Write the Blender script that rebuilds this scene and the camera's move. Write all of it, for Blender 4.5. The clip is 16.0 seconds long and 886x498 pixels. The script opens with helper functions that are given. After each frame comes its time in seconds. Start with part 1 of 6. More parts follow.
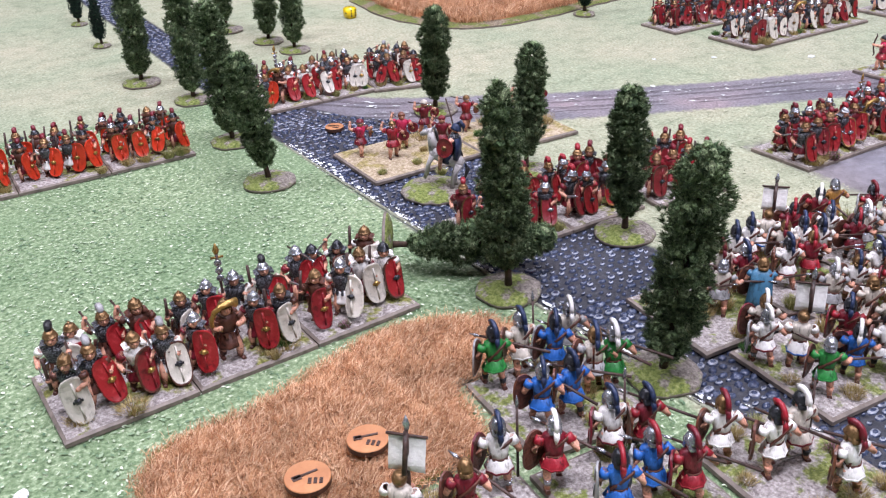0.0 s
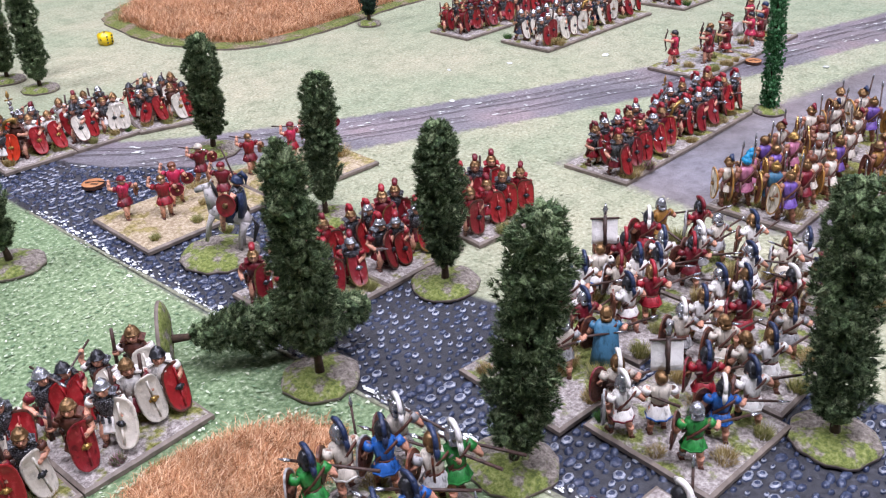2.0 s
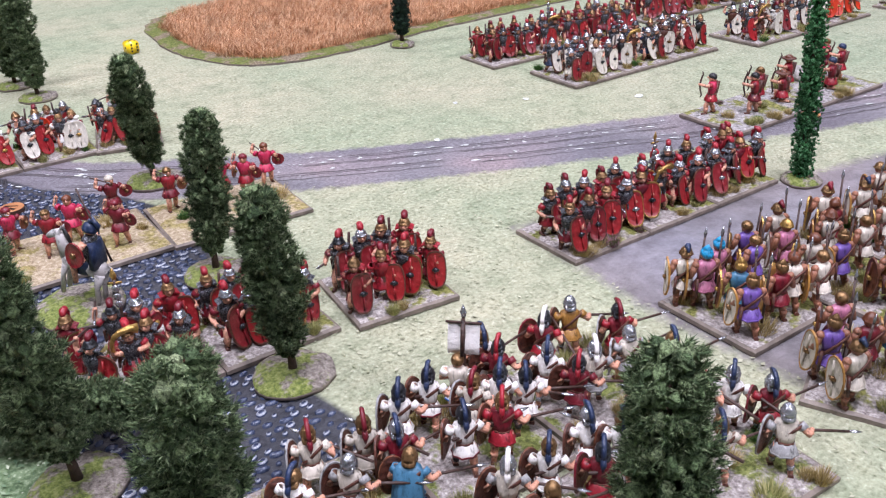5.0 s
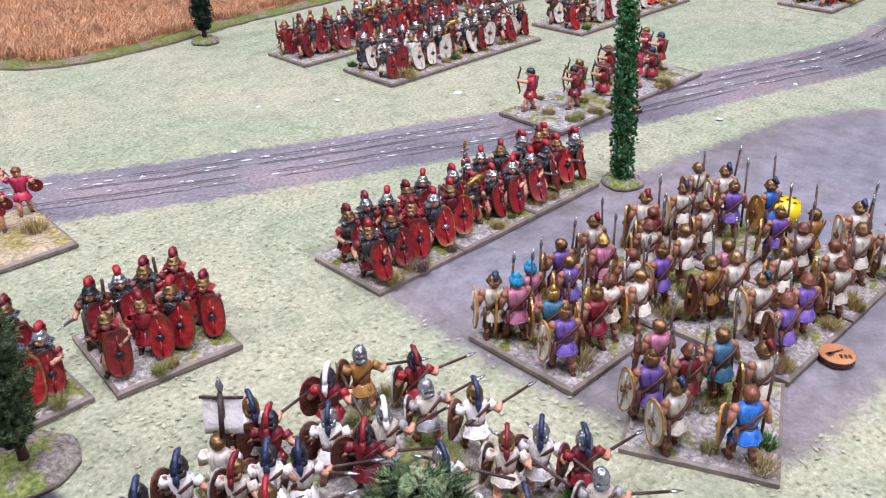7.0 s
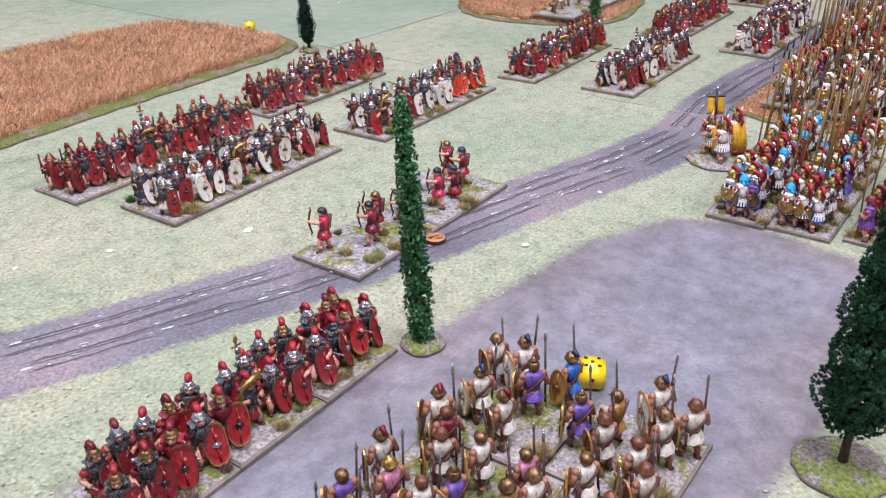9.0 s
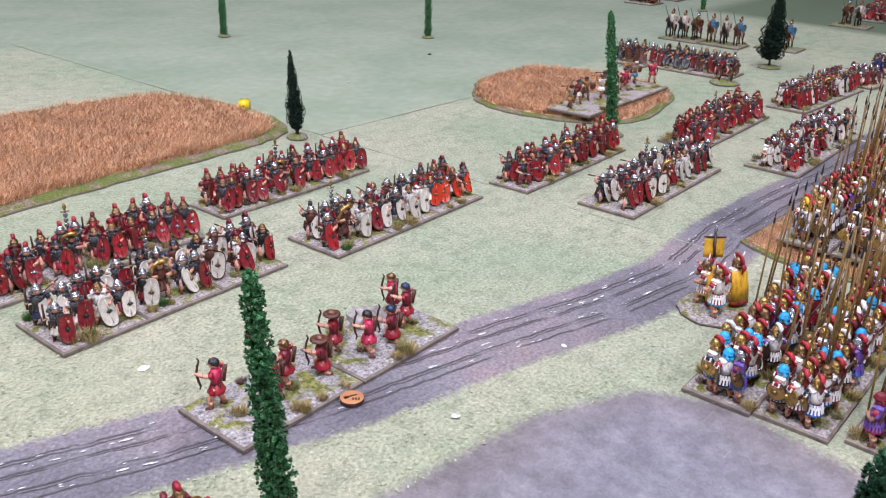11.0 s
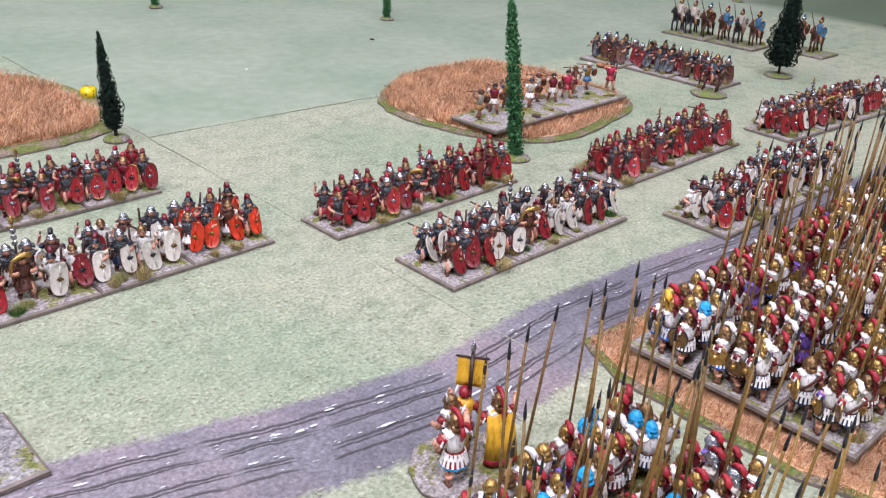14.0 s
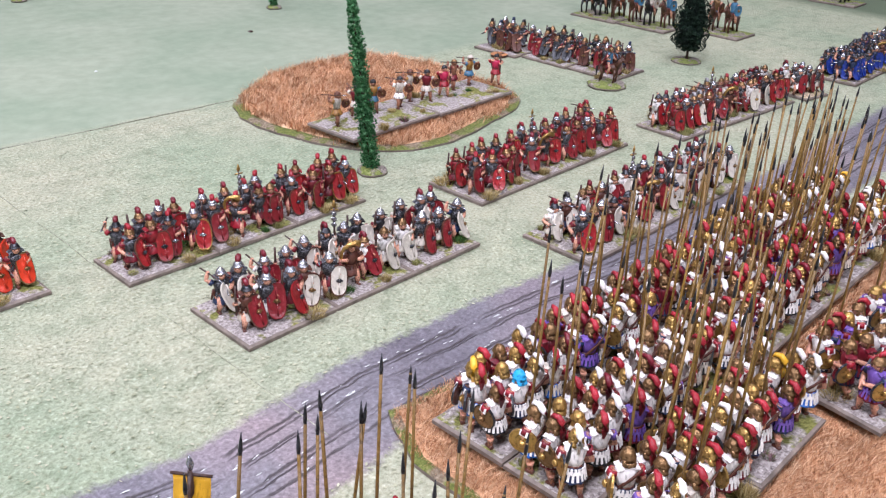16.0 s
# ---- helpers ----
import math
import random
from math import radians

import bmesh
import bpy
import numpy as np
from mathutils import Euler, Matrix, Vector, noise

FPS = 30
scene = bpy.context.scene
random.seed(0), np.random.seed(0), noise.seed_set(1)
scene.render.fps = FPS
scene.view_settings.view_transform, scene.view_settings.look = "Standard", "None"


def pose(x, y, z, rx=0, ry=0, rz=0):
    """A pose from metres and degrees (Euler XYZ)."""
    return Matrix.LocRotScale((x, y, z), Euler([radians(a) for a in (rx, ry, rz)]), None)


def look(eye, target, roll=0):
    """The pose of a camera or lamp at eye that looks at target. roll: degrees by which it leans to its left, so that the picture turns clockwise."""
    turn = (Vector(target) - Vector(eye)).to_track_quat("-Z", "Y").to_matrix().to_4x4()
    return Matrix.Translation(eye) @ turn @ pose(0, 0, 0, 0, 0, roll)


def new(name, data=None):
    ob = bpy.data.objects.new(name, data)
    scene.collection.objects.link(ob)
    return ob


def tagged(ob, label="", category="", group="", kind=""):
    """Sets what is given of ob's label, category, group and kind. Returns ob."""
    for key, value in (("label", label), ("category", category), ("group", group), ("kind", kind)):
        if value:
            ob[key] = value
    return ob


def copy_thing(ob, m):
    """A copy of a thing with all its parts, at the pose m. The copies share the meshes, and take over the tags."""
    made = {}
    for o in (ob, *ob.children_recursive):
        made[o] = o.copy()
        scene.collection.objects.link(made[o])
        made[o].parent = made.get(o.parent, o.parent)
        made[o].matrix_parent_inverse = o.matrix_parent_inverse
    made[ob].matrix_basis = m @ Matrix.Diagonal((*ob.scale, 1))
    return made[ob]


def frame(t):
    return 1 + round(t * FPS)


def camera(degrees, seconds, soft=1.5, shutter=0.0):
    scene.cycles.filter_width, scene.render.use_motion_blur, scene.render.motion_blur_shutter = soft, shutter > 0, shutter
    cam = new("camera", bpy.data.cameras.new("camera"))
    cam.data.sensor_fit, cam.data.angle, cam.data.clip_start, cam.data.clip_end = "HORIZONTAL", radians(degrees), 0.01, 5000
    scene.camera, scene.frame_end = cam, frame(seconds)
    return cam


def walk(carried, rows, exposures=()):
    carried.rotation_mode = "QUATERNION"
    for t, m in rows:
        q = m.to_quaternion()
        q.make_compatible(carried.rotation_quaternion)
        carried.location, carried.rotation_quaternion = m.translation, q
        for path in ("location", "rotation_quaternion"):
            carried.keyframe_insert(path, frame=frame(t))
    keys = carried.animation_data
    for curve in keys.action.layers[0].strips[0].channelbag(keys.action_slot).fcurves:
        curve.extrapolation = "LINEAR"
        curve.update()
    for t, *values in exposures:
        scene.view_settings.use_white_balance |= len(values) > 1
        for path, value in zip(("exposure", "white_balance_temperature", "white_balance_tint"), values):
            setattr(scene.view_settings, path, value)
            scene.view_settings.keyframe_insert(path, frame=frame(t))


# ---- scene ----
cam = camera(53.55, 16.0, soft=1.2)
PATH = [
    (0, look((0.04268, -0.24340, 0.24616), (0.27299, 0.13260, 0.01039), -1.85)),
    (0.5, look((0.04675, -0.23076, 0.24230), (0.30687, 0.12958, 0.01319), -1.33)),
    (1, look((0.06606, -0.21487, 0.23994), (0.34469, 0.12713, 0.00457), -0.95)),
    (1.5, look((0.08387, -0.19430, 0.24119), (0.38482, 0.12827, 0.00587), -0.65)),
    (2, look((0.09725, -0.17998, 0.24105), (0.40928, 0.12840, 0.00118), -2.08)),
    (2.5, look((0.11070, -0.17214, 0.23951), (0.43140, 0.12750, -0.00001), -1.90)),
    (3, look((0.12733, -0.16943, 0.24006), (0.44915, 0.12915, 0.00073), -1.31)),
    (3.2, look((0.13943, -0.17190, 0.23868), (0.45084, 0.13687, -0.00148), -1.29)),
    (5.3, look((0.27827, -0.20262, 0.23014), (0.52708, 0.16311, -0.00295), -2.15)),
    (5.5, look((0.29049, -0.19829, 0.23141), (0.55177, 0.15723, -0.00383), -2.05)),
    (6, look((0.30729, -0.18944, 0.22930), (0.59663, 0.14344, -0.00623), -1.49)),
    (6.5, look((0.31984, -0.18000, 0.22945), (0.62308, 0.13980, -0.00672), -1.43)),
    (7, look((0.32230, -0.17593, 0.22186), (0.62890, 0.13578, -0.02069), -0.63)),
    (7.5, look((0.33663, -0.17842, 0.22513), (0.64724, 0.12809, -0.01895), -1.27)),
    (8, look((0.35859, -0.17071, 0.24058), (0.68419, 0.12560, 0.00354), -1.38)),
    (8.5, look((0.38580, -0.15711, 0.25923), (0.73294, 0.12092, 0.03080), -0.36)),
    (9, look((0.40767, -0.15179, 0.26947), (0.77246, 0.10168, 0.03993), -0.51)),
    (9.5, look((0.42930, -0.14099, 0.28067), (0.81127, 0.09232, 0.05782), 1.71)),
    (9.7, look((0.43863, -0.14100, 0.28814), (0.82365, 0.09270, 0.07101), 1.51)),
    (11.8, look((0.61216, -0.15407, 0.28170), (0.95145, 0.15251, 0.07949), 2.27)),
    (12, look((0.62682, -0.14883, 0.27427), (0.97561, 0.14578, 0.07044), 2.74)),
    (12.5, look((0.67566, -0.15000, 0.27868), (1.03868, 0.12780, 0.07609), 3.03)),
    (13, look((0.76325, -0.18339, 0.27816), (1.09887, 0.12866, 0.07822), 2.91)),
    (13.5, look((0.82587, -0.19000, 0.27577), (1.13499, 0.14443, 0.06939), 2.93)),
    (14, look((0.85393, -0.17188, 0.26852), (1.17185, 0.14750, 0.05190), 3.10)),
    (14.5, look((0.87469, -0.16967, 0.27573), (1.21513, 0.12216, 0.05450), 2.67)),
    (15, look((0.90038, -0.16513, 0.27106), (1.25251, 0.10521, 0.04101), 2.60)),
    (15.5, look((0.93097, -0.15712, 0.26900), (1.28299, 0.11816, 0.04472), 1.64)),
    (16, look((0.98915, -0.17007, 0.26941), (1.31574, 0.13214, 0.04137), 2.23)),
]
walk(cam, PATH, [(0.0, 0.0), (9.5, -0.03), (12.0, -0.07), (13.0, -0.07), (14.0, 0.04), (15.0, 0.12), (16.0, 0.17)])

# ---------------------------------------------------------------- light
world = bpy.data.worlds.new("room_air")
scene.world = world
world.use_nodes = True
world.node_tree.nodes["Background"].inputs[0].default_value = (0.9, 0.95, 1.0, 1)
world.node_tree.nodes["Background"].inputs[1].default_value = 0.015

TABLE_Z = -0.75          # floor of the hall under the table top
CEIL = 2.1
rng = random.Random(7)
nrng = np.random.RandomState(11)


def lamp_panel(x, y, power, sx, sy):
    data = bpy.data.lights.new("ceiling_lamp_light", "AREA")
    data.shape, data.size, data.size_y, data.energy = "RECTANGLE", sx, sy, power
    data.color = (0.972, 0.94, 1.13)
    ob = new("ceiling_lamp_light", data)
    ob.matrix_basis = pose(x, y, CEIL - 0.07)
    return ob


LAMPS = [(0.3, -0.25, 54), (0.9, 1.5, 24), (2.2, 0.1, 18), (2.7, 2.2, 18), (-0.9, 0.8, 40), (0.7, -1.9, 58)]
for lx, ly, lp in LAMPS:
    lamp_panel(lx, ly, lp, 1.2, 0.3)

# ---------------------------------------------------------------- materials
_mats = {}


def nodes_of(m):
    m.use_nodes = True
    nt = m.node_tree
    return nt, nt.nodes["Principled BSDF"]


def link(nt, a, b):
    nt.links.new(a, b)


def noise_node(nt, scale, detail=3.0, rough=0.55, coord="Object"):
    tc = nt.nodes.new("ShaderNodeTexCoord")
    n = nt.nodes.new("ShaderNodeTexNoise")
    n.inputs["Scale"].default_value = scale
    n.inputs["Detail"].default_value = detail
    n.inputs["Roughness"].default_value = rough
    link(nt, tc.outputs[coord], n.inputs["Vector"])
    return n


def ramp(nt, fac, stops):
    r = nt.nodes.new("ShaderNodeValToRGB")
    while len(r.color_ramp.elements) < len(stops):
        r.color_ramp.elements.new(0.5)
    for e, (p, c) in zip(r.color_ramp.elements, stops):
        e.position, e.color = p, (*c, 1)
    link(nt, fac, r.inputs[0])
    return r


def mixc(nt, fac, a, b, mode="MIX"):
    m = nt.nodes.new("ShaderNodeMix")
    m.data_type, m.blend_type = "RGBA", mode
    for sock, v in ((m.inputs[0], fac), (m.inputs[6], a), (m.inputs[7], b)):
        if isinstance(v, (int, float)):
            sock.default_value = v
        elif isinstance(v, tuple):
            sock.default_value = (*v, 1)
        else:
            link(nt, v, sock)
    return m.outputs[2]


def bump(nt, bsdf, height, strength, dist):
    b = nt.nodes.new("ShaderNodeBump")
    b.inputs["Strength"].default_value = strength
    b.inputs["Distance"].default_value = dist
    link(nt, height, b.inputs["Height"])
    link(nt, b.outputs[0], bsdf.inputs["Normal"])
    return b


def paint(name, col, rough=0.42, metal=0.0, var=0.5, scale=420.0, folds=False, rings=False):
    """Brushed model paint: a base coat with a dark streaked wash, lighter dry-brushing and a little relief."""
    key = (name, tuple(round(c, 3) for c in col))
    if key in _mats:
        return _mats[key]
    m = bpy.data.materials.new(name)
    nt, b = nodes_of(m)
    n = noise_node(nt, scale, 4.0, 0.65)
    if folds:
        tc = nt.nodes.new("ShaderNodeTexCoord")
        mp = nt.nodes.new("ShaderNodeMapping")
        mp.inputs["Scale"].default_value = (1.0, 1.0, 0.3)
        link(nt, tc.outputs["Object"], mp.inputs[0])
        link(nt, mp.outputs[0], n.inputs["Vector"])
    fac = n.outputs[0]
    if rings:
        tc = nt.nodes.new("ShaderNodeTexCoord")
        v = nt.nodes.new("ShaderNodeTexVoronoi")
        v.inputs["Scale"].default_value = 1450.0
        link(nt, tc.outputs["Object"], v.inputs["Vector"])
        fac = v.outputs["Distance"]
    dark = tuple(c * (1 - 1.5 * var) for c in col)
    light = tuple(min(1, c * (1 + var) + 0.025) for c in col)
    stops = [(0.10, light), (0.32, col), (0.62, tuple(c * 0.16 for c in col))] if rings else [(0.35, dark), (0.47, col), (0.58, col), (0.70, light)]
    r = ramp(nt, fac, stops)
    info = nt.nodes.new("ShaderNodeObjectInfo")
    rr = ramp(nt, info.outputs["Random"], [(0.0, (0.78, 0.78, 0.78)), (1.0, (1.15, 1.15, 1.15))])
    link(nt, mixc(nt, 1.0, r.outputs[0], rr.outputs[0], "MULTIPLY"), b.inputs["Base Color"])
    b.inputs["Roughness"].default_value = rough
    b.inputs["Metallic"].default_value = metal
    bump(nt, b, fac, 0.6, 0.0009)
    _mats[key] = m
    return m


def island_mat(name, stops, rough=0.8, fine=0.0):
    """Colour varied from blade to blade or clump to clump; fine: scale of a close mottling with relief."""
    m = bpy.data.materials.new(name)
    nt, b = nodes_of(m)
    g = nt.nodes.new("ShaderNodeNewGeometry")
    r = ramp(nt, g.outputs["Random Per Island"], stops)
    n = noise_node(nt, 35.0, 2.0)
    r2 = ramp(nt, n.outputs[0], [(0.3, (0.75, 0.75, 0.75)), (0.7, (1.15, 1.15, 1.15))])
    col = mixc(nt, 1.0, r.outputs[0], r2.outputs[0], "MULTIPLY")
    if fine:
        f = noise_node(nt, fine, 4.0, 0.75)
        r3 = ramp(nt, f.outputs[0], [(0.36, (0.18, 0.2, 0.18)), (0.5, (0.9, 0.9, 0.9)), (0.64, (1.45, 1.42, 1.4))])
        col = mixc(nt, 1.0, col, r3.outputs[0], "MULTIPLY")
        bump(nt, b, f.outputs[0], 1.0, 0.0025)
    link(nt, col, b.inputs["Base Color"])
    b.inputs["Roughness"].default_value = rough
    b.inputs["Specular IOR Level"].default_value = 0.25
    return m


def stone_mat(name, stops, scale, rough=0.85, bs=0.5, bd=0.001):
    m = bpy.data.materials.new(name)
    nt, b = nodes_of(m)
    n = noise_node(nt, scale, 6.0, 0.65)
    n2 = noise_node(nt, scale * 0.13, 2.0)
    r = ramp(nt, n.outputs[0], stops)
    r2 = ramp(nt, n2.outputs[0], [(0.3, (0.8, 0.8, 0.8)), (0.7, (1.15, 1.15, 1.15))])
    link(nt, mixc(nt, 1.0, r.outputs[0], r2.outputs[0], "MULTIPLY"), b.inputs["Base Color"])
    b.inputs["Roughness"].default_value = rough
    bump(nt, b, n.outputs[0], bs, bd)
    return m


SKIN = paint("skin_paint", (0.60, 0.30, 0.20), scale=600)
TAN = paint("dark_skin_paint", (0.31, 0.135, 0.080), scale=600)
WOOD = paint("spear_wood", (0.055, 0.028, 0.021), 0.5)
PIKE = paint("pike_wood", (0.165, 0.095, 0.023), 0.4, var=0.35)
PIKE_GOLD = paint("golden_pike_wood", (0.21, 0.125, 0.025), 0.4, var=0.35)
STEEL = paint("silver_paint", (0.44, 0.46, 0.49), 0.26, 0.8, 0.35, 420)
DARKSTEEL = paint("mail_paint", (0.20, 0.212, 0.24), 0.36, 0.6, var=0.3, rings=True)
GUNMETAL = paint("gunmetal_paint", (0.055, 0.058, 0.065), 0.32, 0.7)
BRONZE = paint("bronze_paint", (0.235, 0.138, 0.062), 0.34, 0.72, 0.4, 450)
GOLD = paint("gold_paint", (0.44, 0.275, 0.085), 0.32, 0.72, 0.4, 450)
LEATHER = paint("leather_paint", (0.095, 0.030, 0.018), 0.5)
RED = paint("red_paint", (0.28, 0.011, 0.022), folds=True)
CRIMSON = paint("crimson_paint", (0.155, 0.008, 0.018), folds=True)
SHIELD_RED = paint("shield_red_paint", (0.29, 0.014, 0.018), 0.35, var=0.4, scale=260)
SHIELD_CRIMSON = paint("shield_crimson_paint", (0.20, 0.012, 0.018), 0.35, var=0.4, scale=260)
ORANGE = paint("vermilion_paint", (0.56, 0.040, 0.014), 0.35, var=0.3, scale=200)
SHIELD_WHITE = paint("shield_white_paint", (0.64, 0.60, 0.52), 0.4, var=0.22, scale=260)
SHIELD_BLUE = paint("shield_blue_paint", (0.012, 0.035, 0.24), 0.35, var=0.3, scale=200)
CREST_RED = paint("crest_red_paint", (0.34, 0.014, 0.026), 0.5, var=0.55, scale=700, folds=True)
PINKRED = paint("rose_red_paint", (0.46, 0.022, 0.075), folds=True)
WHITE = paint("white_paint", (0.80, 0.78, 0.74), var=0.38, folds=True)
CREAM = paint("cream_paint", (0.58, 0.53, 0.45), var=0.4, folds=True)
GREY = paint("grey_paint", (0.30, 0.30, 0.30), folds=True)
BLUE = paint("blue_paint", (0.02, 0.13, 0.46), folds=True)
SKY = paint("turquoise_paint", (0.015, 0.33, 0.62))
NAVY = paint("navy_paint", (0.014, 0.028, 0.075))
GREEN = paint("green_paint", (0.02, 0.21, 0.04), folds=True)
PURPLE = paint("purple_paint", (0.145, 0.08, 0.33), folds=True)
PINK = paint("pink_paint", (0.47, 0.17, 0.27), folds=True)
YELLOW = paint("yellow_paint", (0.72, 0.40, 0.03), var=0.25, folds=True)
BLACK = paint("black_paint", (0.016, 0.016, 0.018))
BROWN = paint("brown_paint", (0.13, 0.042, 0.020), 0.38, scale=250)
OCHRE = paint("ochre_paint", (0.36, 0.18, 0.04), folds=True)
TEAL = paint("dusty_blue_paint", (0.05, 0.16, 0.26), var=0.3, folds=True)
HORSE = paint("horse_brown_paint", (0.085, 0.033, 0.018))

BASE_EDGE = stone_mat("base_edge_paint", [(0.3, (0.10, 0.082, 0.068)), (0.7, (0.25, 0.205, 0.17))], 160, 0.6, 0.3, 0.0004)


def patchy(name, stops_a, stops_b, fine, patch, cut_=0.52, rough=0.9):
    """Two textures in ragged patches, such as gravel and static grass."""
    m = bpy.data.materials.new(name)
    nt, b = nodes_of(m)
    n = noise_node(nt, fine, 5.0, 0.7)
    p = noise_node(nt, patch, 4.0, 0.65, "Generated" if patch < 20 else "Object")
    k = ramp(nt, p.outputs[0], [(cut_ - 0.04, (0, 0, 0)), (cut_ + 0.04, (1, 1, 1))])
    col = mixc(nt, k.outputs[0], ramp(nt, n.outputs[0], stops_a).outputs[0], ramp(nt, n.outputs[0], stops_b).outputs[0])
    link(nt, col, b.inputs["Base Color"])
    b.inputs["Roughness"].default_value = rough
    bump(nt, b, n.outputs[0], 1.0, 0.0018)
    return m


G_STOPS = [(0.30, (0.10, 0.085, 0.078)), (0.46, (0.30, 0.265, 0.25)), (0.58, (0.46, 0.425, 0.40)), (0.70, (0.72, 0.69, 0.66))]
GRASS_STOPS = [(0.34, (0.07, 0.075, 0.015)), (0.5, (0.19, 0.20, 0.045)), (0.66, (0.36, 0.34, 0.12))]
GRAVEL = patchy("base_gravel", G_STOPS, GRASS_STOPS, 520, 60, 0.55)
TURFY = patchy("grassy_gravel", G_STOPS, [(0.34, (0.07, 0.085, 0.02)), (0.5, (0.18, 0.215, 0.05)), (0.66, (0.34, 0.36, 0.13))], 520, 75, 0.55)
SAND = patchy("base_sand", [(0.3, (0.20, 0.14, 0.08)), (0.5, (0.42, 0.34, 0.22)), (0.7, (0.66, 0.57, 0.44))], [(0.34, (0.14, 0.11, 0.03)), (0.5, (0.30, 0.25, 0.09)), (0.66, (0.48, 0.40, 0.18))], 480, 70, 0.56)
CHALK = patchy("base_chalk", [(0.34, (0.08, 0.07, 0.068)), (0.47, (0.27, 0.255, 0.25)), (0.6, (0.44, 0.425, 0.42)), (0.72, (0.72, 0.71, 0.70))], GRASS_STOPS, 420, 65, 0.57)
TURF = patchy("disc_turf", [(0.34, (0.07, 0.10, 0.02)), (0.5, (0.17, 0.215, 0.045)), (0.66, (0.31, 0.335, 0.12))], [(0.34, (0.08, 0.065, 0.055)), (0.5, (0.24, 0.21, 0.18)), (0.68, (0.42, 0.38, 0.34))], 480, 85, 0.51)
TURF_DARK = patchy("field_turf", [(0.34, (0.05, 0.07, 0.012)), (0.5, (0.13, 0.16, 0.03)), (0.66, (0.24, 0.25, 0.08))], [(0.34, (0.08, 0.06, 0.04)), (0.5, (0.22, 0.17, 0.11)), (0.68, (0.38, 0.32, 0.24))], 480, 45, 0.53)
STONE = stone_mat("grey_stone", [(0.3, (0.15, 0.14, 0.13)), (0.7, (0.5, 0.48, 0.45))], 200, 0.9, 0.8, 0.001)
BARK = stone_mat("trunk_bark", [(0.3, (0.03, 0.018, 0.012)), (0.7, (0.10, 0.06, 0.04))], 300, 0.9, 0.8, 0.001)
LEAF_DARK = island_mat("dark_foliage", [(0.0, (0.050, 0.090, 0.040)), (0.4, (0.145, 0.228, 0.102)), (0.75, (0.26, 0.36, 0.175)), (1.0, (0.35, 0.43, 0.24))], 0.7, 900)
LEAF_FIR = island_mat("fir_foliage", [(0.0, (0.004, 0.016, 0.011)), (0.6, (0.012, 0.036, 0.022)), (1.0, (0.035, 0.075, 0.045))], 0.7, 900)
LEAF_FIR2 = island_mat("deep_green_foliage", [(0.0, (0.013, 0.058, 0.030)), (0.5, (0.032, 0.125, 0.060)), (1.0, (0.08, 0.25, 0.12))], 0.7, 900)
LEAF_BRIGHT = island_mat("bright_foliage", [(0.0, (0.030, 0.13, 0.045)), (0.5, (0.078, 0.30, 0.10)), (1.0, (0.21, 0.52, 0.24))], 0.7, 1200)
WHEAT = island_mat("wheat_fibre", [(0.0, (0.21, 0.080, 0.034)), (0.35, (0.41, 0.19, 0.085)), (0.7, (0.61, 0.345, 0.18)), (1.0, (0.84, 0.60, 0.39))], 0.6)
STRAW = island_mat("tuft_grass", [(0.0, (0.20, 0.14, 0.05)), (0.5, (0.40, 0.31, 0.12)), (1.0, (0.66, 0.56, 0.30))], 0.8)
TUFT_GREEN = island_mat("tuft_green", [(0.0, (0.15, 0.17, 0.05)), (0.5, (0.34, 0.34, 0.12)), (1.0, (0.56, 0.52, 0.26))], 0.8)
TOKEN = stone_mat("token_wood", [(0.3, (0.33, 0.13, 0.05)), (0.7, (0.48, 0.22, 0.09))], 90, 0.55, 0.1, 0.0003)
BURN = paint("burnt_wood", (0.05, 0.02, 0.012))
DICE = bpy.data.materials.new("yellow_plastic")
_nt, _b = nodes_of(DICE)
_b.inputs["Base Color"].default_value = (0.85, 0.60, 0.01, 1)
_b.inputs["Roughness"].default_value = 0.3
_b.inputs["Coat Weight"].default_value = 0.4
PIP = paint("pip_black", (0.01, 0.01, 0.01), 0.4)

# ---------------------------------------------------------------- mesh helpers


def part(name, bm, material, parent=None, label=""):
    """Links a bmesh, or a mesh, as one object under a thing or a part."""
    if isinstance(bm, bmesh.types.BMesh):
        me = bpy.data.meshes.new(name)
        bm.to_mesh(me)
        bm.free()
    else:
        me = bm
    if material is not None:
        for m in material if isinstance(material, (list, tuple)) else [material]:
            me.materials.append(m)
    ob = new(name, me)
    if parent is not None:
        ob.parent = parent
    if label:
        tagged(ob, label)
    return ob


def thing(name, label, category, group="", m=None, kind=""):
    ob = new(name)
    ob.empty_display_size = 0.01
    if m is not None:
        ob.matrix_basis = m
    return tagged(ob, label, category, group, kind)


def quads(bm, rings, mi=0, close=True, cap0=True, cap1=True):
    """Skins a list of rings of points."""
    vs = [[bm.verts.new(p) for p in r] for r in rings]
    n = len(vs[0])
    for a, b in zip(vs, vs[1:]):
        for i in range(n if close else n - 1):
            f = bm.faces.new((a[i], a[(i + 1) % n], b[(i + 1) % n], b[i]))
            f.material_index, f.smooth = mi, True
    if cap0:
        f = bm.faces.new(vs[0][::-1])
        f.material_index = mi
    if cap1:
        f = bm.faces.new(vs[-1])
        f.material_index = mi


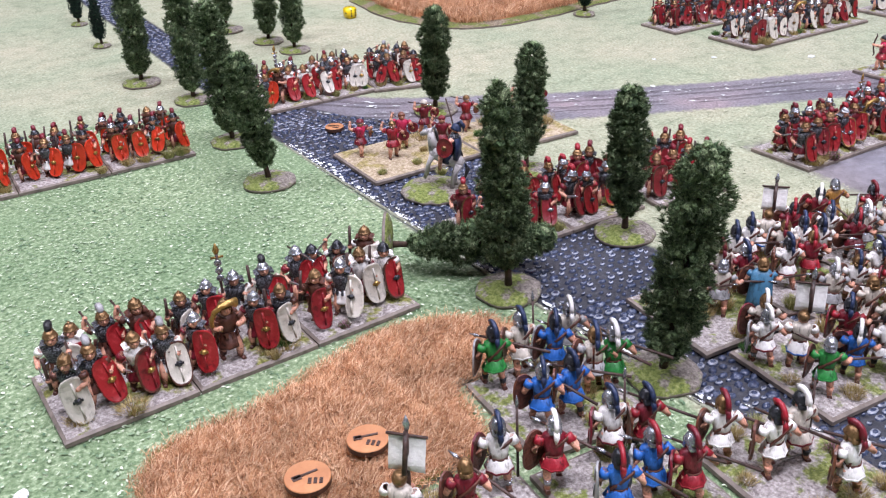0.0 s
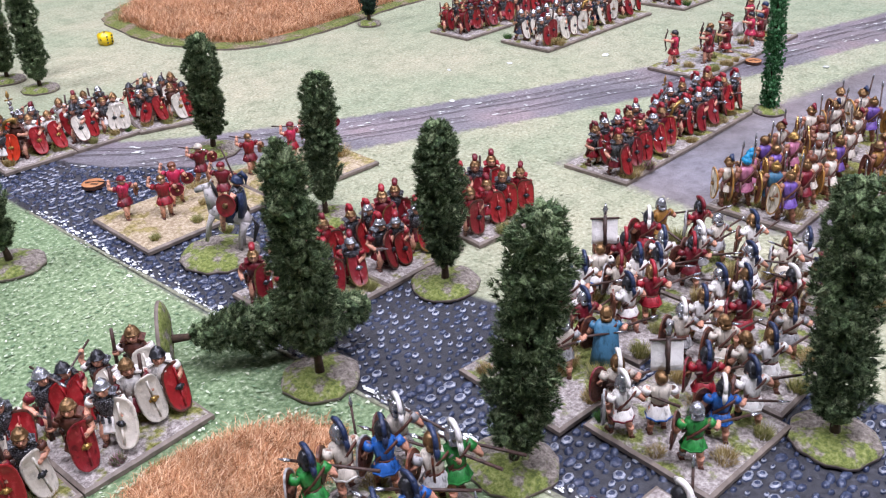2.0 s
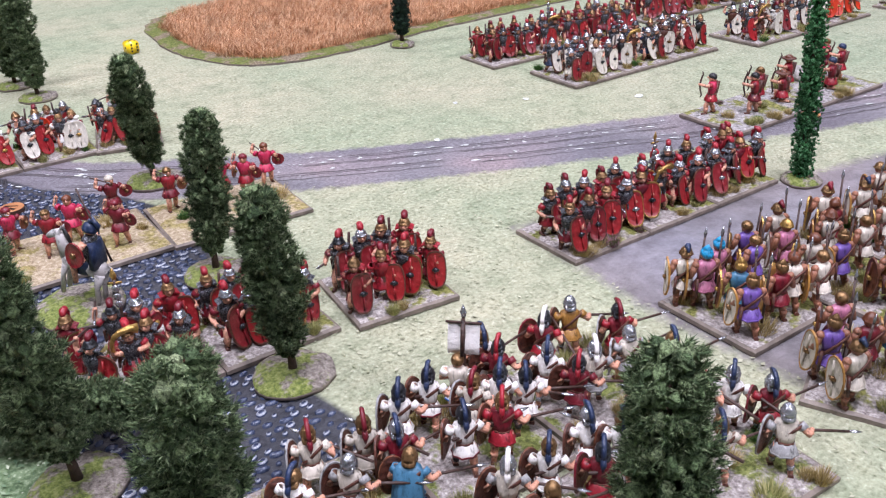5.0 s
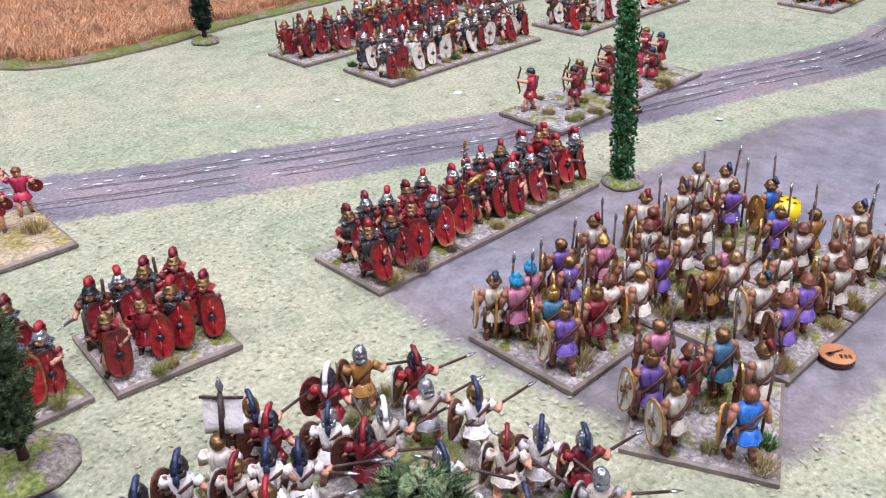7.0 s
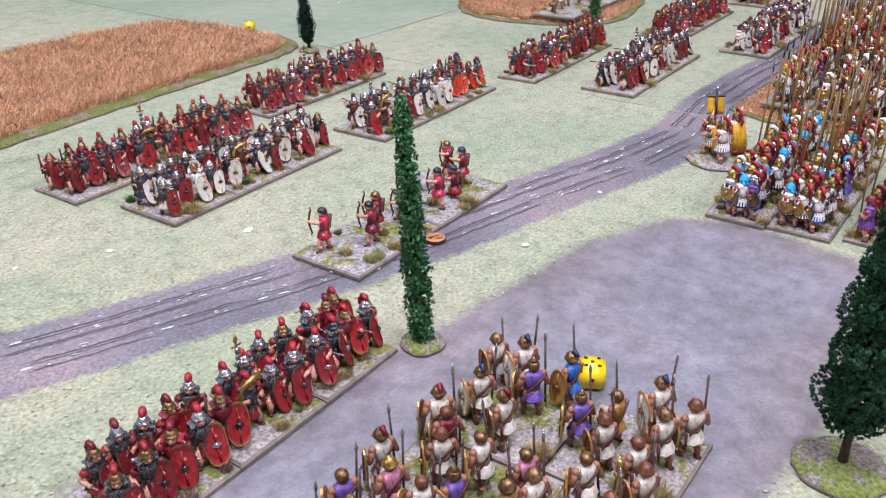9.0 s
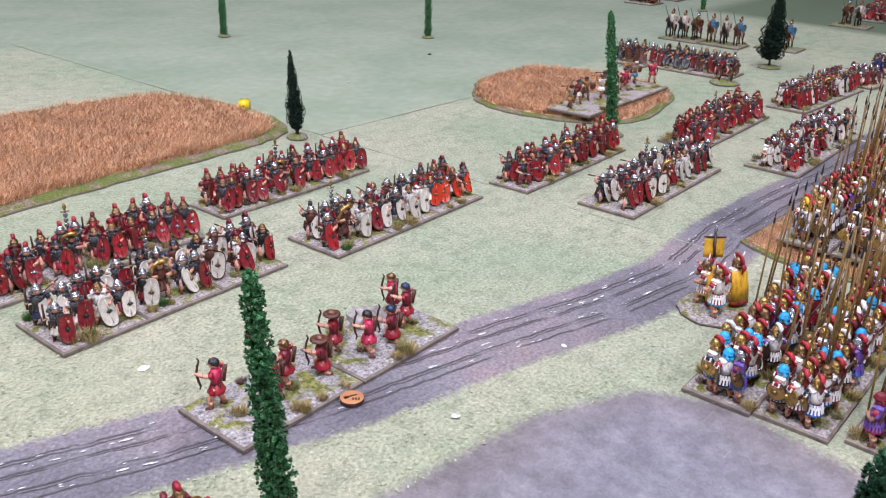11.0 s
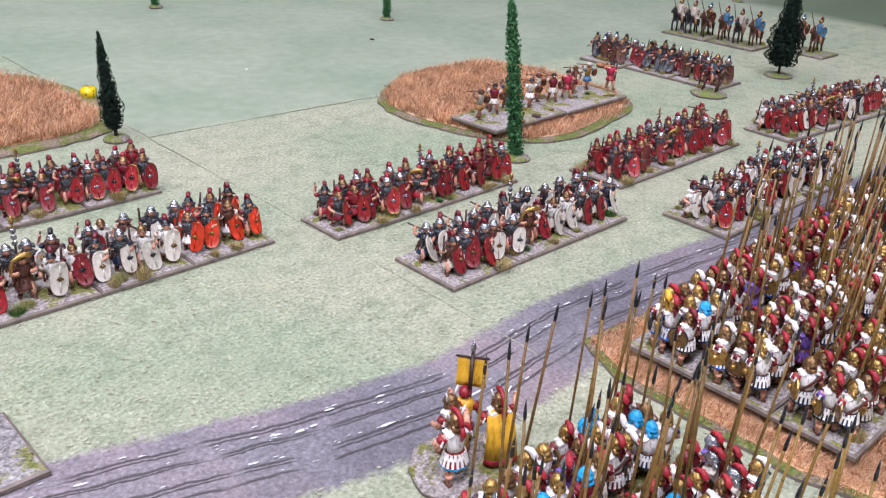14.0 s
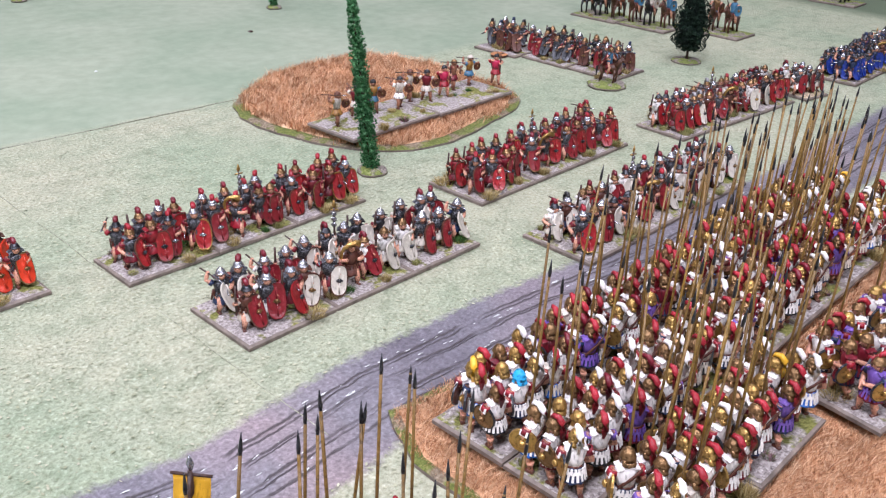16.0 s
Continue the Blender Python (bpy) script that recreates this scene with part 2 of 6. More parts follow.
def tube(bm, pts, radii, mi=0, seg=7, squash=1.0):
    """A limb or shaft through points."""
    pts = [Vector(p) for p in pts]
    rings = []
    for i, p in enumerate(pts):
        d = (pts[min(i + 1, len(pts) - 1)] - pts[max(i - 1, 0)]).normalized()
        side = d.cross(Vector((0, 0, 1)) if abs(d.z) < 0.9 else Vector((0, 1, 0))).normalized()
        up = side.cross(d)
        r = radii[i]
        rings.append([p + side * (r * math.cos(2 * math.pi * k / seg)) + up * (r * squash * math.sin(2 * math.pi * k / seg)) for k in range(seg)])
    quads(bm, rings, mi)


def loft(bm, rows, mi=0, seg=10, cx=0.0, cy=0.0, flute=0.0):
    """Upright body of elliptic rings: rows of z, rx, ry, and optionally dx, dy."""
    rings = []
    for row in rows:
        z, rx, ry = row[:3]
        dx, dy = row[3:] if len(row) > 3 else (0, 0)
        rings.append([Vector((cx + dx + rx * (1 + flute * (k % 2)) * math.cos(2 * math.pi * k / seg), cy + dy + ry * (1 + flute * (k % 2)) * math.sin(2 * math.pi * k / seg), z)) for k in range(seg)])
    quads(bm, rings, mi)


def ball(bm, c, r, mi=0, seg=8, rows=5):
    rx, ry, rz = r if isinstance(r, tuple) else (r, r, r)
    rings = []
    for i in range(rows + 1):
        a = -math.pi / 2 + math.pi * (i + 0.25 if i == 0 else i - 0.25 if i == rows else i) / rows
        rings.append([Vector((c[0] + rx * math.cos(a) * math.cos(2 * math.pi * k / seg), c[1] + ry * math.cos(a) * math.sin(2 * math.pi * k / seg), c[2] + rz * math.sin(a))) for k in range(seg)])
    quads(bm, rings, mi)


def box(bm, size, m, mi=0):
    r = bmesh.ops.create_cube(bm, size=1, matrix=m @ Matrix.Diagonal((*size, 1)))
    for v in r["verts"]:
        for f in v.link_faces:
            f.material_index = mi


def shield(bm, m, w, h, curve, power, mi, rim, boss, bar=True, dish=0.0, emblem=None, inner=None):
    """A shield facing +Y of m: half width w, half height h, bent by curve about its upright axis, with a raised rim, spine and boss."""
    seg = 18

    def at(u, v, y):
        return m @ Vector((u * w, y - curve * u * u - dish * (u * u + v * v), v * h))

    outline = []
    for k in range(seg):
        a = 2 * math.pi * k / seg
        c, s = math.cos(a), math.sin(a)
        outline.append((math.copysign(abs(c) ** (2 / power), c), math.copysign(abs(s) ** (2 / power), s)))
    ring = lambda f, y: [at(u * f, v * f, y) for u, v in outline]
    vs = [[bm.verts.new(p) for p in r] for r in (ring(0.93, -0.4), ring(1, -0.4), ring(1, 0.5), ring(0.94, 0.5), ring(0.91, 0.25), ring(0.45, 0.3))]
    mids = [rim, rim, rim, rim if emblem is None else emblem, mi]
    for j, (a, b) in enumerate(zip(vs, vs[1:])):
        for k in range(seg):
            f = bm.faces.new((a[k], a[(k + 1) % seg], b[(k + 1) % seg], b[k]))
            f.material_index, f.smooth = mids[j], j >= 3
    f = bm.faces.new(vs[0][::-1]); f.material_index = LEA if inner is None else inner
    f = bm.faces.new(vs[-1]); f.material_index = mi
    if bar:
        for s in (-1, 1):
            quads(bm, [[at(x * 0.09, s * z, y) for x, y in ((-1, 0.2), (-0.5, 0.95), (0.5, 0.95), (1, 0.2))] for z in (0.1, 0.8)][::s], mi)
    if boss is not None:
        quads(bm, [[at(r * math.cos(a) * 1.0, r * math.sin(a) * w / h, y) for a in [2 * math.pi * k / 8 for k in range(8)]] for r, y in ((0.30, 0.2), (0.26, 1.0), (0.12, 1.7))], boss)
        if bar:
            box(bm, (w * 0.75, 0.5, h * 0.10), m @ Matrix.Translation((0, 0.55, 0)), boss)


# slots of a figurine's materials
SKN, TUN, ARM, HEL, CRE, SHI, BOS, WOO, MET, LEA, TRM, RIM = range(12)


def figurine(seed, skin, tunic, armour, helmet, crest, shield_c, boss, trim, kind, wood=WOOD, rim=None):
    """One painted metal soldier, about 34 mm tall, facing +Y: a plain statue in one mesh (built in millimetres)."""
    r = random.Random(seed)
    bm = bmesh.new()
    mats = [skin, tunic, armour, helmet, crest, shield_c, boss, wood, STEEL, LEATHER, trim, rim or shield_c]
    extra = kind if kind in ("horn", "signum") else ""
    if extra:
        kind = "legionary"
    right = kind == "striker"          # thrusts to his right
    if right:
        kind = "hoplite"
    step = (r.uniform(2.8, 4.6) if kind == "hoplite" else r.uniform(1.5, 3.6)) * r.choice((-1, 1))
    lean = {"hoplite": r.uniform(0.3, 2.6), "legionary": r.uniform(0.3, 1.9)}.get(kind, r.uniform(-0.4, 1.0))
    kneel = kind == "kneeler"
    drop = 7.0 if kneel else r.uniform(1.6, 3.2) if kind == "legionary" else 0.0
    # legs and feet
    for s in (-1, 1):
        fy = s * step
        knee = (s * 3.0, fy * 0.6 + 1.2 + (1.0 if kind == "legionary" else 0), 7.6 - drop * 0.5)
        foot = (s * 3.3, fy, 0.9)
        if kneel:
            knee, foot = ((3.0, 4.5, 7.5), (3.2, 4.2, 0.9)) if s > 0 else ((-3.0, 1.5, 1.6), (-3.0, -5.0, 1.2))
        tube(bm, [(s * 2.2, 0, 14.5 - drop), knee, foot], [2.4, 1.8, 1.05], SKN, 8)
        tube(bm, [((knee[0] + foot[0]) / 2, (knee[1] + foot[1]) / 2 - 0.4, (knee[2] + foot[2]) / 2 + 1.6), ((knee[0] + foot[0]) / 2, (knee[1] + foot[1]) / 2 - 0.3, (knee[2] + foot[2]) / 2 - 1.2)], [1.75, 1.4], LEA if kind == "legionary" else SKN if kind != "hoplite" else r.choice((SKN, HEL)), 7)
        tube(bm, [(foot[0], foot[1] - 1.4, 0.9), (foot[0] + s * 0.5, foot[1] + 2.8, 0.7)], [1.25, 0.95], LEA, 6)
    # tunic skirt with folds, trim and body
    hem = 11.2 if kind in ("spearman", "hoplite", "archer", "kneeler", "slinger") else 9.6
    loft(bm, [(hem - drop, 5.3, 4.7), (hem + 0.9 - drop, 5.1, 4.5), (16.8 - drop, 3.4, 2.7)], TRM if trim is not None and kind in ("pikeman", "guard") else TUN, 16, flute=0.14)
    if trim is not None:
        loft(bm, [(hem - 0.2 - drop, 5.42, 4.8), (hem + 0.7 - drop, 5.35, 4.7)], TRM, 16, flute=0.14)
    if kind in ("pikeman", "guard", "officer"):
        for row, (rad, zc, ln) in enumerate(((5.2, 12.9, 4.6), (4.7, 15.3, 2.8))):
            for k in range(17):
                a = 2 * math.pi * (k + 0.5 * row) / 17
                box(bm, (1.02, 0.55, ln), Matrix.Translation((rad * math.cos(a), rad * 0.86 * math.sin(a), zc)) @ Matrix.Rotation(a + math.pi / 2, 4, "Z") @ Matrix.Rotation(-0.24, 4, "X"), ARM)
        loft(bm, [(13.7, 4.85, 4.15), (14.0, 4.85, 4.15)], TRM if trim is not None else LEA, 12)
        for s in (-1, 1):          # shoulder yoke and arm strips
            box(bm, (2.5, 5.6, 0.7), Matrix.Translation((s * 3.3, lean - 0.2, 25.9)) @ Matrix.Rotation(s * 0.35, 4, "Y"), ARM)
            for k in range(3):
                box(bm, (0.5, 1.3, 2.6), Matrix.Translation((s * 7.0, lean + (k - 1) * 1.5, 22.8)) @ Matrix.Rotation(-s * 0.25, 4, "Y"), ARM)
    if kind == "legionary":
        for k in range(11):        # leather strips over the tunic, and a scabbard
            a = 2 * math.pi * k / 11
            box(bm, (1.3, 0.5, 3.2), Matrix.Translation((4.7 * math.cos(a), 4.0 * math.sin(a), 14.4)) @ Matrix.Rotation(a + math.pi / 2, 4, "Z") @ Matrix.Rotation(-0.2, 4, "X"), LEA if r.random() < 0.5 else ARM)
        tube(bm, [(5.0, 0.0, 17.0), (5.6, -2.5, 9.0)], [0.9, 0.65], LEA, 6)
        for s in (-1, 1):
            box(bm, (2.6, 5.6, 0.9), Matrix.Translation((s * 3.4, lean, 26.0)) @ Matrix.Rotation(s * 0.4, 4, "Y"), ARM)
    loft(bm, [(16.3 - drop, 3.4, 2.7), (20 - drop, 4.1, 3.1, 0, lean * 0.4), (23.6 - drop, 5.2, 3.4, 0, lean), (25.6 - drop, 4.6, 2.8, 0, lean), (27 - drop, 1.9, 1.7, 0, lean)], ARM, 10)
    loft(bm, [(16.1 - drop, 3.75, 3.05), (17.2 - drop, 3.75, 3.05)], LEA, 10)
    if kind in ("hoplite", "spearman", "archer", "kneeler", "pikeman"):
        quads(bm, [[Vector((5.0 - 9.0 * f, lean - 3.75 + 0.5 * abs(f - 0.5) * 2, 25.4 - 8.4 * f - drop)) + d for d in (Vector((0, -0.2, 0.9)), Vector((0, 0.35, 0.9)), Vector((0, 0.35, -0.9)), Vector((0, -0.2, -0.9)))] for f in (0, 0.5, 1)], LEA)
    # head and helmet
    hz, hy = 29.6 - drop, lean + 0.5
    turn = r.uniform(-0.5, 0.5)
    ball(bm, (0, hy, hz - 0.1), (2.75, 3.05, 3.3), SKN, 9, 6)
    tube(bm, [(0, hy - 0.6, hz - 4.2), (0, hy - 0.2, hz - 1.5)], [1.7, 1.5], SKN, 7)
    tube(bm, [(0, hy + 2.75, hz + 0.9), (0, hy + 3.6, hz - 0.55), (0, hy + 2.8, hz - 0.8)], [0.3, 0.6, 0.35], SKN, 5)
    for q in (-1, 1):              # eye sockets under the brow
        ball(bm, (q * 1.1, hy + 2.62, hz + 0.40), (0.45, 0.26, 0.22), LEA, 5, 3)
    head_kind = r.random()
    if 0.55 < head_kind < 0.68:    # beard
        ball(bm, (0, hy + 1.6, hz - 2.5), (1.7, 1.3, 1.2), LEA, 7, 4)
    if kind == "legionary":        # tall dome with rim, knob and nape guard
        loft(bm, [(hz + 1.1, 2.8, 3.0, 0, hy - 0.2), (hz + 1.25, 3.25, 3.45, 0, hy - 0.2), (hz + 1.7, 3.15, 3.3, 0, hy - 0.2), (hz + 1.9, 2.85, 3.0, 0, hy - 0.2), (hz + 3.2, 2.55, 2.7, 0, hy - 0.2), (hz + 4.4, 1.6, 1.7, 0, hy - 0.2), (hz + 4.9, 0.75, 0.75, 0, hy - 0.2), (hz + 5.5, 0.6, 0.6, 0, hy - 0.2)], HEL, 12)
        loft(bm, [(hz - 1.0, 2.6, 1.5, 0, hy - 2.7), (hz - 0.6, 2.9, 1.7, 0, hy - 2.5), (hz + 1.6, 2.9, 2.0, 0, hy - 1.2)], HEL, 10)
    elif kind in ("pikeman", "guard", "hoplite", "officer", "rider"):
        loft(bm, [(hz - 0.4, 3.0, 2.6, 0, hy - 1.0), (hz + 0.5, 3.15, 3.4, 0, hy), (hz + 0.8, 3.3, 3.65, 0, hy + 0.1), (hz + 1.2, 2.95, 3.2, 0, hy), (hz + 2.8, 2.65, 2.95, 0, hy), (hz + 4.1, 1.7, 2.0, 0, hy), (hz + 4.7, 0.6, 0.8, 0, hy)], HEL, 12)
        loft(bm, [(hz - 2.2, 2.7, 1.4, 0, hy - 2.7), (hz - 1.8, 2.9, 1.5, 0, hy - 2.4), (hz + 0.6, 2.9, 2.0, 0, hy - 1.1)], HEL, 10)
    elif kind == "spearman" and head_kind < 0.6:   # bowl with a flared brim
        loft(bm, [(hz + 0.2, 3.1, 3.4, 0, hy), (hz + 0.35, 3.6, 3.9, 0, hy), (hz + 0.8, 3.3, 3.6, 0, hy), (hz + 1.4, 2.95, 3.2, 0, hy), (hz + 2.8, 2.5, 2.75, 0, hy), (hz + 4.0, 1.3, 1.5, 0, hy), (hz + 4.4, 0.4, 0.4, 0, hy)], HEL, 12)
    else:                          # close cap or hair
        loft(bm, [(hz - 0.9, 2.3, 1.6, 0, hy - 1.5), (hz + 0.3, 2.95, 3.0, 0, hy - 0.3), (hz + 1.4, 2.95, 3.15, 0, hy), (hz + 2.6, 2.4, 2.6, 0, hy), (hz + 3.6, 1.0, 1.2, 0, hy)], HEL, 11)
    if kind in ("legionary", "officer", "pikeman", "guard", "hoplite", "rider"):
        for q in (-1, 1):
            box(bm, (0.5, 1.6, 2.9), Matrix.Translation((q * 2.5, hy + 0.9, hz - 1.1)) @ Matrix.Rotation(0.15, 4, "X"), HEL)
    if kind == "legionary":
        if head_kind < (0.92 if crest in (RED, CRIMSON, CREST_RED) else 0.30):       # bushy plume rising from the knob and falling back
            tube(bm, [(0, hy + 0.3, hz + 3.9), (0, hy + 0.2, hz + 5.3), (0, hy - 0.8, hz + 6.5), (0, hy - 2.6, hz + 6.4), (0, hy - 4.0, hz + 4.2), (0, hy - 4.5, hz + 1.0), (0, hy - 4.2, hz - 1.2)], [1.1, 1.6, 1.75, 1.8, 1.5, 1.1, 0.3], CRE, 7)
    elif kind in ("pikeman", "guard"):
        if helmet is not SKY and head_kind < 0.82:
            tube(bm, [(0, hy + 1.6, hz + 4.6), (0, hy + 0.6, hz + 6.0), (0, hy - 1.9, hz + 6.4), (0, hy - 4.0, hz + 4.2), (0, hy - 4.9, hz + 0.4), (0, hy - 4.3, hz - 5.0)], [0.5, 1.15, 1.5, 1.65, 1.5, 0.5], CRE, 7)
    elif kind in ("hoplite", "officer"):
        if helmet is not SKY and head_kind < 0.9:       # tall brush crest from brow to nape
            arc = [Vector((0, hy + 3.6 * math.cos(a), hz + 1.0 + 4.3 * math.sin(a))) for a in [math.radians(q) for q in (52, 80, 108, 136, 164, 190)]]
            mid = Vector((0, hy, hz + 0.4))
            rings = []
            for p in arc:
                d = (p - mid).normalized()
                big = kind == "hoplite"
                o = p + d * (2.0 if big else 1.7)
                cw = 0.95 if big else 0.85
                rings.append([p - d * 0.6 + Vector((-cw * 0.6, 0, 0)), p - d * 0.6 + Vector((cw * 0.6, 0, 0)), o + Vector((cw, 0, 0)), o + d * 0.5, o + Vector((-cw, 0, 0))])
            quads(bm, rings, CRE)
            tube(bm, [arc[-1] + Vector((0, -1.2, 0.5)), arc[-1] + Vector((0, -2.4, -2.4)), arc[-1] + Vector((0, -1.6, -6.0))], [1.1, 1.25, 0.4] if kind == "hoplite" else [1.1, 1.3, 0.5], CRE, 6)
    elif kind == "spearman" and head_kind > 0.82:
        loft(bm, [(hz + 2.2, 2.5, 2.8, 0, hy), (hz + 4.0, 1.3, 1.4, 0, hy), (hz + 5.6, 0.3, 0.3, 0, hy - 0.6)], HEL, 10)
    elif kind == "spearman" and head_kind < 0.15:
        tube(bm, [(0, hy, hz + 3.3), (0, hy - 1.5, hz + 5.6), (0, hy - 4.2, hz + 3.0)], [0.9, 1.6, 0.7], CRE, 6)
    elif kind in ("archer", "kneeler") and head_kind < 0.3:
        loft(bm, [(hz + 0.4, 5.6, 5.6, 0, hy), (hz + 1.1, 5.3, 5.3, 0, hy), (hz + 1.5, 2.8, 3.0, 0, hy)], LEA, 12)

    def arm(s, elbow, hand):
        sh = (s * 5.1, lean, 24.6 - drop)
        half = ((sh[0] + elbow[0]) / 2, (sh[1] + elbow[1]) / 2, (sh[2] + elbow[2]) / 2)
        if kind == "spearman":
            ball(bm, sh, 2.0, SKN, 7, 4)
        else:
            tube(bm, [sh, half], [2.1, 2.2], TUN, 7)
        tube(bm, [sh, half, elbow, ((elbow[0] + hand[0]) / 2, (elbow[1] + hand[1]) / 2, (elbow[2] + hand[2]) / 2), hand], [1.6, 1.75, 1.25, 1.4, 0.95], SKN, 7)
        ball(bm, hand, 1.35, SKN, 6, 4)

    def shaft(p, d, back, fwd, rad, tip=True, mi=WOO):
        p, d = Vector(p), Vector(d).normalized()
        tube(bm, [p - d * back, p + d * fwd], [rad, rad * 0.85], mi, 6)
        if tip:
            tube(bm, [p + d * fwd, p + d * (fwd + 2.0), p + d * (fwd + 5.5)], [rad * 0.9, rad * 1.5, 0.15], MET, 5, 0.6)

    tilt = lambda a: Matrix.Rotation(r.uniform(-a, a), 4, "Z") @ Matrix.Rotation(r.uniform(-a, a) * 0.6, 4, "Y")
    if extra == "horn":            # great curved horn carried over the shoulder
        arm(-1, (-7.0, 2.5, 19.0), (-3.0, 6.5, 21.0))
        arm(1, (7.4, 1.0, 19.0), (5.0, 6.0, 21.5))
        loop = [Vector((7.6 * math.cos(q), 3.2 + 2.0 * math.sin(q), 24.5 + 8.2 * math.sin(q))) for q in [math.radians(-150 + 27 * i) for i in range(11)]]
        tube(bm, loop, [0.45 + 0.12 * i for i in range(10)] + [2.4], BOS, 7)
        tube(bm, [loop[1], loop[7]], [0.5, 0.5], WOO, 5)
    elif extra == "signum":        # standard pole with metal discs and a leaf point
        arm(-1, (-7.0, 1.5, 18.5), (-4.0, 5.0, 19.0))
        arm(1, (7.4, 1.0, 19.0), (6.0, 5.0, 21.0))
        tube(bm, [(6.0, 5.0, 0.5), (6.0, 5.0, 44)], [0.75, 0.7], WOO, 6)
        for q in (31.0, 35.2, 39.4):
            ball(bm, (6.0, 5.6, q), (1.9, 0.8, 1.9), MET, 9, 5)
        tube(bm, [(3.0, 5.0, 42.2), (9.0, 5.0, 42.2)], [0.6, 0.6], BOS, 6)
        tube(bm, [(6.0, 5.0, 43.5), (6.0, 5.0, 46), (6.0, 5.0, 50)], [0.7, 1.6, 0.2], BOS, 6, 0.5)
        shield(bm, Matrix.Translation((-7.2, 3.0, 17.0)) @ Matrix.Rotation(0.9, 4, "Z"), 5.0, 5.0, 0, 2.0, SHI, RIM, BOS, False, dish=1.0)
    elif kind == "legionary":
        sx, sy, sz = -4.6 + r.uniform(-1.4, 1.4), 6.0 + r.uniform(-0.8, 0.8), 12.4 + r.uniform(-0.6, 1.6)
        arm(-1, (-7.0, 1.5, 18.5), (sx - 0.5, sy - 1.6, 17.0))
        shield(bm, Matrix.Translation((sx, sy, sz)) @ Matrix.Rotation(0.28 + r.uniform(-0.55, 0.55), 4, "Z") @ Matrix.Rotation(r.uniform(0.10, 0.38), 4, "X") @ tilt(0.2), 5.5, 11.2, 2.3, 2.9, SHI, RIM, BOS)
        what = r.random()
        if what < 0.45:            # heavy javelin held upright at the shoulder
            arm(1, (7.6, 0.5, 18.5), (7.4, 3.6, 21.0))
            shaft((7.4, 3.6, 21.0), (r.uniform(-0.12, 0.06), r.uniform(-0.12, 0.12), 1), 5, 12, 0.85, False, WOO)
            shaft((7.4, 3.6, 21.0), (0, 0, 1), 0.5, 1.5, 1.2, False, LEA)
        elif what < 0.8:           # sword held low and forward
            arm(1, (7.8, -1.0, 18.0), (7.2, 4.6, 16.5))
            d = Vector((r.uniform(-0.3, 0.2), 1, r.uniform(-0.1, 0.5))).normalized()
            p = Vector((7.2, 4.6, 16.5))
            quads(bm, [[p + d * f + o for o in (Vector((-0.35, 0, 0)), Vector((0, 0, 0.9 * w)), Vector((0.35, 0, 0)), Vector((0, 0, -0.9 * w)))] for f, w in ((0, 1), (8, 1), (11, 0.1))], MET)
        else:                      # javelin poised
            arm(1, (8.2, -1.5, 24.5), (7.0, -1.0, 29.5))
            shaft((7.0, -1.0, 29.5), (0, 1, 0.12), 10, 13, 0.6)
    elif kind == "hoplite":
        arm(-1, (-8.0, 0.0, 19.0), (-7.2, 3.5, 18.0))
        shield(bm, Matrix.Translation((-8.2, 3.0, 17.0)) @ Matrix.Rotation(r.uniform(0.5, 1.2), 4, "Z") @ tilt(0.2), 6.0, 10.2, 1.2, 2.1, SHI, RIM, None, True)
        if right and r.random() < 0.85:
            arm(1, (8.8, -0.5, 21.0), (10.5, 3.6, 20.5))
            shaft((10.5, 3.6, 20.5), (1, r.uniform(-0.1, 0.55), r.uniform(-0.12, 0.10)), 17, 15, 0.75)
        elif r.random() < 0.85:
            arm(1, (8.8, -2.5, 20.0), (8.2, 2.0, 22.0))
            shaft((8.2, 2.0, 22.0), (r.uniform(-1.2, -0.6), 1, r.uniform(-0.05, 0.16)), 20, 15, 0.75)
        else:
            arm(1, (8.0, 0.5, 18.5), (8.2, 4.0, 19.0))
            shaft((8.2, 4.0, 19.0), (0.0, 0.1, 1), 17, 17, 0.62)
        if tunic is TEAL:          # long cloak down the back
            loft(bm, [(3.0, 7.2, 2.8, 0, -5.2), (9.0, 6.6, 2.6, 0, -4.8), (18, 5.8, 2.3, 0, -3.6), (25.0, 5.6, 2.0, 0, lean - 1.8), (27.0, 3.4, 1.5, 0, lean - 0.6)], TUN, 16, flute=0.13)
    elif kind == "spearman":
        arm(-1, (-7.2, 0.0, 18.5), (-7.0, 3.6, 17.0))
        shield(bm, Matrix.Translation((-8.2, 2.6, 15.5)) @ Matrix.Rotation(r.uniform(0.7, 1.6), 4, "Z") @ tilt(0.2), 5.2, 10.9, 1.0, 2.1, SHI, RIM, BOS, True, inner=SHI)
        arm(1, (7.6, 0.0, 18.0), (8.2, 3.8, 18.5))
        shaft((8.2, 3.8, 18.5), (r.uniform(-0.06, 0.1), r.uniform(-0.05, 0.18), 1), 14, 18 + r.uniform(-4, 4), 0.65)
        tube(bm, [(-4.2, -1.5, 17.5), (-5.2, -3.4, 8.5)], [0.9, 0.7], LEA, 5)
    elif kind in ("pikeman", "guard"):
        arm(-1, (-6.6, 1.0, 19.0), (1.5, 5.0, 18.0))
        arm(1, (7.2, -0.5, 18.5), (2.8, 4.6, 14.5))
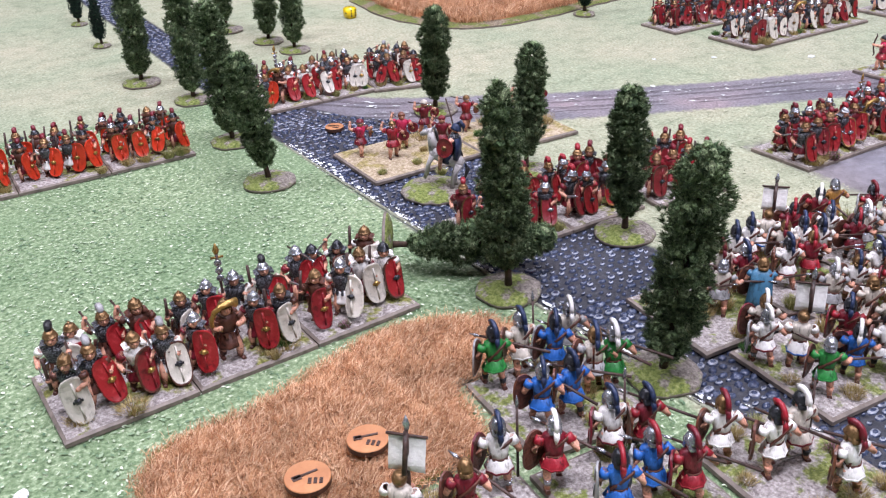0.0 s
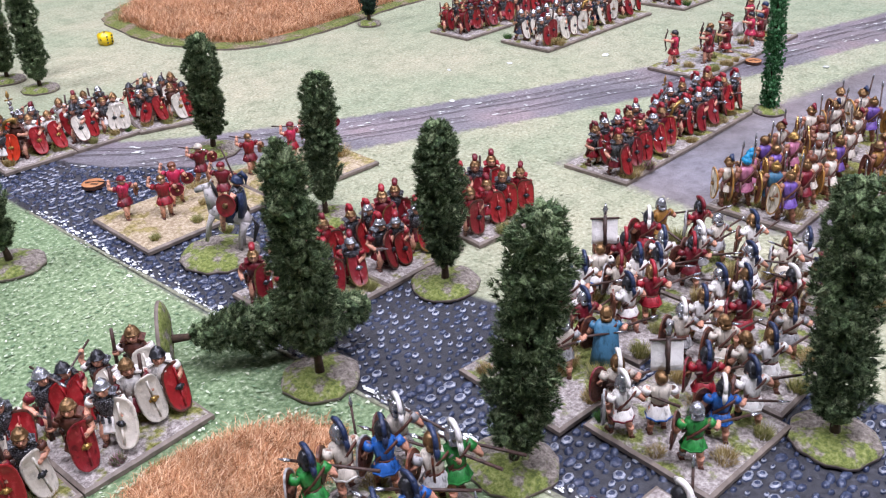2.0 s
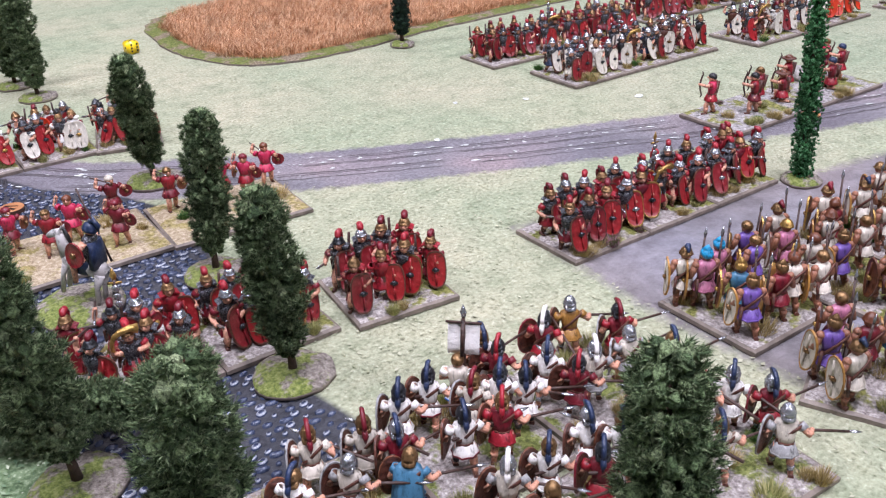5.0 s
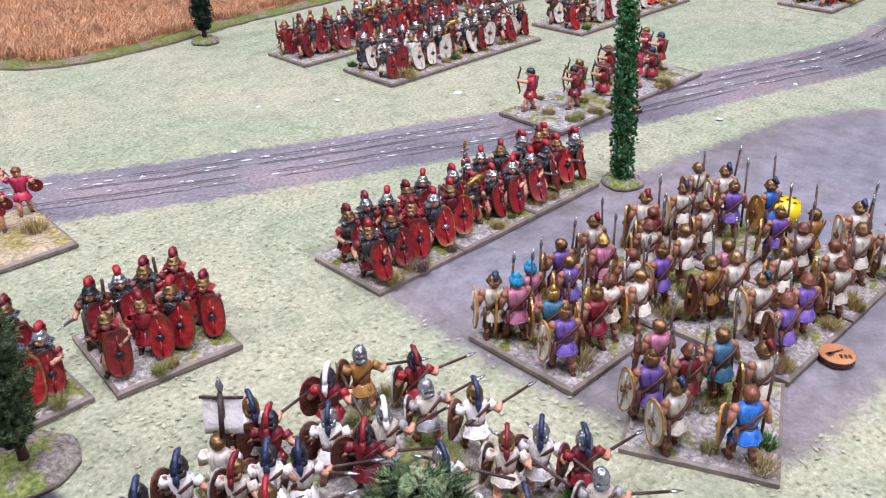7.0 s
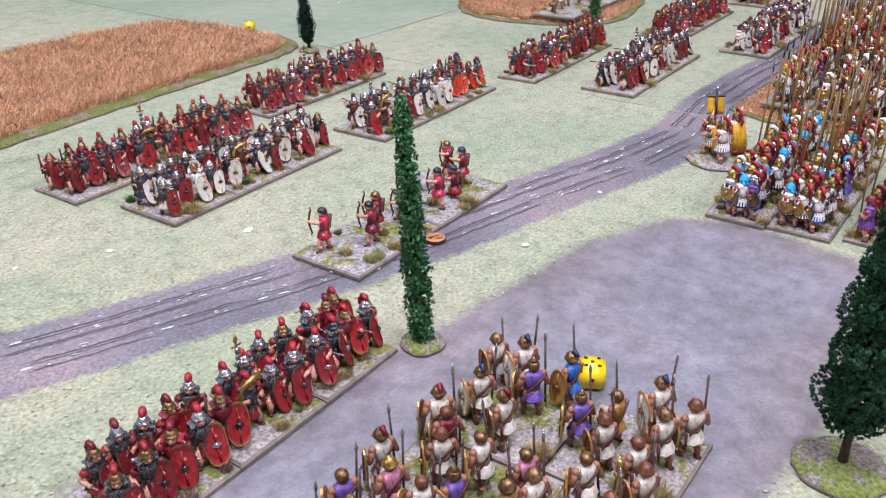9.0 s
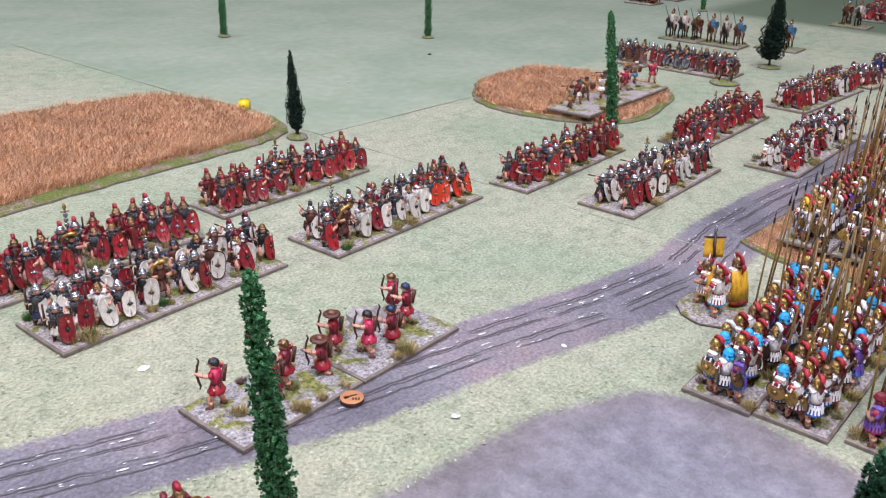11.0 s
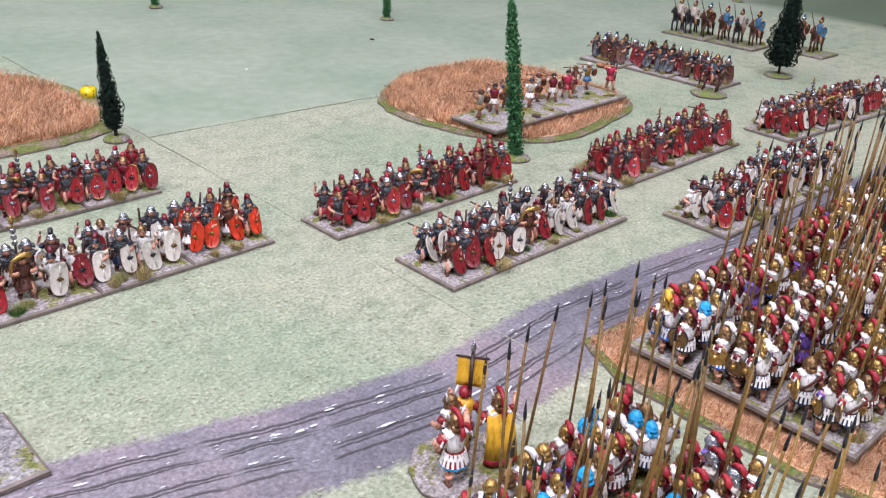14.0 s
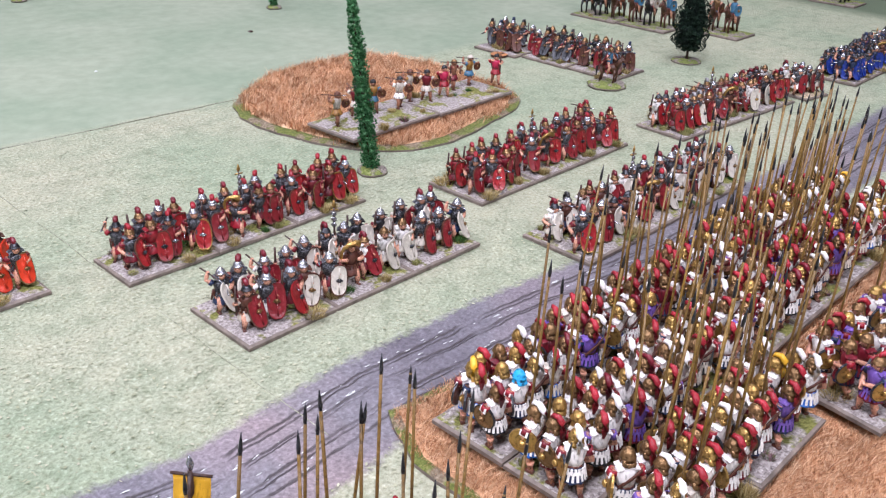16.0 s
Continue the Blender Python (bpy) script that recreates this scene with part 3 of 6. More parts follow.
        if kind == "guard" or r.random() < 0.75:
            shield(bm, Matrix.Translation((-7.4, 0.6, 17.6)) @ Matrix.Rotation(r.uniform(1.0, 2.0), 4, "Z") @ tilt(0.25), 6.4, 6.4, 0, 2.0, SHI, RIM if kind == "guard" else SHI, BOS, False, dish=1.9)
    if kind == "pikeman":
        d = Vector((r.uniform(-0.03, 0.09), r.uniform(-0.06, 0.08), 1)).normalized()
        p = Vector((2.4, 5.2, 16.0))
        tube(bm, [p - d * 15, p + d * 30, p + d * 80], [0.64, 0.64, 0.56], WOO, 6)
        q = p + d * (79 + r.uniform(-4, 6))
        tube(bm, [p + d * 70, q], [0.56, 0.54], WOO, 6)
        tube(bm, [q, q + d * 2.0, q + d * 5.0, q + d * 8.5], [0.58, 0.72, 0.5, 0.12], RIM, 6)
    elif kind in ("archer", "kneeler"):
        arm(-1, (-5.5, 4.0, 24.0 - drop), (-4.0, 9.0, 25.0 - drop))
        bow = [Vector((-4.0, 9.0 - 3.2 * abs(q) ** 1.6 / 1.2 + (1.6 if abs(q) > 0.95 else 0), 25.0 - drop + 10.5 * q)) for q in (-1, -0.8, -0.5, 0, 0.5, 0.8, 1)]
        tube(bm, bow, [0.4, 0.6, 0.75, 0.7, 0.75, 0.6, 0.4], WOO, 6)
        arm(1, (8.0, -2.0, 25.0 - drop), (2.6, 1.2, 26.0 - drop))
        tube(bm, [(3.2, -3.4, 16 - drop), (5.0, -4.2, 25.5 - drop)], [1.1, 1.6], LEA, 7)
    elif kind == "slinger":
        arm(-1, (-7.6, 3.5, 22.0), (-6.0, 7.0, 25.0))
        shield(bm, Matrix.Translation((-8.0, 5.0, 20.0)) @ tilt(0.6), 4.4, 4.4, 0, 2.0, SHI, RIM, BOS, False, dish=0.8)
        arm(1, (8.2, -3.0, 26.0), (6.4, -3.5, 31.0))
        shaft((6.4, -3.5, 31.0), (-0.1, 1, 0.1), 8, 12, 0.5)
    elif kind == "officer":
        arm(-1, (-7.6, 1.5, 20.0), (-5.5, 5.5, 19.0))
        arm(1, (8.0, 3.5, 24.0), (10.5, 8.5, 26.5))
        if seed % 100:
            loft(bm, [(2.6, 7.0, 2.8, 0, -4.9), (5.6, 6.6, 2.5, 0, -4.8)], TUN, 14, flute=0.12)
            loft(bm, [(5.5, 6.7, 2.6, 0, -4.8), (15, 5.9, 2.3, 0, -3.9), (24.5, 5.4, 1.7, 0, lean - 2.2), (26.6, 3.4, 1.4, 0, lean - 0.8)], TRM, 14, flute=0.12)
        for sd in (-1, 1):
            tube(bm, [(sd * 2.6, hy, hz + 2.4), (sd * 4.2, hy - 0.4, hz + 7.5)], [0.7, 0.35], ARM, 6)
    elif kind == "bearer":
        arm(-1, (-7.6, 1.5, 19.0), (-2.0, 5.5, 18.0))
        arm(1, (7.6, 1.0, 19.0), (3.0, 5.5, 22.0))
        tube(bm, [(2.0, 4.6, 0.5), (2.2, 4.6, 33), (2.2, 4.6, 50)], [0.9, 0.9, 1.0], WOO, 7)
        tube(bm, [(2.2, 0.2, 33), (2.2, 4.4, 48.5)], [1.0, 1.0], WOO, 6)
        tube(bm, [(2.2, 5.6, 50), (2.2, 5.6, 53), (2.2, 5.6, 57)], [0.8, 1.5, 0.2], MET, 6)
        tube(bm, [(-5.5, 5.6, 47.5), (10, 5.6, 47.5)], [0.6, 0.6], WOO, 6)
        rings = []
        for k in range(6):
            z = 47.0 - 14.5 * k / 5
            wav = 0.3 * math.sin(k * 1.4) - 0.6 * k
            rings.append([Vector((-4.6, 5.9 + wav, z)), Vector((2.2, 6.4 + wav, z)), Vector((9.2, 5.9 + wav, z)), Vector((9.2, 5.5 + wav, z)), Vector((2.2, 5.9 + wav, z)), Vector((-4.6, 5.5 + wav, z))])
        quads(bm, rings, CRE)
        quads(bm, [[p + Vector((0, 0.03, -0.1)) for p in rr] for rr in (rings[-2], rings[-1])], TRM)
    bmesh.ops.scale(bm, vec=(0.00107, 0.00107, 0.001), verts=bm.verts)
    me = bpy.data.meshes.new("soldier_figurine")
    bm.to_mesh(me)
    bm.free()
    for m in mats:
        me.materials.append(m if m is not None else tunic)
    return me


def horseman(seed, coat, tunic, armour, helmet, crest, shield_c, rear=0.0):
    """A mounted figurine on a horse, one plain mesh."""
    r = random.Random(seed)
    bm = bmesh.new()
    mats = [SKIN, tunic, armour, helmet, crest, shield_c, BRONZE, WOOD, STEEL, LEATHER, coat, BLACK]
    # horse
    tube(bm, [(0, -11, 19), (0, -6, 20), (0, 2, 19), (0, 9, 20), (0, 11, 21)], [2.5, 5.0, 4.8, 5.0, 3.0], TRM, 10)
    tube(bm, [(0, 9, 21), (0, 13, 27), (0, 15, 31)], [4.2, 2.9, 2.4], TRM, 8)
    tube(bm, [(0, 14, 32), (0, 18, 29.5), (0, 20.5, 27)], [2.2, 2.0, 1.3], TRM, 8)
    tube(bm, [(0, 8.5, 27), (0, 11.0, 31), (0, 13.5, 34.5)], [0.6, 1.1, 0.7], RIM, 5)
    for s in (-1, 1):
        tube(bm, [(s * 0.9, 14, 34), (s * 1.2, 14, 36)], [0.7, 0.2], TRM, 5)
        f = r.uniform(-2, 4)
        tube(bm, [(s * 2.8, 8.5, 18), (s * 2.8, 9.5 + f, 10), (s * 2.8, 8.5 + f * 0.6, 1)], [2.2, 1.2, 1.2], TRM, 7)
        tube(bm, [(s * 2.8, -8.5, 19), (s * 2.8, -8 - f, 10), (s * 2.8, -10 - f * 0.5, 1)], [2.9, 1.3, 1.2], TRM, 7)
    tube(bm, [(0, -11.5, 21), (0, -15, 17), (0, -15.5, 7)], [0.9, 1.6, 0.6], RIM, 6)
    loft(bm, [(17, 5.6, 5.5), (22, 5.5, 5.0), (24.5, 4.0, 4.0)], CRE, 12)
    # rider
    for s in (-1, 1):
        tube(bm, [(s * 2.5, 0, 25), (s * 6.2, 3, 20), (s * 6.0, 1, 12)], [2.2, 1.7, 1.2], SKN, 7)
    loft(bm, [(24, 4.6, 4.2), (27, 3.7, 3.0), (33, 5.1, 3.4), (35.6, 4.4, 2.8), (37, 1.9, 1.7)], ARM, 10)
    ball(bm, (0, 0.6, 39.6), (2.45, 2.75, 3.0), SKN, 8, 5)
    loft(bm, [(39.3, 3.4, 3.8, 0, 0.4), (40.2, 2.95, 3.25, 0, 0.6), (42, 2.6, 2.9, 0, 0.6), (43.3, 0.5, 0.5, 0, 0.6)], HEL, 10)
    tube(bm, [(0, 1.0, 43), (0, -0.5, 45), (0, -3.5, 43), (0, -4.2, 39)], [0.8, 1.4, 1.3, 0.5], CRE, 6)
    tube(bm, [(-5, 0, 34.5), (-7.4, 1.5, 29), (-5, 6, 28)], [1.7, 1.4, 1.1], SKN, 7)
    tube(bm, [(5, 0, 34.5), (8, 0, 30), (8.4, 4, 30.5)], [1.7, 1.4, 1.1], SKN, 7)
    tube(bm, [(8.4, -8, 20), (8.4, 14, 52)], [0.6, 0.5], WOO, 6)
    shield(bm, Matrix.Translation((-8, 2.5, 28)) @ Matrix.Rotation(1.3, 4, "Z"), 5.6, 6.5, 0.6, 2.0, SHI, SHI, BOS, False)
    loft(bm, [(22, 6.0, 2.2, 0, -6.0), (30, 5.2, 1.8, 0, -4.2), (34.5, 4.8, 1.3, 0, -2.2)], CRE, 12, flute=0.12)
    if rear:
        bmesh.ops.rotate(bm, cent=(0, -9.5, 1.5), matrix=Matrix.Rotation(rear, 3, "X"), verts=bm.verts)
    bmesh.ops.scale(bm, vec=(0.001,) * 3, verts=bm.verts)
    me = bpy.data.meshes.new("horseman_figurine")
    bm.to_mesh(me)
    bm.free()
    for m in mats:
        me.materials.append(m)
    return me


def variants(n, seed, kind, tunics, armours, helmets, crests, shields, bosses, trims=(None,), skin=SKIN, wood=WOOD, rims=(None,)):
    r = random.Random(seed)
    return [figurine(seed * 100 + i, skin, r.choice(tunics), r.choice(armours), r.choice(helmets), r.choice(crests), r.choice(shields), r.choice(bosses), r.choice(trims), kind, wood, r.choice(rims)) for i in range(n)]


LEG_RED = variants(18, 1, "legionary", [CRIMSON, RED, CRIMSON], [DARKSTEEL, RED, CRIMSON, DARKSTEEL], [BRONZE, BRONZE, STEEL, BRONZE, GUNMETAL], [CREST_RED, CRIMSON, RED], [SHIELD_RED, SHIELD_CRIMSON], [STEEL, GUNMETAL], rims=[GOLD, BRONZE, LEATHER])
LEG_MIX = variants(20, 22, "legionary", [CRIMSON, WHITE, CREAM, LEATHER], [DARKSTEEL, DARKSTEEL, DARKSTEEL, DARKSTEEL, WHITE, LEATHER], [BRONZE, STEEL, GUNMETAL, BRONZE], [BLACK, WHITE, GREY, BLACK], [SHIELD_RED, SHIELD_WHITE, SHIELD_RED, SHIELD_CRIMSON, SHIELD_WHITE], [GUNMETAL, GOLD], rims=[None, None, LEATHER])
LEG_WHITE = variants(20, 18, "legionary", [WHITE, CREAM, CRIMSON, NAVY, WHITE], [DARKSTEEL, DARKSTEEL, DARKSTEEL, GUNMETAL, WHITE, LEATHER], [STEEL, BRONZE, GUNMETAL, STEEL, STEEL], [BLACK, BLACK, CRIMSON], [SHIELD_RED, SHIELD_CRIMSON, SHIELD_WHITE, SHIELD_WHITE], [GUNMETAL, BRONZE], rims=[None, None, LEATHER])
LEG_VERM = variants(12, 3, "legionary", [CREAM, WHITE, CRIMSON], [DARKSTEEL, DARKSTEEL, DARKSTEEL, LEATHER], [STEEL, BRONZE, GUNMETAL], [BLACK, CRIMSON], [ORANGE], [BRONZE, GOLD], rims=[BRONZE, None])
LEG_BLUE = variants(6, 4, "legionary", [NAVY, BLUE], [DARKSTEEL, NAVY], [GUNMETAL, GUNMETAL, STEEL], [BLACK, NAVY], [SHIELD_BLUE], [STEEL])
LEG_DARK = variants(8, 21, "legionary", [NAVY, CRIMSON, LEATHER], [DARKSTEEL, DARKSTEEL, GUNMETAL], [STEEL, GUNMETAL, BRONZE], [NAVY, BLACK], [LEATHER, NAVY, GUNMETAL, SHIELD_CRIMSON], [BRONZE])
COMMAND = {"red": variants(1, 31, "horn", [RED], [DARKSTEEL], [BRONZE], [CREST_RED], [SHIELD_CRIMSON], [GOLD]) + variants(1, 32, "signum", [CRIMSON], [DARKSTEEL], [STEEL], [CREST_RED], [SHIELD_CRIMSON], [GOLD]), "mix": variants(1, 33, "horn", [LEATHER], [LEATHER], [BRONZE], [BLACK], [SHIELD_RED], [GOLD]) + variants(1, 34, "signum", [WHITE], [DARKSTEEL], [STEEL], [BLACK], [SHIELD_WHITE], [GOLD])}
P_ARG = dict(tunics=[RED, CRIMSON, CRIMSON, RED, CRIMSON, NAVY, PURPLE], armours=[WHITE, WHITE, WHITE, CREAM, WHITE, WHITE, CREAM, PURPLE, CRIMSON, WHITE], shields=[BRONZE, GOLD, GOLD], bosses=[GOLD, BRONZE], trims=[NAVY, NAVY, BLUE, CRIMSON, GUNMETAL], skin=SKIN, rims=[GUNMETAL])
PIKES_A = variants(16, 8, "pikeman", helmets=[BRONZE, SKY, BRONZE, GOLD, GOLD, BRONZE, SKY], crests=[CREST_RED, CREST_RED, CREST_RED, WHITE, CRIMSON], wood=PIKE, **P_ARG)
PIKES = variants(20, 9, "pikeman", helmets=[BRONZE, GOLD, BRONZE, BRONZE, BRONZE, GOLD, BRONZE, STEEL], crests=[CREST_RED, CREST_RED, WHITE, CREST_RED, CRIMSON], wood=PIKE, **P_ARG)
PIKES_G = variants(10, 19, "pikeman", helmets=[BRONZE, GOLD, GOLD], crests=[CREST_RED, CRIMSON, CREST_RED, WHITE], wood=PIKE_GOLD, **P_ARG)
GUARDS = variants(14, 16, "guard", helmets=[BRONZE, GOLD, BRONZE, BRONZE, STEEL], crests=[CREST_RED, WHITE, CREST_RED, CREST_RED, CRIMSON, WHITE, YELLOW], wood=PIKE, **P_ARG)
GUARDS_A = variants(8, 20, "guard", helmets=[BRONZE, BRONZE, GOLD, STEEL, BRONZE, SKY], crests=[CREST_RED, WHITE, CREST_RED], wood=PIKE, **P_ARG)
PIKES_PURPLE = variants(8, 17, "pikeman", [PURPLE, OCHRE, RED, RED], [PURPLE, RED, OCHRE, RED], [BRONZE, CRIMSON, RED], [CRIMSON, RED], [BRONZE, GOLD], [GOLD], [OCHRE, RED], SKIN, PIKE_GOLD, [GUNMETAL])
ARCH = variants(8, 10, "archer", [RED, CRIMSON, PINKRED, RED], [RED, CRIMSON, RED, PINKRED], [NAVY, BROWN, BRONZE, BLACK], [WHITE], [BROWN], [BRONZE], (None,), SKIN)
KNEEL = variants(3, 11, "kneeler", [RED], [RED, CRIMSON], [BROWN, NAVY], [WHITE], [BROWN], [BRONZE], (None,), SKIN)
SLING = variants(8, 12, "slinger", [CRIMSON, PINKRED, RED, CRIMSON], [CRIMSON, PINKRED, RED], [CREAM, BROWN, CRIMSON, BRONZE], [RED], [CRIMSON, BROWN], [BRONZE], (None,), SKIN)
SKIRM = variants(8, 23, "slinger", [CREAM, TEAL, OCHRE, CRIMSON, WHITE], [CREAM, TAN, OCHRE, CRIMSON], [BROWN, CREAM, BRONZE, BLACK], [RED], [BROWN, LEATHER], [BRONZE], (None,), TAN)
OFFICER = [figurine(1300 + i, SKIN, RED, WHITE, BRONZE, RED, BRONZE, BRONZE, [SKY, YELLOW, YELLOW][i], "officer") for i in range(3)]
BANNER = paint("banner_white_paint", (0.86, 0.84, 0.80), var=0.1)
BEARER_WHITE = variants(1, 14, "bearer", [WHITE], [CREAM], [BRONZE], [BANNER], [BROWN], [BRONZE], [BLUE], SKIN)
BEARER_YELLOW = variants(1, 15, "bearer", [RED], [YELLOW], [RED], [YELLOW], [BROWN], [BRONZE], [CRIMSON], SKIN)
HORSE_SET = [horseman(40 + i, *c) for i, c in enumerate([(BLACK, NAVY, NAVY, BRONZE, NAVY, NAVY), (HORSE, WHITE, TEAL, BRONZE, CRIMSON, TEAL), (HORSE, CREAM, BRONZE, STEEL, TEAL, BROWN), (BLACK, CRIMSON, CREAM, BRONZE, CRIMSON, CREAM)])]
GENERAL = horseman(47, paint("horse_grey_paint", (0.46, 0.44, 0.43), var=0.45, scale=220), CRIMSON, DARKSTEEL, NAVY, NAVY, SHIELD_CRIMSON, 0.34)

# ---------------------------------------------------------------- ground
COBBLE = [(0.318, -0.45), (0.302, -0.08), (0.291, 0.06), (0.282, 0.175), (0.274, 0.37), (0.268, 0.55), (0.258, 1.4), (0.298, 1.4), (0.310, 0.55), (0.316, 0.46), (0.343, 0.400), (0.385, 0.350), (0.402, 0.31), (0.40, 0.24), (0.378, 0.16), (0.372, 0.132), (0.379, 0.11), (0.387, 0.073), (0.402, 0.0), (0.424, -0.06), (0.440, -0.13), (0.47, -0.45)]
MUD = [(0.553, 0.155), (0.549, 0.087), (0.546, 0.037), (0.552, -0.03), (0.565, -0.085), (0.590, -0.097), (0.66, -0.100), (0.74, -0.105), (0.83, -0.12), (0.90, -0.15), (0.968, -0.11), (0.988, -0.005), (0.966, 0.04), (0.90, 0.072), (0.849, 0.080), (0.763, 0.092), (0.72, 0.10), (0.64, 0.14)]
GREENB = [(-1.5, -1.0), (0.325, -1.0), (0.291, 0.06), (0.282, 0.175), (0.272, 0.50), (-1.5, 0.56)]
SMOOTH = [(1.196, 0.562), (1.50, 0.545), (5.5, 0.56), (5.5, 4.0), (-1.0, 4.0), (-1.0, 1.25), (1.196, 1.25)]
DARKB = [(2.41, 0.20), (5.5, 0.20), (5.5, 0.66), (2.44, 0.66)]
ROAD = [(0.335, 0.428), (0.365, 0.396), (0.40, 0.372), (0.47, 0.328), (0.55, 0.286), (0.64, 0.246), (0.74, 0.205), (0.84, 0.168), (0.95, 0.139), (1.05, 0.108), (1.14, 0.090), (1.24, 0.098), (1.34, 0.092), (1.5, 0.072), (1.8, 0.066), (2.4, 0.07), (5.4, 0.1)]
ROAD_HALF = 0.034


def signed(poly, P):
    """Distance of points to a polygon's outline, positive inside."""
    a = np.array(poly)
    b = np.roll(a, -1, 0)
    best = np.full(len(P), 9.0)
    inside = np.zeros(len(P), bool)
    for (ax, ay), (bx, by) in zip(a, b):
        ex, ey = bx - ax, by - ay
        t = np.clip(((P[:, 0] - ax) * ex + (P[:, 1] - ay) * ey) / (ex * ex + ey * ey), 0, 1)
        best = np.minimum(best, np.hypot(P[:, 0] - ax - t * ex, P[:, 1] - ay - t * ey))
        cross = (ay > P[:, 1]) != (by > P[:, 1])
        inside ^= cross & (P[:, 0] < ex * (P[:, 1] - ay) / (ey if abs(ey) > 1e-9 else 1e-9) + ax)
    return np.where(inside, best, -best)


def road_side(P):
    """Distance across the road: positive to the left of its line."""
    best = np.full(len(P), 9.0)
    out = np.full(len(P), 9.0)
    for (ax, ay), (bx, by) in zip(ROAD, ROAD[1:]):
        ex, ey = bx - ax, by - ay
        t = np.clip(((P[:, 0] - ax) * ex + (P[:, 1] - ay) * ey) / (ex * ex + ey * ey), 0, 1)
        dx, dy = P[:, 0] - ax - t * ex, P[:, 1] - ay - t * ey
        d = np.hypot(dx, dy)
        s = np.sign(ex * dy - ey * dx)
        take = d < best
        best = np.where(take, d, best)
        out = np.where(take, d * s, out)
    return out


def ground_material():
    m = bpy.data.materials.new("terrain_flock")
    nt, b = nodes_of(m)

    def attr(name):
        a = nt.nodes.new("ShaderNodeAttribute")
        a.attribute_name = name
        return a.outputs["Fac"]

    def math_(op, a, c):
        n = nt.nodes.new("ShaderNodeMath")
        n.operation = op
        for s, v in ((n.inputs[0], a), (n.inputs[1], c)):
            if isinstance(v, (int, float)):
                s.default_value = v
            else:
                link(nt, v, s)
        return n.outputs[0]

    fine = noise_node(nt, 420, 5, 0.65)
    mid = noise_node(nt, 60, 4, 0.6)
    big = noise_node(nt, 7, 3, 0.5)
    edge = noise_node(nt, 130, 4, 0.7)
    wob = math_("MULTIPLY", math_("SUBTRACT", edge.outputs[0], 0.5), 0.016)

    def mask(name, soft, wobble=True):
        v = math_("ADD", attr(name), wob) if wobble else attr(name)
        mr = nt.nodes.new("ShaderNodeMapRange")
        mr.inputs[1].default_value, mr.inputs[2].default_value = -soft, soft
        link(nt, v, mr.inputs[0])
        return mr.outputs[0]

    plain = ramp(nt, fine.outputs[0], [(0.30, (0.225, 0.23, 0.15)), (0.45, (0.365, 0.362, 0.268)), (0.60, (0.455, 0.45, 0.345)), (0.74, (0.68, 0.67, 0.55))]).outputs[0]
    plain = mixc(nt, 1.0, plain, ramp(nt, mid.outputs[0], [(0.32, (0.78, 0.82, 0.78)), (0.5, (1.0, 1.0, 1.0)), (0.68, (1.10, 1.07, 1.06))]).outputs[0], "MULTIPLY")
    plain = mixc(nt, 1.0, plain, ramp(nt, big.outputs[0], [(0.35, (0.80, 0.90, 0.82)), (0.65, (1.05, 1.02, 0.98))]).outputs[0], "MULTIPLY")
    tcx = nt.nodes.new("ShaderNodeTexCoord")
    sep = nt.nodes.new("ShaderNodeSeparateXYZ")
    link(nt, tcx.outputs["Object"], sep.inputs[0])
    # tint of the plain: less red and green as x grows past 0.72
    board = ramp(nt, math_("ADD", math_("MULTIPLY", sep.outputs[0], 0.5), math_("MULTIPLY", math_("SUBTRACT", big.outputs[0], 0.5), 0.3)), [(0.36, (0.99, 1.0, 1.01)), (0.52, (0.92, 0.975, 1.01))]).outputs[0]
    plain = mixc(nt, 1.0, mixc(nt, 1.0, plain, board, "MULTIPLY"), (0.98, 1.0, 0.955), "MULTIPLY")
    # last stop puts the whitish glints of glossy flock into the green's colour
    green = ramp(nt, fine.outputs[0], [(0.3, (0.085, 0.14, 0.07)), (0.47, (0.185, 0.26, 0.14)), (0.6, (0.32, 0.40, 0.25)), (0.7, (0.68, 0.72, 0.56))]).outputs[0]
    green = mixc(nt, 1.0, green, ramp(nt, big.outputs[0], [(0.35, (0.75, 0.85, 0.75)), (0.65, (1.1, 1.1, 1.05))]).outputs[0], "MULTIPLY")
    smooth = ramp(nt, mid.outputs[0], [(0.3, (0.225, 0.272, 0.20)), (0.7, (0.28, 0.325, 0.245))]).outputs[0]
    smooth = mixc(nt, 1.0, smooth, ramp(nt, big.outputs[0], [(0.35, (0.86, 0.92, 0.86)), (0.65, (1.07, 1.05, 1.02))]).outputs[0], "MULTIPLY")
    road = ramp(nt, fine.outputs[0], [(0.3, (0.100, 0.093, 0.102)), (0.55, (0.196, 0.187, 0.206)), (0.75, (0.31, 0.30, 0.325))]).outputs[0]
    road = mixc(nt, 1.0, road, ramp(nt, big.outputs[0], [(0.3, (0.75, 0.75, 0.8)), (0.55, (1.0, 1.0, 1.0)), (0.72, (1.5, 1.2, 1.1))]).outputs[0], "MULTIPLY")
    mud = ramp(nt, mid.outputs[0], [(0.3, (0.125, 0.124, 0.132)), (0.55, (0.20, 0.202, 0.213)), (0.75, (0.285, 0.285, 0.292))]).outputs[0]
    mud = mixc(nt, 1.0, mixc(nt, 0.35, mud, road), (0.985, 0.99, 1.05), "MULTIPLY")
    blot = noise_node(nt, 9, 4, 0.5)
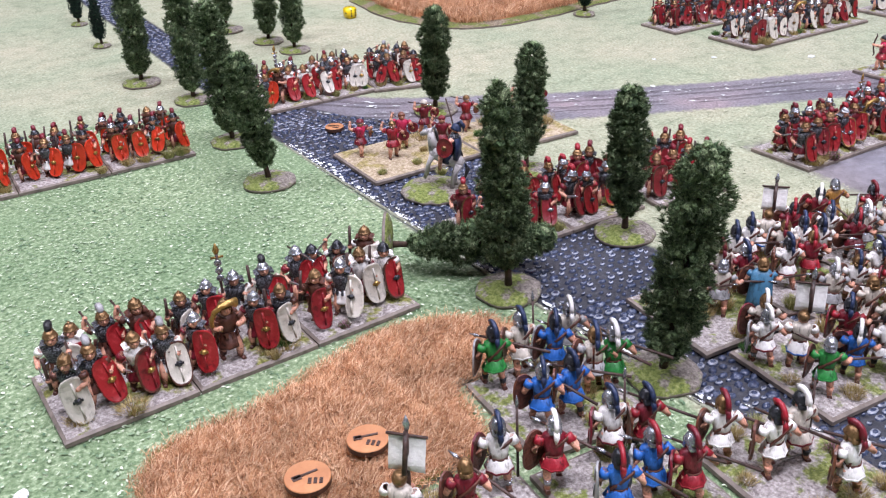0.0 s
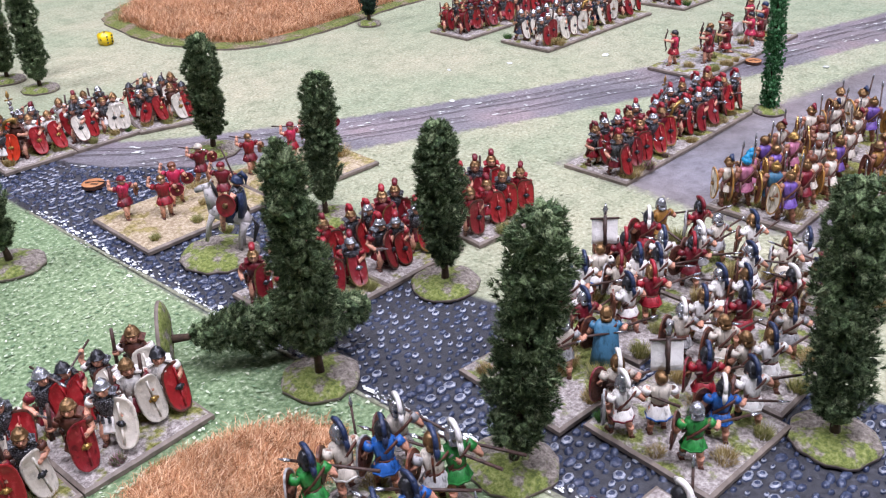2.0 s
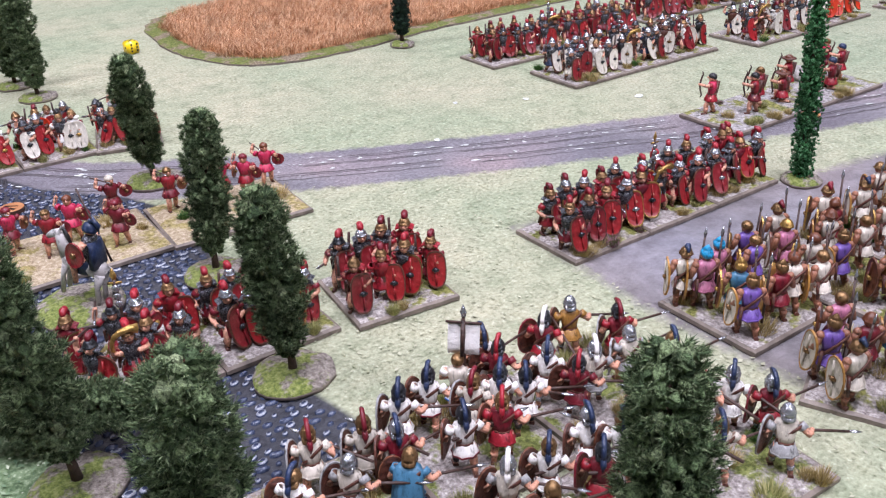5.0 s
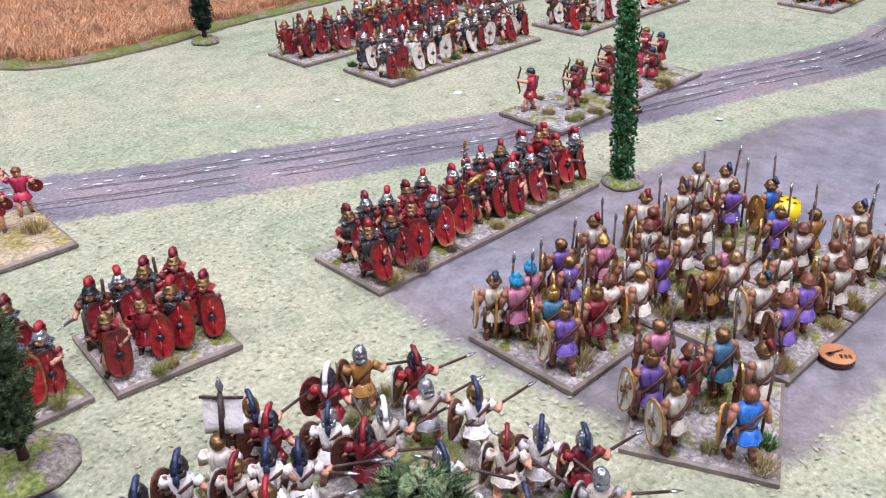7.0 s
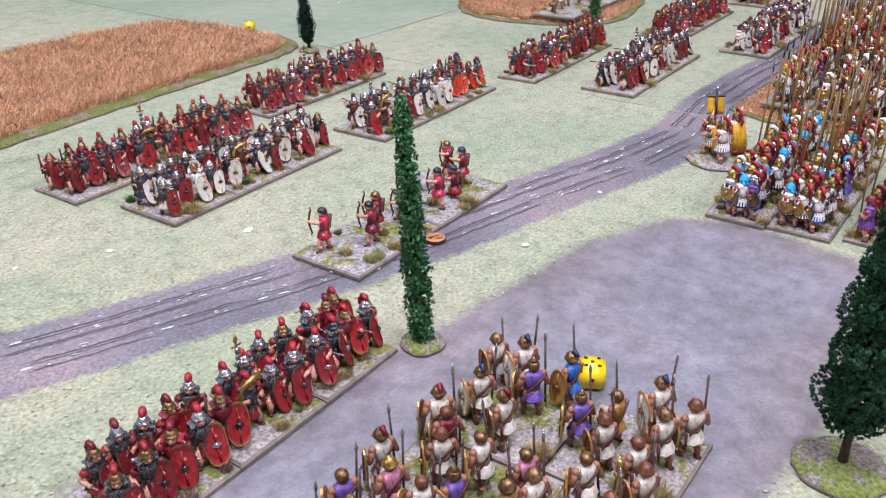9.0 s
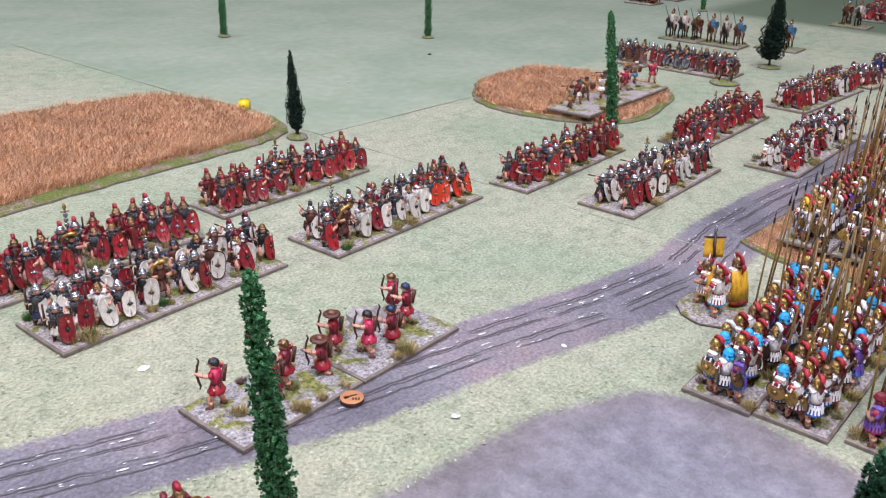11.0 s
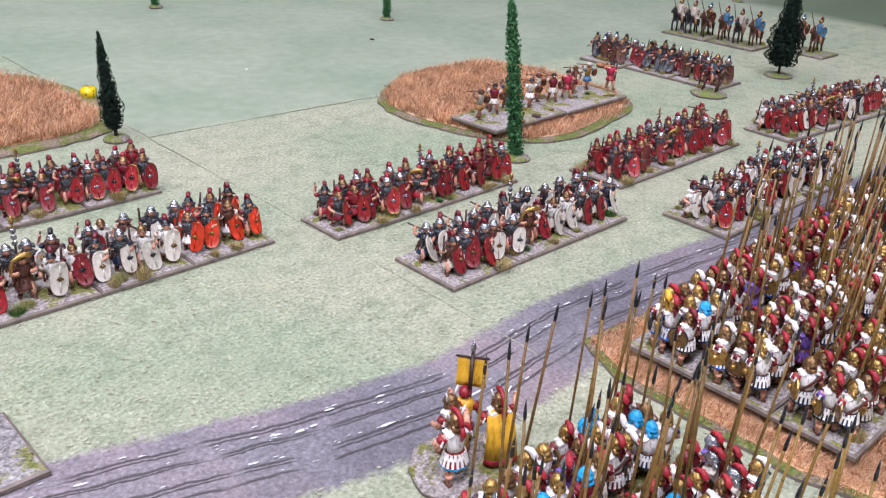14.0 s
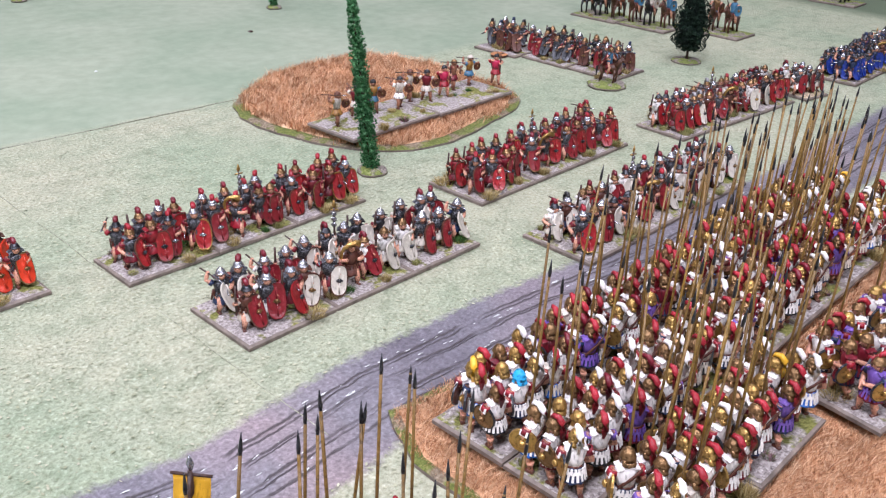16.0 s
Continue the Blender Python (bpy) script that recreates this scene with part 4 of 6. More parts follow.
    wash = ramp(nt, blot.outputs[0], [(0.30, (0.80, 0.78, 0.77)), (0.5, (1.0, 1.0, 1.0)), (0.70, (1.12, 1.12, 1.14))]).outputs[0]
    mud = mixc(nt, 1.0, mud, wash, "MULTIPLY")
    road = mixc(nt, 1.0, road, ramp(nt, blot.outputs[0], [(0.32, (0.66, 0.64, 0.68)), (0.5, (1.0, 1.0, 1.0)), (0.68, (1.3, 1.16, 1.14))]).outputs[0], "MULTIPLY")
    # dry scratches: thin pale lines drawn out along the brush
    tcs = nt.nodes.new("ShaderNodeTexCoord")
    mps = nt.nodes.new("ShaderNodeMapping")
    mps.inputs["Rotation"].default_value = (0, 0, 0.5)
    mps.inputs["Scale"].default_value = (18, 520, 1)
    link(nt, tcs.outputs["Object"], mps.inputs[0])
    scr = nt.nodes.new("ShaderNodeTexNoise")
    scr.inputs["Scale"].default_value = 1.0
    scr.inputs["Detail"].default_value = 3.0
    link(nt, mps.outputs[0], scr.inputs["Vector"])
    dry = ramp(nt, scr.outputs[0], [(0.70, (0, 0, 0)), (0.76, (0.4, 0.4, 0.4))]).outputs[0]
    mud = mixc(nt, dry, mud, (0.42, 0.41, 0.41))
    scuff = noise_node(nt, 95, 6, 0.75)
    mud = mixc(nt, 1.0, mud, ramp(nt, scuff.outputs[0], [(0.34, (0.80, 0.78, 0.78)), (0.5, (1.0, 1.0, 1.0)), (0.64, (1.16, 1.16, 1.18))]).outputs[0], "MULTIPLY")
    rimv = nt.nodes.new("ShaderNodeMapRange")
    rimv.inputs[1].default_value, rimv.inputs[2].default_value = 0.004, 0.062
    rimv.inputs[3].default_value, rimv.inputs[4].default_value = 1.0, 0.0
    link(nt, math_("ADD", attr("mud"), math_("MULTIPLY", math_("SUBTRACT", blot.outputs[0], 0.5), 0.06)), rimv.inputs[0])
    mud = mixc(nt, math_("MULTIPLY", rimv.outputs[0], 0.85), mud, mixc(nt, 1.0, mud, (1.00, 0.89, 0.78), "MULTIPLY"))
    cob = ramp(nt, fine.outputs[0], [(0.3, (0.010, 0.011, 0.015)), (0.7, (0.045, 0.048, 0.06))]).outputs[0]
    # wheel ruts: dark grooves at fixed distances from the middle of the road
    rv = math_("ADD", attr("road_v"), math_("MULTIPLY", math_("SUBTRACT", mid.outputs[0], 0.5), 0.006))
    ruts = None
    for c, w in ((0.020, 0.0007), (0.0168, 0.0005), (0.0088, 0.0007), (0.0066, 0.0004), (-0.006, 0.0007), (-0.0088, 0.0004), (-0.0150, 0.0007)):
        d = math_("ABSOLUTE", math_("SUBTRACT", rv, c), 0.0)
        mr = nt.nodes.new("ShaderNodeMapRange")
        mr.inputs[1].default_value, mr.inputs[2].default_value = w * 0.5, w * 1.6
        mr.inputs[3].default_value, mr.inputs[4].default_value = 1.0, 0.0
        link(nt, d, mr.inputs[0])
        ruts = mr.outputs[0] if ruts is None else math_("MAXIMUM", ruts, mr.outputs[0])
    gap = noise_node(nt, 26, 2, 0.5)
    ruts = math_("MULTIPLY", ruts, ramp(nt, gap.outputs[0], [(0.36, (0, 0, 0)), (0.47, (1, 1, 1))]).outputs[0])
    ruts = math_("MULTIPLY", ruts, 0.85)
    road = mixc(nt, ruts, road, (0.045, 0.038, 0.038))
    col = mixc(nt, mask("green", 0.004), plain, green)
    col = mixc(nt, mask("smooth", 0.012), col, smooth)
    col = mixc(nt, mask("dark", 0.03), col, (0.11, 0.15, 0.09))
    m_mud = mask("mud", 0.005)
    col = mixc(nt, m_mud, col, mud)
    m_road = mask("road", 0.003)
    col = mixc(nt, m_road, col, road)
    m_cob = mask("cobble", 0.0015, False)
    col = mixc(nt, m_cob, col, cob)
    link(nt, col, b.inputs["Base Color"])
    hard = math_("MAXIMUM", math_("MAXIMUM", m_mud, m_road), m_cob)
    mr = nt.nodes.new("ShaderNodeMapRange")
    mr.inputs[3].default_value, mr.inputs[4].default_value = 0.9, 0.5
    link(nt, hard, mr.inputs[0])
    link(nt, mr.outputs[0], b.inputs["Roughness"])
    h = math_("SUBTRACT", fine.outputs[0], math_("MULTIPLY", ruts, math_("MULTIPLY", m_road, 1.2)))
    amp = nt.nodes.new("ShaderNodeMapRange")
    amp.inputs[3].default_value, amp.inputs[4].default_value = 1.0, 0.4
    link(nt, hard, amp.inputs[0])
    calm = nt.nodes.new("ShaderNodeMapRange")
    calm.inputs[3].default_value, calm.inputs[4].default_value = 1.0, 0.15
    link(nt, mask("smooth", 0.012), calm.inputs[0])
    bump(nt, b, math_("MULTIPLY", h, math_("MULTIPLY", amp.outputs[0], calm.outputs[0])), 0.9, 0.0025)
    return m


def build_ground():
    xs = np.concatenate([np.arange(-1.5, -0.4, 0.05), np.arange(-0.4, 1.8, 0.0075), np.arange(1.8, 5.51, 0.03)])
    ys = np.concatenate([np.arange(-1.0, -0.4, 0.05), np.arange(-0.4, 0.72, 0.0075), np.arange(0.72, 4.01, 0.03)])
    X, Y = np.meshgrid(xs, ys)
    P = np.stack([X.ravel(), Y.ravel()], 1)
    sd = {"cobble": signed(COBBLE, P), "mud": signed(MUD, P), "green": signed(GREENB, P), "smooth": signed(SMOOTH, P), "dark": signed(DARKB, P)}
    rv = road_side(P)
    sd["road"], sd["road_v"] = ROAD_HALF - np.abs(rv), rv
    Z = 0.0004 * np.sin(P[:, 0] * 31) * np.sin(P[:, 1] * 37 + 1) - 0.0004
    Z -= 0.0009 * (np.clip(sd["cobble"], 0, 0.01) / 0.01)
    nx, ny = len(xs), len(ys)
    idx = np.arange(nx * ny).reshape(ny, nx)
    F = np.stack([idx[:-1, :-1], idx[:-1, 1:], idx[1:, 1:], idx[1:, :-1]], -1).reshape(-1, 4)
    me = bpy.data.meshes.new("ground")
    me.vertices.add(len(P)); me.loops.add(F.size); me.polygons.add(len(F))
    me.vertices.foreach_set("co", np.column_stack([P, Z]).ravel())
    me.loops.foreach_set("vertex_index", F.ravel())
    me.polygons.foreach_set("loop_start", np.arange(0, F.size, 4))
    me.polygons.foreach_set("use_smooth", np.ones(len(F), bool))
    me.update()
    for k, v in sd.items():
        a = me.attributes.new(k, "FLOAT", "POINT")
        a.data.foreach_set("value", v.astype(np.float32))
    ob = part("ground", me, ground_material())
    return tagged(ob, "wargame table top of flocked pale green terrain boards with painted dirt road", "terrain", kind="structure")


ground = build_ground()

# table under the boards, and the hall round it
bm = bmesh.new()
box(bm, (8.0, 5.0, 0.03), Matrix.Translation((2.5, 1.5, -0.0185)))
tagged(part("table_top", bm, paint("table_board", (0.35, 0.25, 0.15), scale=20)), "brown wooden gaming table top under the terrain boards", "table", kind="structure")
WALLM = stone_mat("wall_plaster", [(0.3, (0.17, 0.17, 0.17)), (0.7, (0.21, 0.21, 0.21))], 12, 0.9, 0.1, 0.002)
FLOORM = stone_mat("hall_floor", [(0.3, (0.15, 0.13, 0.11)), (0.7, (0.22, 0.19, 0.16))], 6, 0.5, 0.1, 0.002)
for nm, size, loc, mt in (("floor", (14, 12, 0.1), (2.2, 1.2, TABLE_Z - 0.05), FLOORM), ("ceiling", (14, 12, 0.1), (2.2, 1.2, CEIL + 0.05), WALLM), ("wall_north", (14, 0.15, CEIL - TABLE_Z), (2.2, 7.27, (CEIL + TABLE_Z) / 2), WALLM), ("wall_south", (14, 0.15, CEIL - TABLE_Z), (2.2, -4.87, (CEIL + TABLE_Z) / 2), WALLM), ("wall_east", (0.15, 12, CEIL - TABLE_Z), (9.27, 1.2, (CEIL + TABLE_Z) / 2), WALLM), ("wall_west", (0.15, 12, CEIL - TABLE_Z), (-4.87, 1.2, (CEIL + TABLE_Z) / 2), WALLM)):
    bm = bmesh.new()
    box(bm, size, Matrix.Translation(loc))
    tagged(part(nm, bm, mt), "plain " + nm.split("_")[0] + " of the hall round the table", nm.split("_")[0], kind="structure")

# ---------------------------------------------------------------- figures' bases


def tuft_mesh(seed, mat, n=60, r=4.0, h=5.5):
    k = random.Random(seed)
    bm = bmesh.new()
    for _ in range(n):
        a, d = k.uniform(0, 6.28), r * math.sqrt(k.random()) * 0.6
        p = Vector((d * math.cos(a), d * math.sin(a), -0.3))
        top = p + Vector((math.cos(a) * d * 0.7 + k.uniform(-1.4, 1.4), math.sin(a) * d * 0.7 + k.uniform(-1.4, 1.4), h * k.uniform(0.6, 1.15)))
        side = Vector((math.sin(a + k.uniform(-1, 1)), -math.cos(a), 0)) * k.uniform(0.12, 0.22)
        bm.faces.new([bm.verts.new(v * 0.001) for v in (p - side, p + side, top)])
    me = bpy.data.meshes.new("grass_tuft")
    bm.to_mesh(me); bm.free()
    me.materials.append(mat)
    return me


BUSH_GREEN = island_mat("tuft_bush", [(0.0, (0.02, 0.07, 0.015)), (0.5, (0.06, 0.16, 0.04)), (1.0, (0.16, 0.30, 0.08))], 0.8)
FLOWER = island_mat("tuft_flowers", [(0.0, (0.06, 0.10, 0.03)), (0.5, (0.14, 0.16, 0.05)), (0.75, (0.36, 0.10, 0.20)), (1.0, (0.55, 0.35, 0.45))], 0.8)
TUFT_SET = [tuft_mesh(i, STRAW if i % 3 else TUFT_GREEN, 380, 4.2 + i * 0.4, 3.6 + (i % 4) * 0.5) for i in range(9)] + [tuft_mesh(20, BUSH_GREEN, 340, 4.5, 3.6), tuft_mesh(21, FLOWER, 340, 4.5, 3.4)]


def plate_mesh(w, d, top, seed, th=0.003):
    """A chipped base plate with bevelled edge and lumpy textured top; origin at the middle of its underside."""
    k = random.Random(seed)
    bm = bmesh.new()
    nx, ny = max(4, int(w / 0.006)), max(4, int(d / 0.006))
    grid = [[bm.verts.new(((i / nx - 0.5) * (w - 0.003), (j / ny - 0.5) * (d - 0.003), th + (k.uniform(-0.0001, 0.0011) if 0 < i < nx and 0 < j < ny else 0))) for i in range(nx + 1)] for j in range(ny + 1)]
    for j in range(ny):
        for i in range(nx):
            f = bm.faces.new((grid[j][i], grid[j][i + 1], grid[j + 1][i + 1], grid[j + 1][i]))
            f.smooth = True
    rim = [grid[0][i] for i in range(nx + 1)] + [grid[j][nx] for j in range(1, ny + 1)] + [grid[ny][i] for i in range(nx - 1, -1, -1)] + [grid[j][0] for j in range(ny - 1, 0, -1)]
    mid, low = [], []
    for v in rim:
        sx, sy = v.co.x * w / (w - 0.003), v.co.y * d / (d - 0.003)
        mid.append(bm.verts.new((sx, sy, th - 0.0009 + k.uniform(-0.0002, 0.0002))))
        low.append(bm.verts.new((sx, sy, 0)))
    n = len(rim)
    for a, b in ((rim, mid), (mid, low)):
        for i in range(n):
            f = bm.faces.new((a[i], b[i], b[(i + 1) % n], a[(i + 1) % n]))
            f.material_index = 1
    f = bm.faces.new(low[::-1])
    f.material_index = 1
    me = bpy.data.meshes.new("base_plate")
    bm.to_mesh(me); bm.free()
    me.materials.append(top); me.materials.append(BASE_EDGE)
    return me


def disc_mesh(r, top, seed, th=0.0028):
    k = random.Random(seed)
    bm = bmesh.new()
    seg = 28
    rad = [r * k.uniform(0.95, 1.04) for _ in range(seg)]
    rows = [(1.0, 0.0), (1.0, th * 0.6), (0.93, th), (0.7, th + 0.0012), (0.35, th + 0.0018)]
    vs = [[bm.verts.new((rad[i] * f * math.cos(2 * math.pi * i / seg), rad[i] * f * math.sin(2 * math.pi * i / seg), z + (k.uniform(-0.0004, 0.0006) if f < 0.9 else 0))) for i in range(seg)] for f, z in rows]
    for a_i, (a, b) in enumerate(zip(vs, vs[1:])):
        for i in range(seg):
            f = bm.faces.new((a[i], a[(i + 1) % seg], b[(i + 1) % seg], b[i]))
            f.smooth, f.material_index = True, 1 if a_i == 0 else 0
    bm.faces.new(vs[-1])
    f = bm.faces.new(vs[0][::-1]); f.material_index = 1
    me = bpy.data.meshes.new("base_disc")
    bm.to_mesh(me); bm.free()
    me.materials.append(top); me.materials.append(BASE_EDGE)
    return me


_plates = {}


def stand(name, label, group, cx, cy, w, d, rot, figs, top=GRAVEL, z=0.0, tufts=3, th=0.003, disc=False, category="figurine stand"):
    """A base with its glued figures: figs are rows of mesh, x, y, facing in degrees, scale, in the base's own frame."""
    st = thing(name, label, category, group, pose(cx, cy, z, 0, 0, rot))
    key = (round(w, 3), round(d, 3), top.name, disc, rng.randrange(3))
    if key not in _plates:
        _plates[key] = disc_mesh(w / 2, top, len(_plates), th) if disc else plate_mesh(w, d, top, len(_plates), th)
    part("base_plate", _plates[key], None, st)
    for me, x, y, face, s in figs:
        ob = part("figurine", me, None, st)
        ob.matrix_basis = Matrix.Translation((x, y, th + 0.0001)) @ Matrix.Rotation(math.radians(face), 4, "Z") @ Matrix.Scale(s, 4)
    for _ in range(tufts):
        ob = part("grass_tuft", rng.choice(TUFT_SET), None, st)
        edge = rng.choice((-1, 1)) if rng.random() < 0.75 else 0
        ob.matrix_basis = Matrix.Translation((rng.uniform(-0.42, 0.42) * w, (edge * 0.38 + rng.uniform(-0.08, 0.08)) * d, th)) @ Matrix.Rotation(rng.uniform(0, 6), 4, "Z") @ Matrix.Scale(rng.uniform(0.8, 1.4), 4)
    return st


def ranks(meshes, w, d, cols, rows, face, s=1.0, jit=0.0028, turn=26, shift=0.0):
    """Figures in ranks and files on a base of that size."""
    out = []
    for j in range(rows):
        for i in range(cols):
            x = ((i + 0.5) / cols - 0.5) * (w - 0.004) + rng.uniform(-jit, jit)
            y = ((j + 0.5) / rows - 0.5) * (d - 0.012) + shift + rng.uniform(-jit, jit)
            out.append((rng.choice(meshes), x, y, face + rng.uniform(-turn, turn), s * rng.uniform(0.96, 1.05)))
    return out


def line(name, label, group, x0, x1, y0, y1, n, meshes, cols, rows, face, s=1.0, top=GRAVEL, rot=0.0, tufts=7, **kw):
    """A unit drawn up in n bases side by side along x."""
    w = (x1 - x0) / n
    c = Vector((x0, (y0 + y1) / 2))
    for k in range(n):
        cx, cy = x0 + (k + 0.5) * w, (y0 + y1) / 2
        a = math.radians(rot)
        cx, cy = x0 + (cx - x0) * math.cos(a), cy + (cx - x0) * math.sin(a)
        figs = ranks(meshes, w, y1 - y0, cols, rows, face, s, **kw)
        if name == "legionary_stand" and k == (1 if n > 2 else 0) and n > 1:      # hornblower and standard bearer in the middle
            pair = COMMAND["red" if meshes is LEG_RED else "mix"]
            figs[1] = (pair[0], *figs[1][1:])
            figs[cols + 2] = (pair[1], *figs[cols + 2][1:])
        stand(name, label, group, cx, cy, w - 0.0006, y1 - y0, rot, figs, top, tufts=tufts)


ROME, FOE = 157.0, 0.0
L_RED = "gravelled base of painted legionaries with red oval shields"
L_MIX = "gravelled base of painted legionaries with white and crimson shields"
LS = 0.90


def unit(label, group, x0, x1, y0, y1, n, meshes, cols, rows, rot=0.0, name="legionary_stand", face=ROME, s=LS, **kw):
    line(name, label, group, x0, x1, y0, y1, n, meshes, cols, rows, face, s, rot=rot, **kw)


unit("grassy base of painted legionaries with vermilion oval shields", "vermilion shield line", -0.041, 0.211, 0.384, 0.442, 4, LEG_VERM, 4, 2)
unit("gravelled base of painted legionaries with crimson and white shields", "front shield line", 0.054, 0.237, 0.090, 0.150, 3, LEG_MIX, 4, 2, 3.2, s=0.97)
unit(L_MIX, "roadside shield line", 0.288, 0.396, 0.437, 0.495, 2, LEG_VERM[:6] + LEG_MIX[:8], 4, 2)
unit(L_MIX, "roadside shield line", 0.399, 0.447, 0.434, 0.490, 1, LEG_MIX, 4, 2, -15)
unit(L_RED, "cobbled road legionaries", 0.300, 0.418, 0.120, 0.178, 2, LEG_RED, 4, 2, s=0.91)
unit(L_RED, "small red legionary base", 0.427, 0.483, 0.114, 0.168, 1, LEG_RED, 4, 2, -6, s=0.91)
unit(L_RED, "red legionary line", 0.548, 0.722, 0.097, 0.147, 3, LEG_RED, 4, 2, s=0.91)
unit(L_RED, "rear red legionary line", 0.741, 0.930, 0.412, 0.464, 3, LEG_RED, 4, 2)
unit(L_MIX, "white shield legionary line", 0.758, 0.940, 0.322, 0.382, 3, LEG_WHITE, 4, 2)
unit(L_RED, "rear red legionary line", 0.964, 1.143, 0.432, 0.480, 3, LEG_RED, 4, 2)
unit("gravelled base of painted legionaries with white and orange shields", "white shield legionary line", 0.974, 1.0987, 0.303, 0.362, 2, LEG_WHITE, 4, 2)
unit("gravelled base of painted legionaries with vermilion oval shields", "white shield legionary line", 1.0987, 1.161, 0.303, 0.362, 1, LEG_VERM, 4, 2)
unit(L_RED, "rear red legionary line", 1.197, 1.388, 0.279, 0.324, 3, LEG_RED, 4, 2)
unit(L_MIX, "white shield legionary line", 1.209, 1.397, 0.173, 0.231, 3, LEG_WHITE, 4, 2)
unit(L_MIX, "white shield legionary line", 1.428, 1.640, 0.104, 0.162, 3, LEG_WHITE + LEG_RED[:6], 5, 2, -1)
unit(L_RED, "rear red legionary line", 1.446, 1.643, 0.215, 0.271, 3, LEG_RED, 4, 2)
unit(L_RED, "far legionary line", 1.692, 1.890, 0.187, 0.240, 3, LEG_RED + LEG_MIX, 5, 2, -5)
unit("far base of legionaries with dark blue shields", "blue shield line", 2.0, 2.22, 0.150, 0.205, 3, LEG_BLUE, 5, 3)
stand("legionary_stand", "far small base of skirmishers with pale shields", "", 1.925, 0.185, 0.040, 0.050, -10, ranks(LEG_WHITE[:6], 0.04, 0.05, 3, 2, ROME, LS), SAND, tufts=4)
RES = "far base of legionaries with dark oval shields"
for rx, ry in ((1.822, 0.502), (1.832, 0.4355), (1.834, 0.370)):
    stand("legionary_stand", RES, "rear reserve line", rx, ry, 0.064, 0.060, 90, ranks(LEG_DARK, 0.064, 0.06, 4, 2, 0, 0.95), GRAVEL, tufts=4)
unit("far base of red-cloaked infantry", "far red block", 2.56, 2.80, 0.30, 0.38, 4, LEG_RED, 5, 3)


def riders(x, y, n, rot=90, label="far base of painted horsemen on brown horses"):
    stand("cavalry_stand", label, "far cavalry", x, y, 0.074, 0.052, rot, [(rng.choice(HORSE_SET[1:]), (i - (n - 1) / 2) * 0.024, rng.uniform(-0.003, 0.003), rng.uniform(-12, 12), 1.08) for i in range(n)], TURF, tufts=3)


for rx, ry, rn in ((2.068, 0.536, 3), (2.072, 0.460, 3), (2.115, 0.376, 2), (2.47, 0.36, 2)):
    riders(rx, ry, rn)
unit("far base of red-shielded infantry at the table's end", "end of table infantry", 2.43, 2.50, 0.74, 0.80, 1, LEG_RED, 5, 3, 90)
unit("far base of red-shielded infantry at the table's end", "end of table infantry", 2.51, 2.60, 0.76, 0.83, 1, LEG_RED, 5, 3, 0)
unit("far base of red-shielded infantry at the table's end", "end of table infantry", 2.75, 2.95, 0.70, 0.78, 3, LEG_RED, 5, 3, 0)
stand("general_stand", "small round base with a dark-horsed rider", "", 1.785, 0.335, 0.042, 0.042, 0, [(HORSE_SET[1], 0, 0, 190, 0.9)], TURF, disc=True, tufts=1)

# skirmishers: figures well apart on sandy and chalky bases
SK = "sandy base of skirmishing slingers in red tunics"
stand("slinger_stand", SK, "skirmish line", 0.3395, 0.287, 0.0905, 0.066, 0.5, [(SLING[0], -0.030, 0.016, 200, 0.86), (SLING[1], -0.013, -0.002, 170, 0.86), (SLING[2], 0.002, 0.010, 160, 0.86), (SLING[3], 0.030, 0.024, 190, 0.86), (SLING[4], 0.022, -0.014, 150, 0.86)], SAND, tufts=7)
stand("slinger_stand", SK, "skirmish line", 0.4285, 0.282, 0.0865, 0.064, -2, [(SLING[5], -0.028, 0.018, 185, 0.86), (SLING[6], 0.004, 0.014, 200, 0.86), (SLING[7], 0.018, 0.010, 150, 0.86), (SLING[2], 0.036, 0.020, 170, 0.86)], SAND, tufts=6)
AR = "pale gravel base of archers in red tunics with straw tufts"
stand("archer_stand", AR, "archer line", 0.8150, 0.1925, 0.0892, 0.057, 0, [(ARCH[0], -0.029, 0.013, 40, 0.95), (ARCH[1], -0.004, -0.007, 40, 0.95), (ARCH[2], 0.010, 0.000, 35, 0.95), (KNEEL[1], 0.035, -0.004, 40, 0.98)], CHALK, tufts=11)
stand("archer_stand", AR, "archer line", 0.9050, 0.1920, 0.0892, 0.057, 0, [(ARCH[4], -0.036, 0.006, 40, 0.95), (ARCH[5], -0.022, -0.010, 45, 0.95), (KNEEL[0], 0.001, -0.009, 30, 0.98), (ARCH[6], 0.022, -0.002, 35, 0.95), (ARCH[7], 0.027, 0.015, 60, 0.95)], CHALK, tufts=11)

# ------------------------------------------------ the foe
FS = 0.93
COLS = {"w": (WHITE, WHITE), "c": (CREAM, CREAM), "r": (RED, CRIMSON), "b": (BLUE, BLUE), "g": (GREEN, GREEN), "d": (CRIMSON, CRIMSON), "y": (OCHRE, OCHRE), "k": (GREY, CREAM), "p": (PURPLE, PURPLE), "i": (PINK, PINK), "t": (TEAL, TEAL)}
_sets = {}


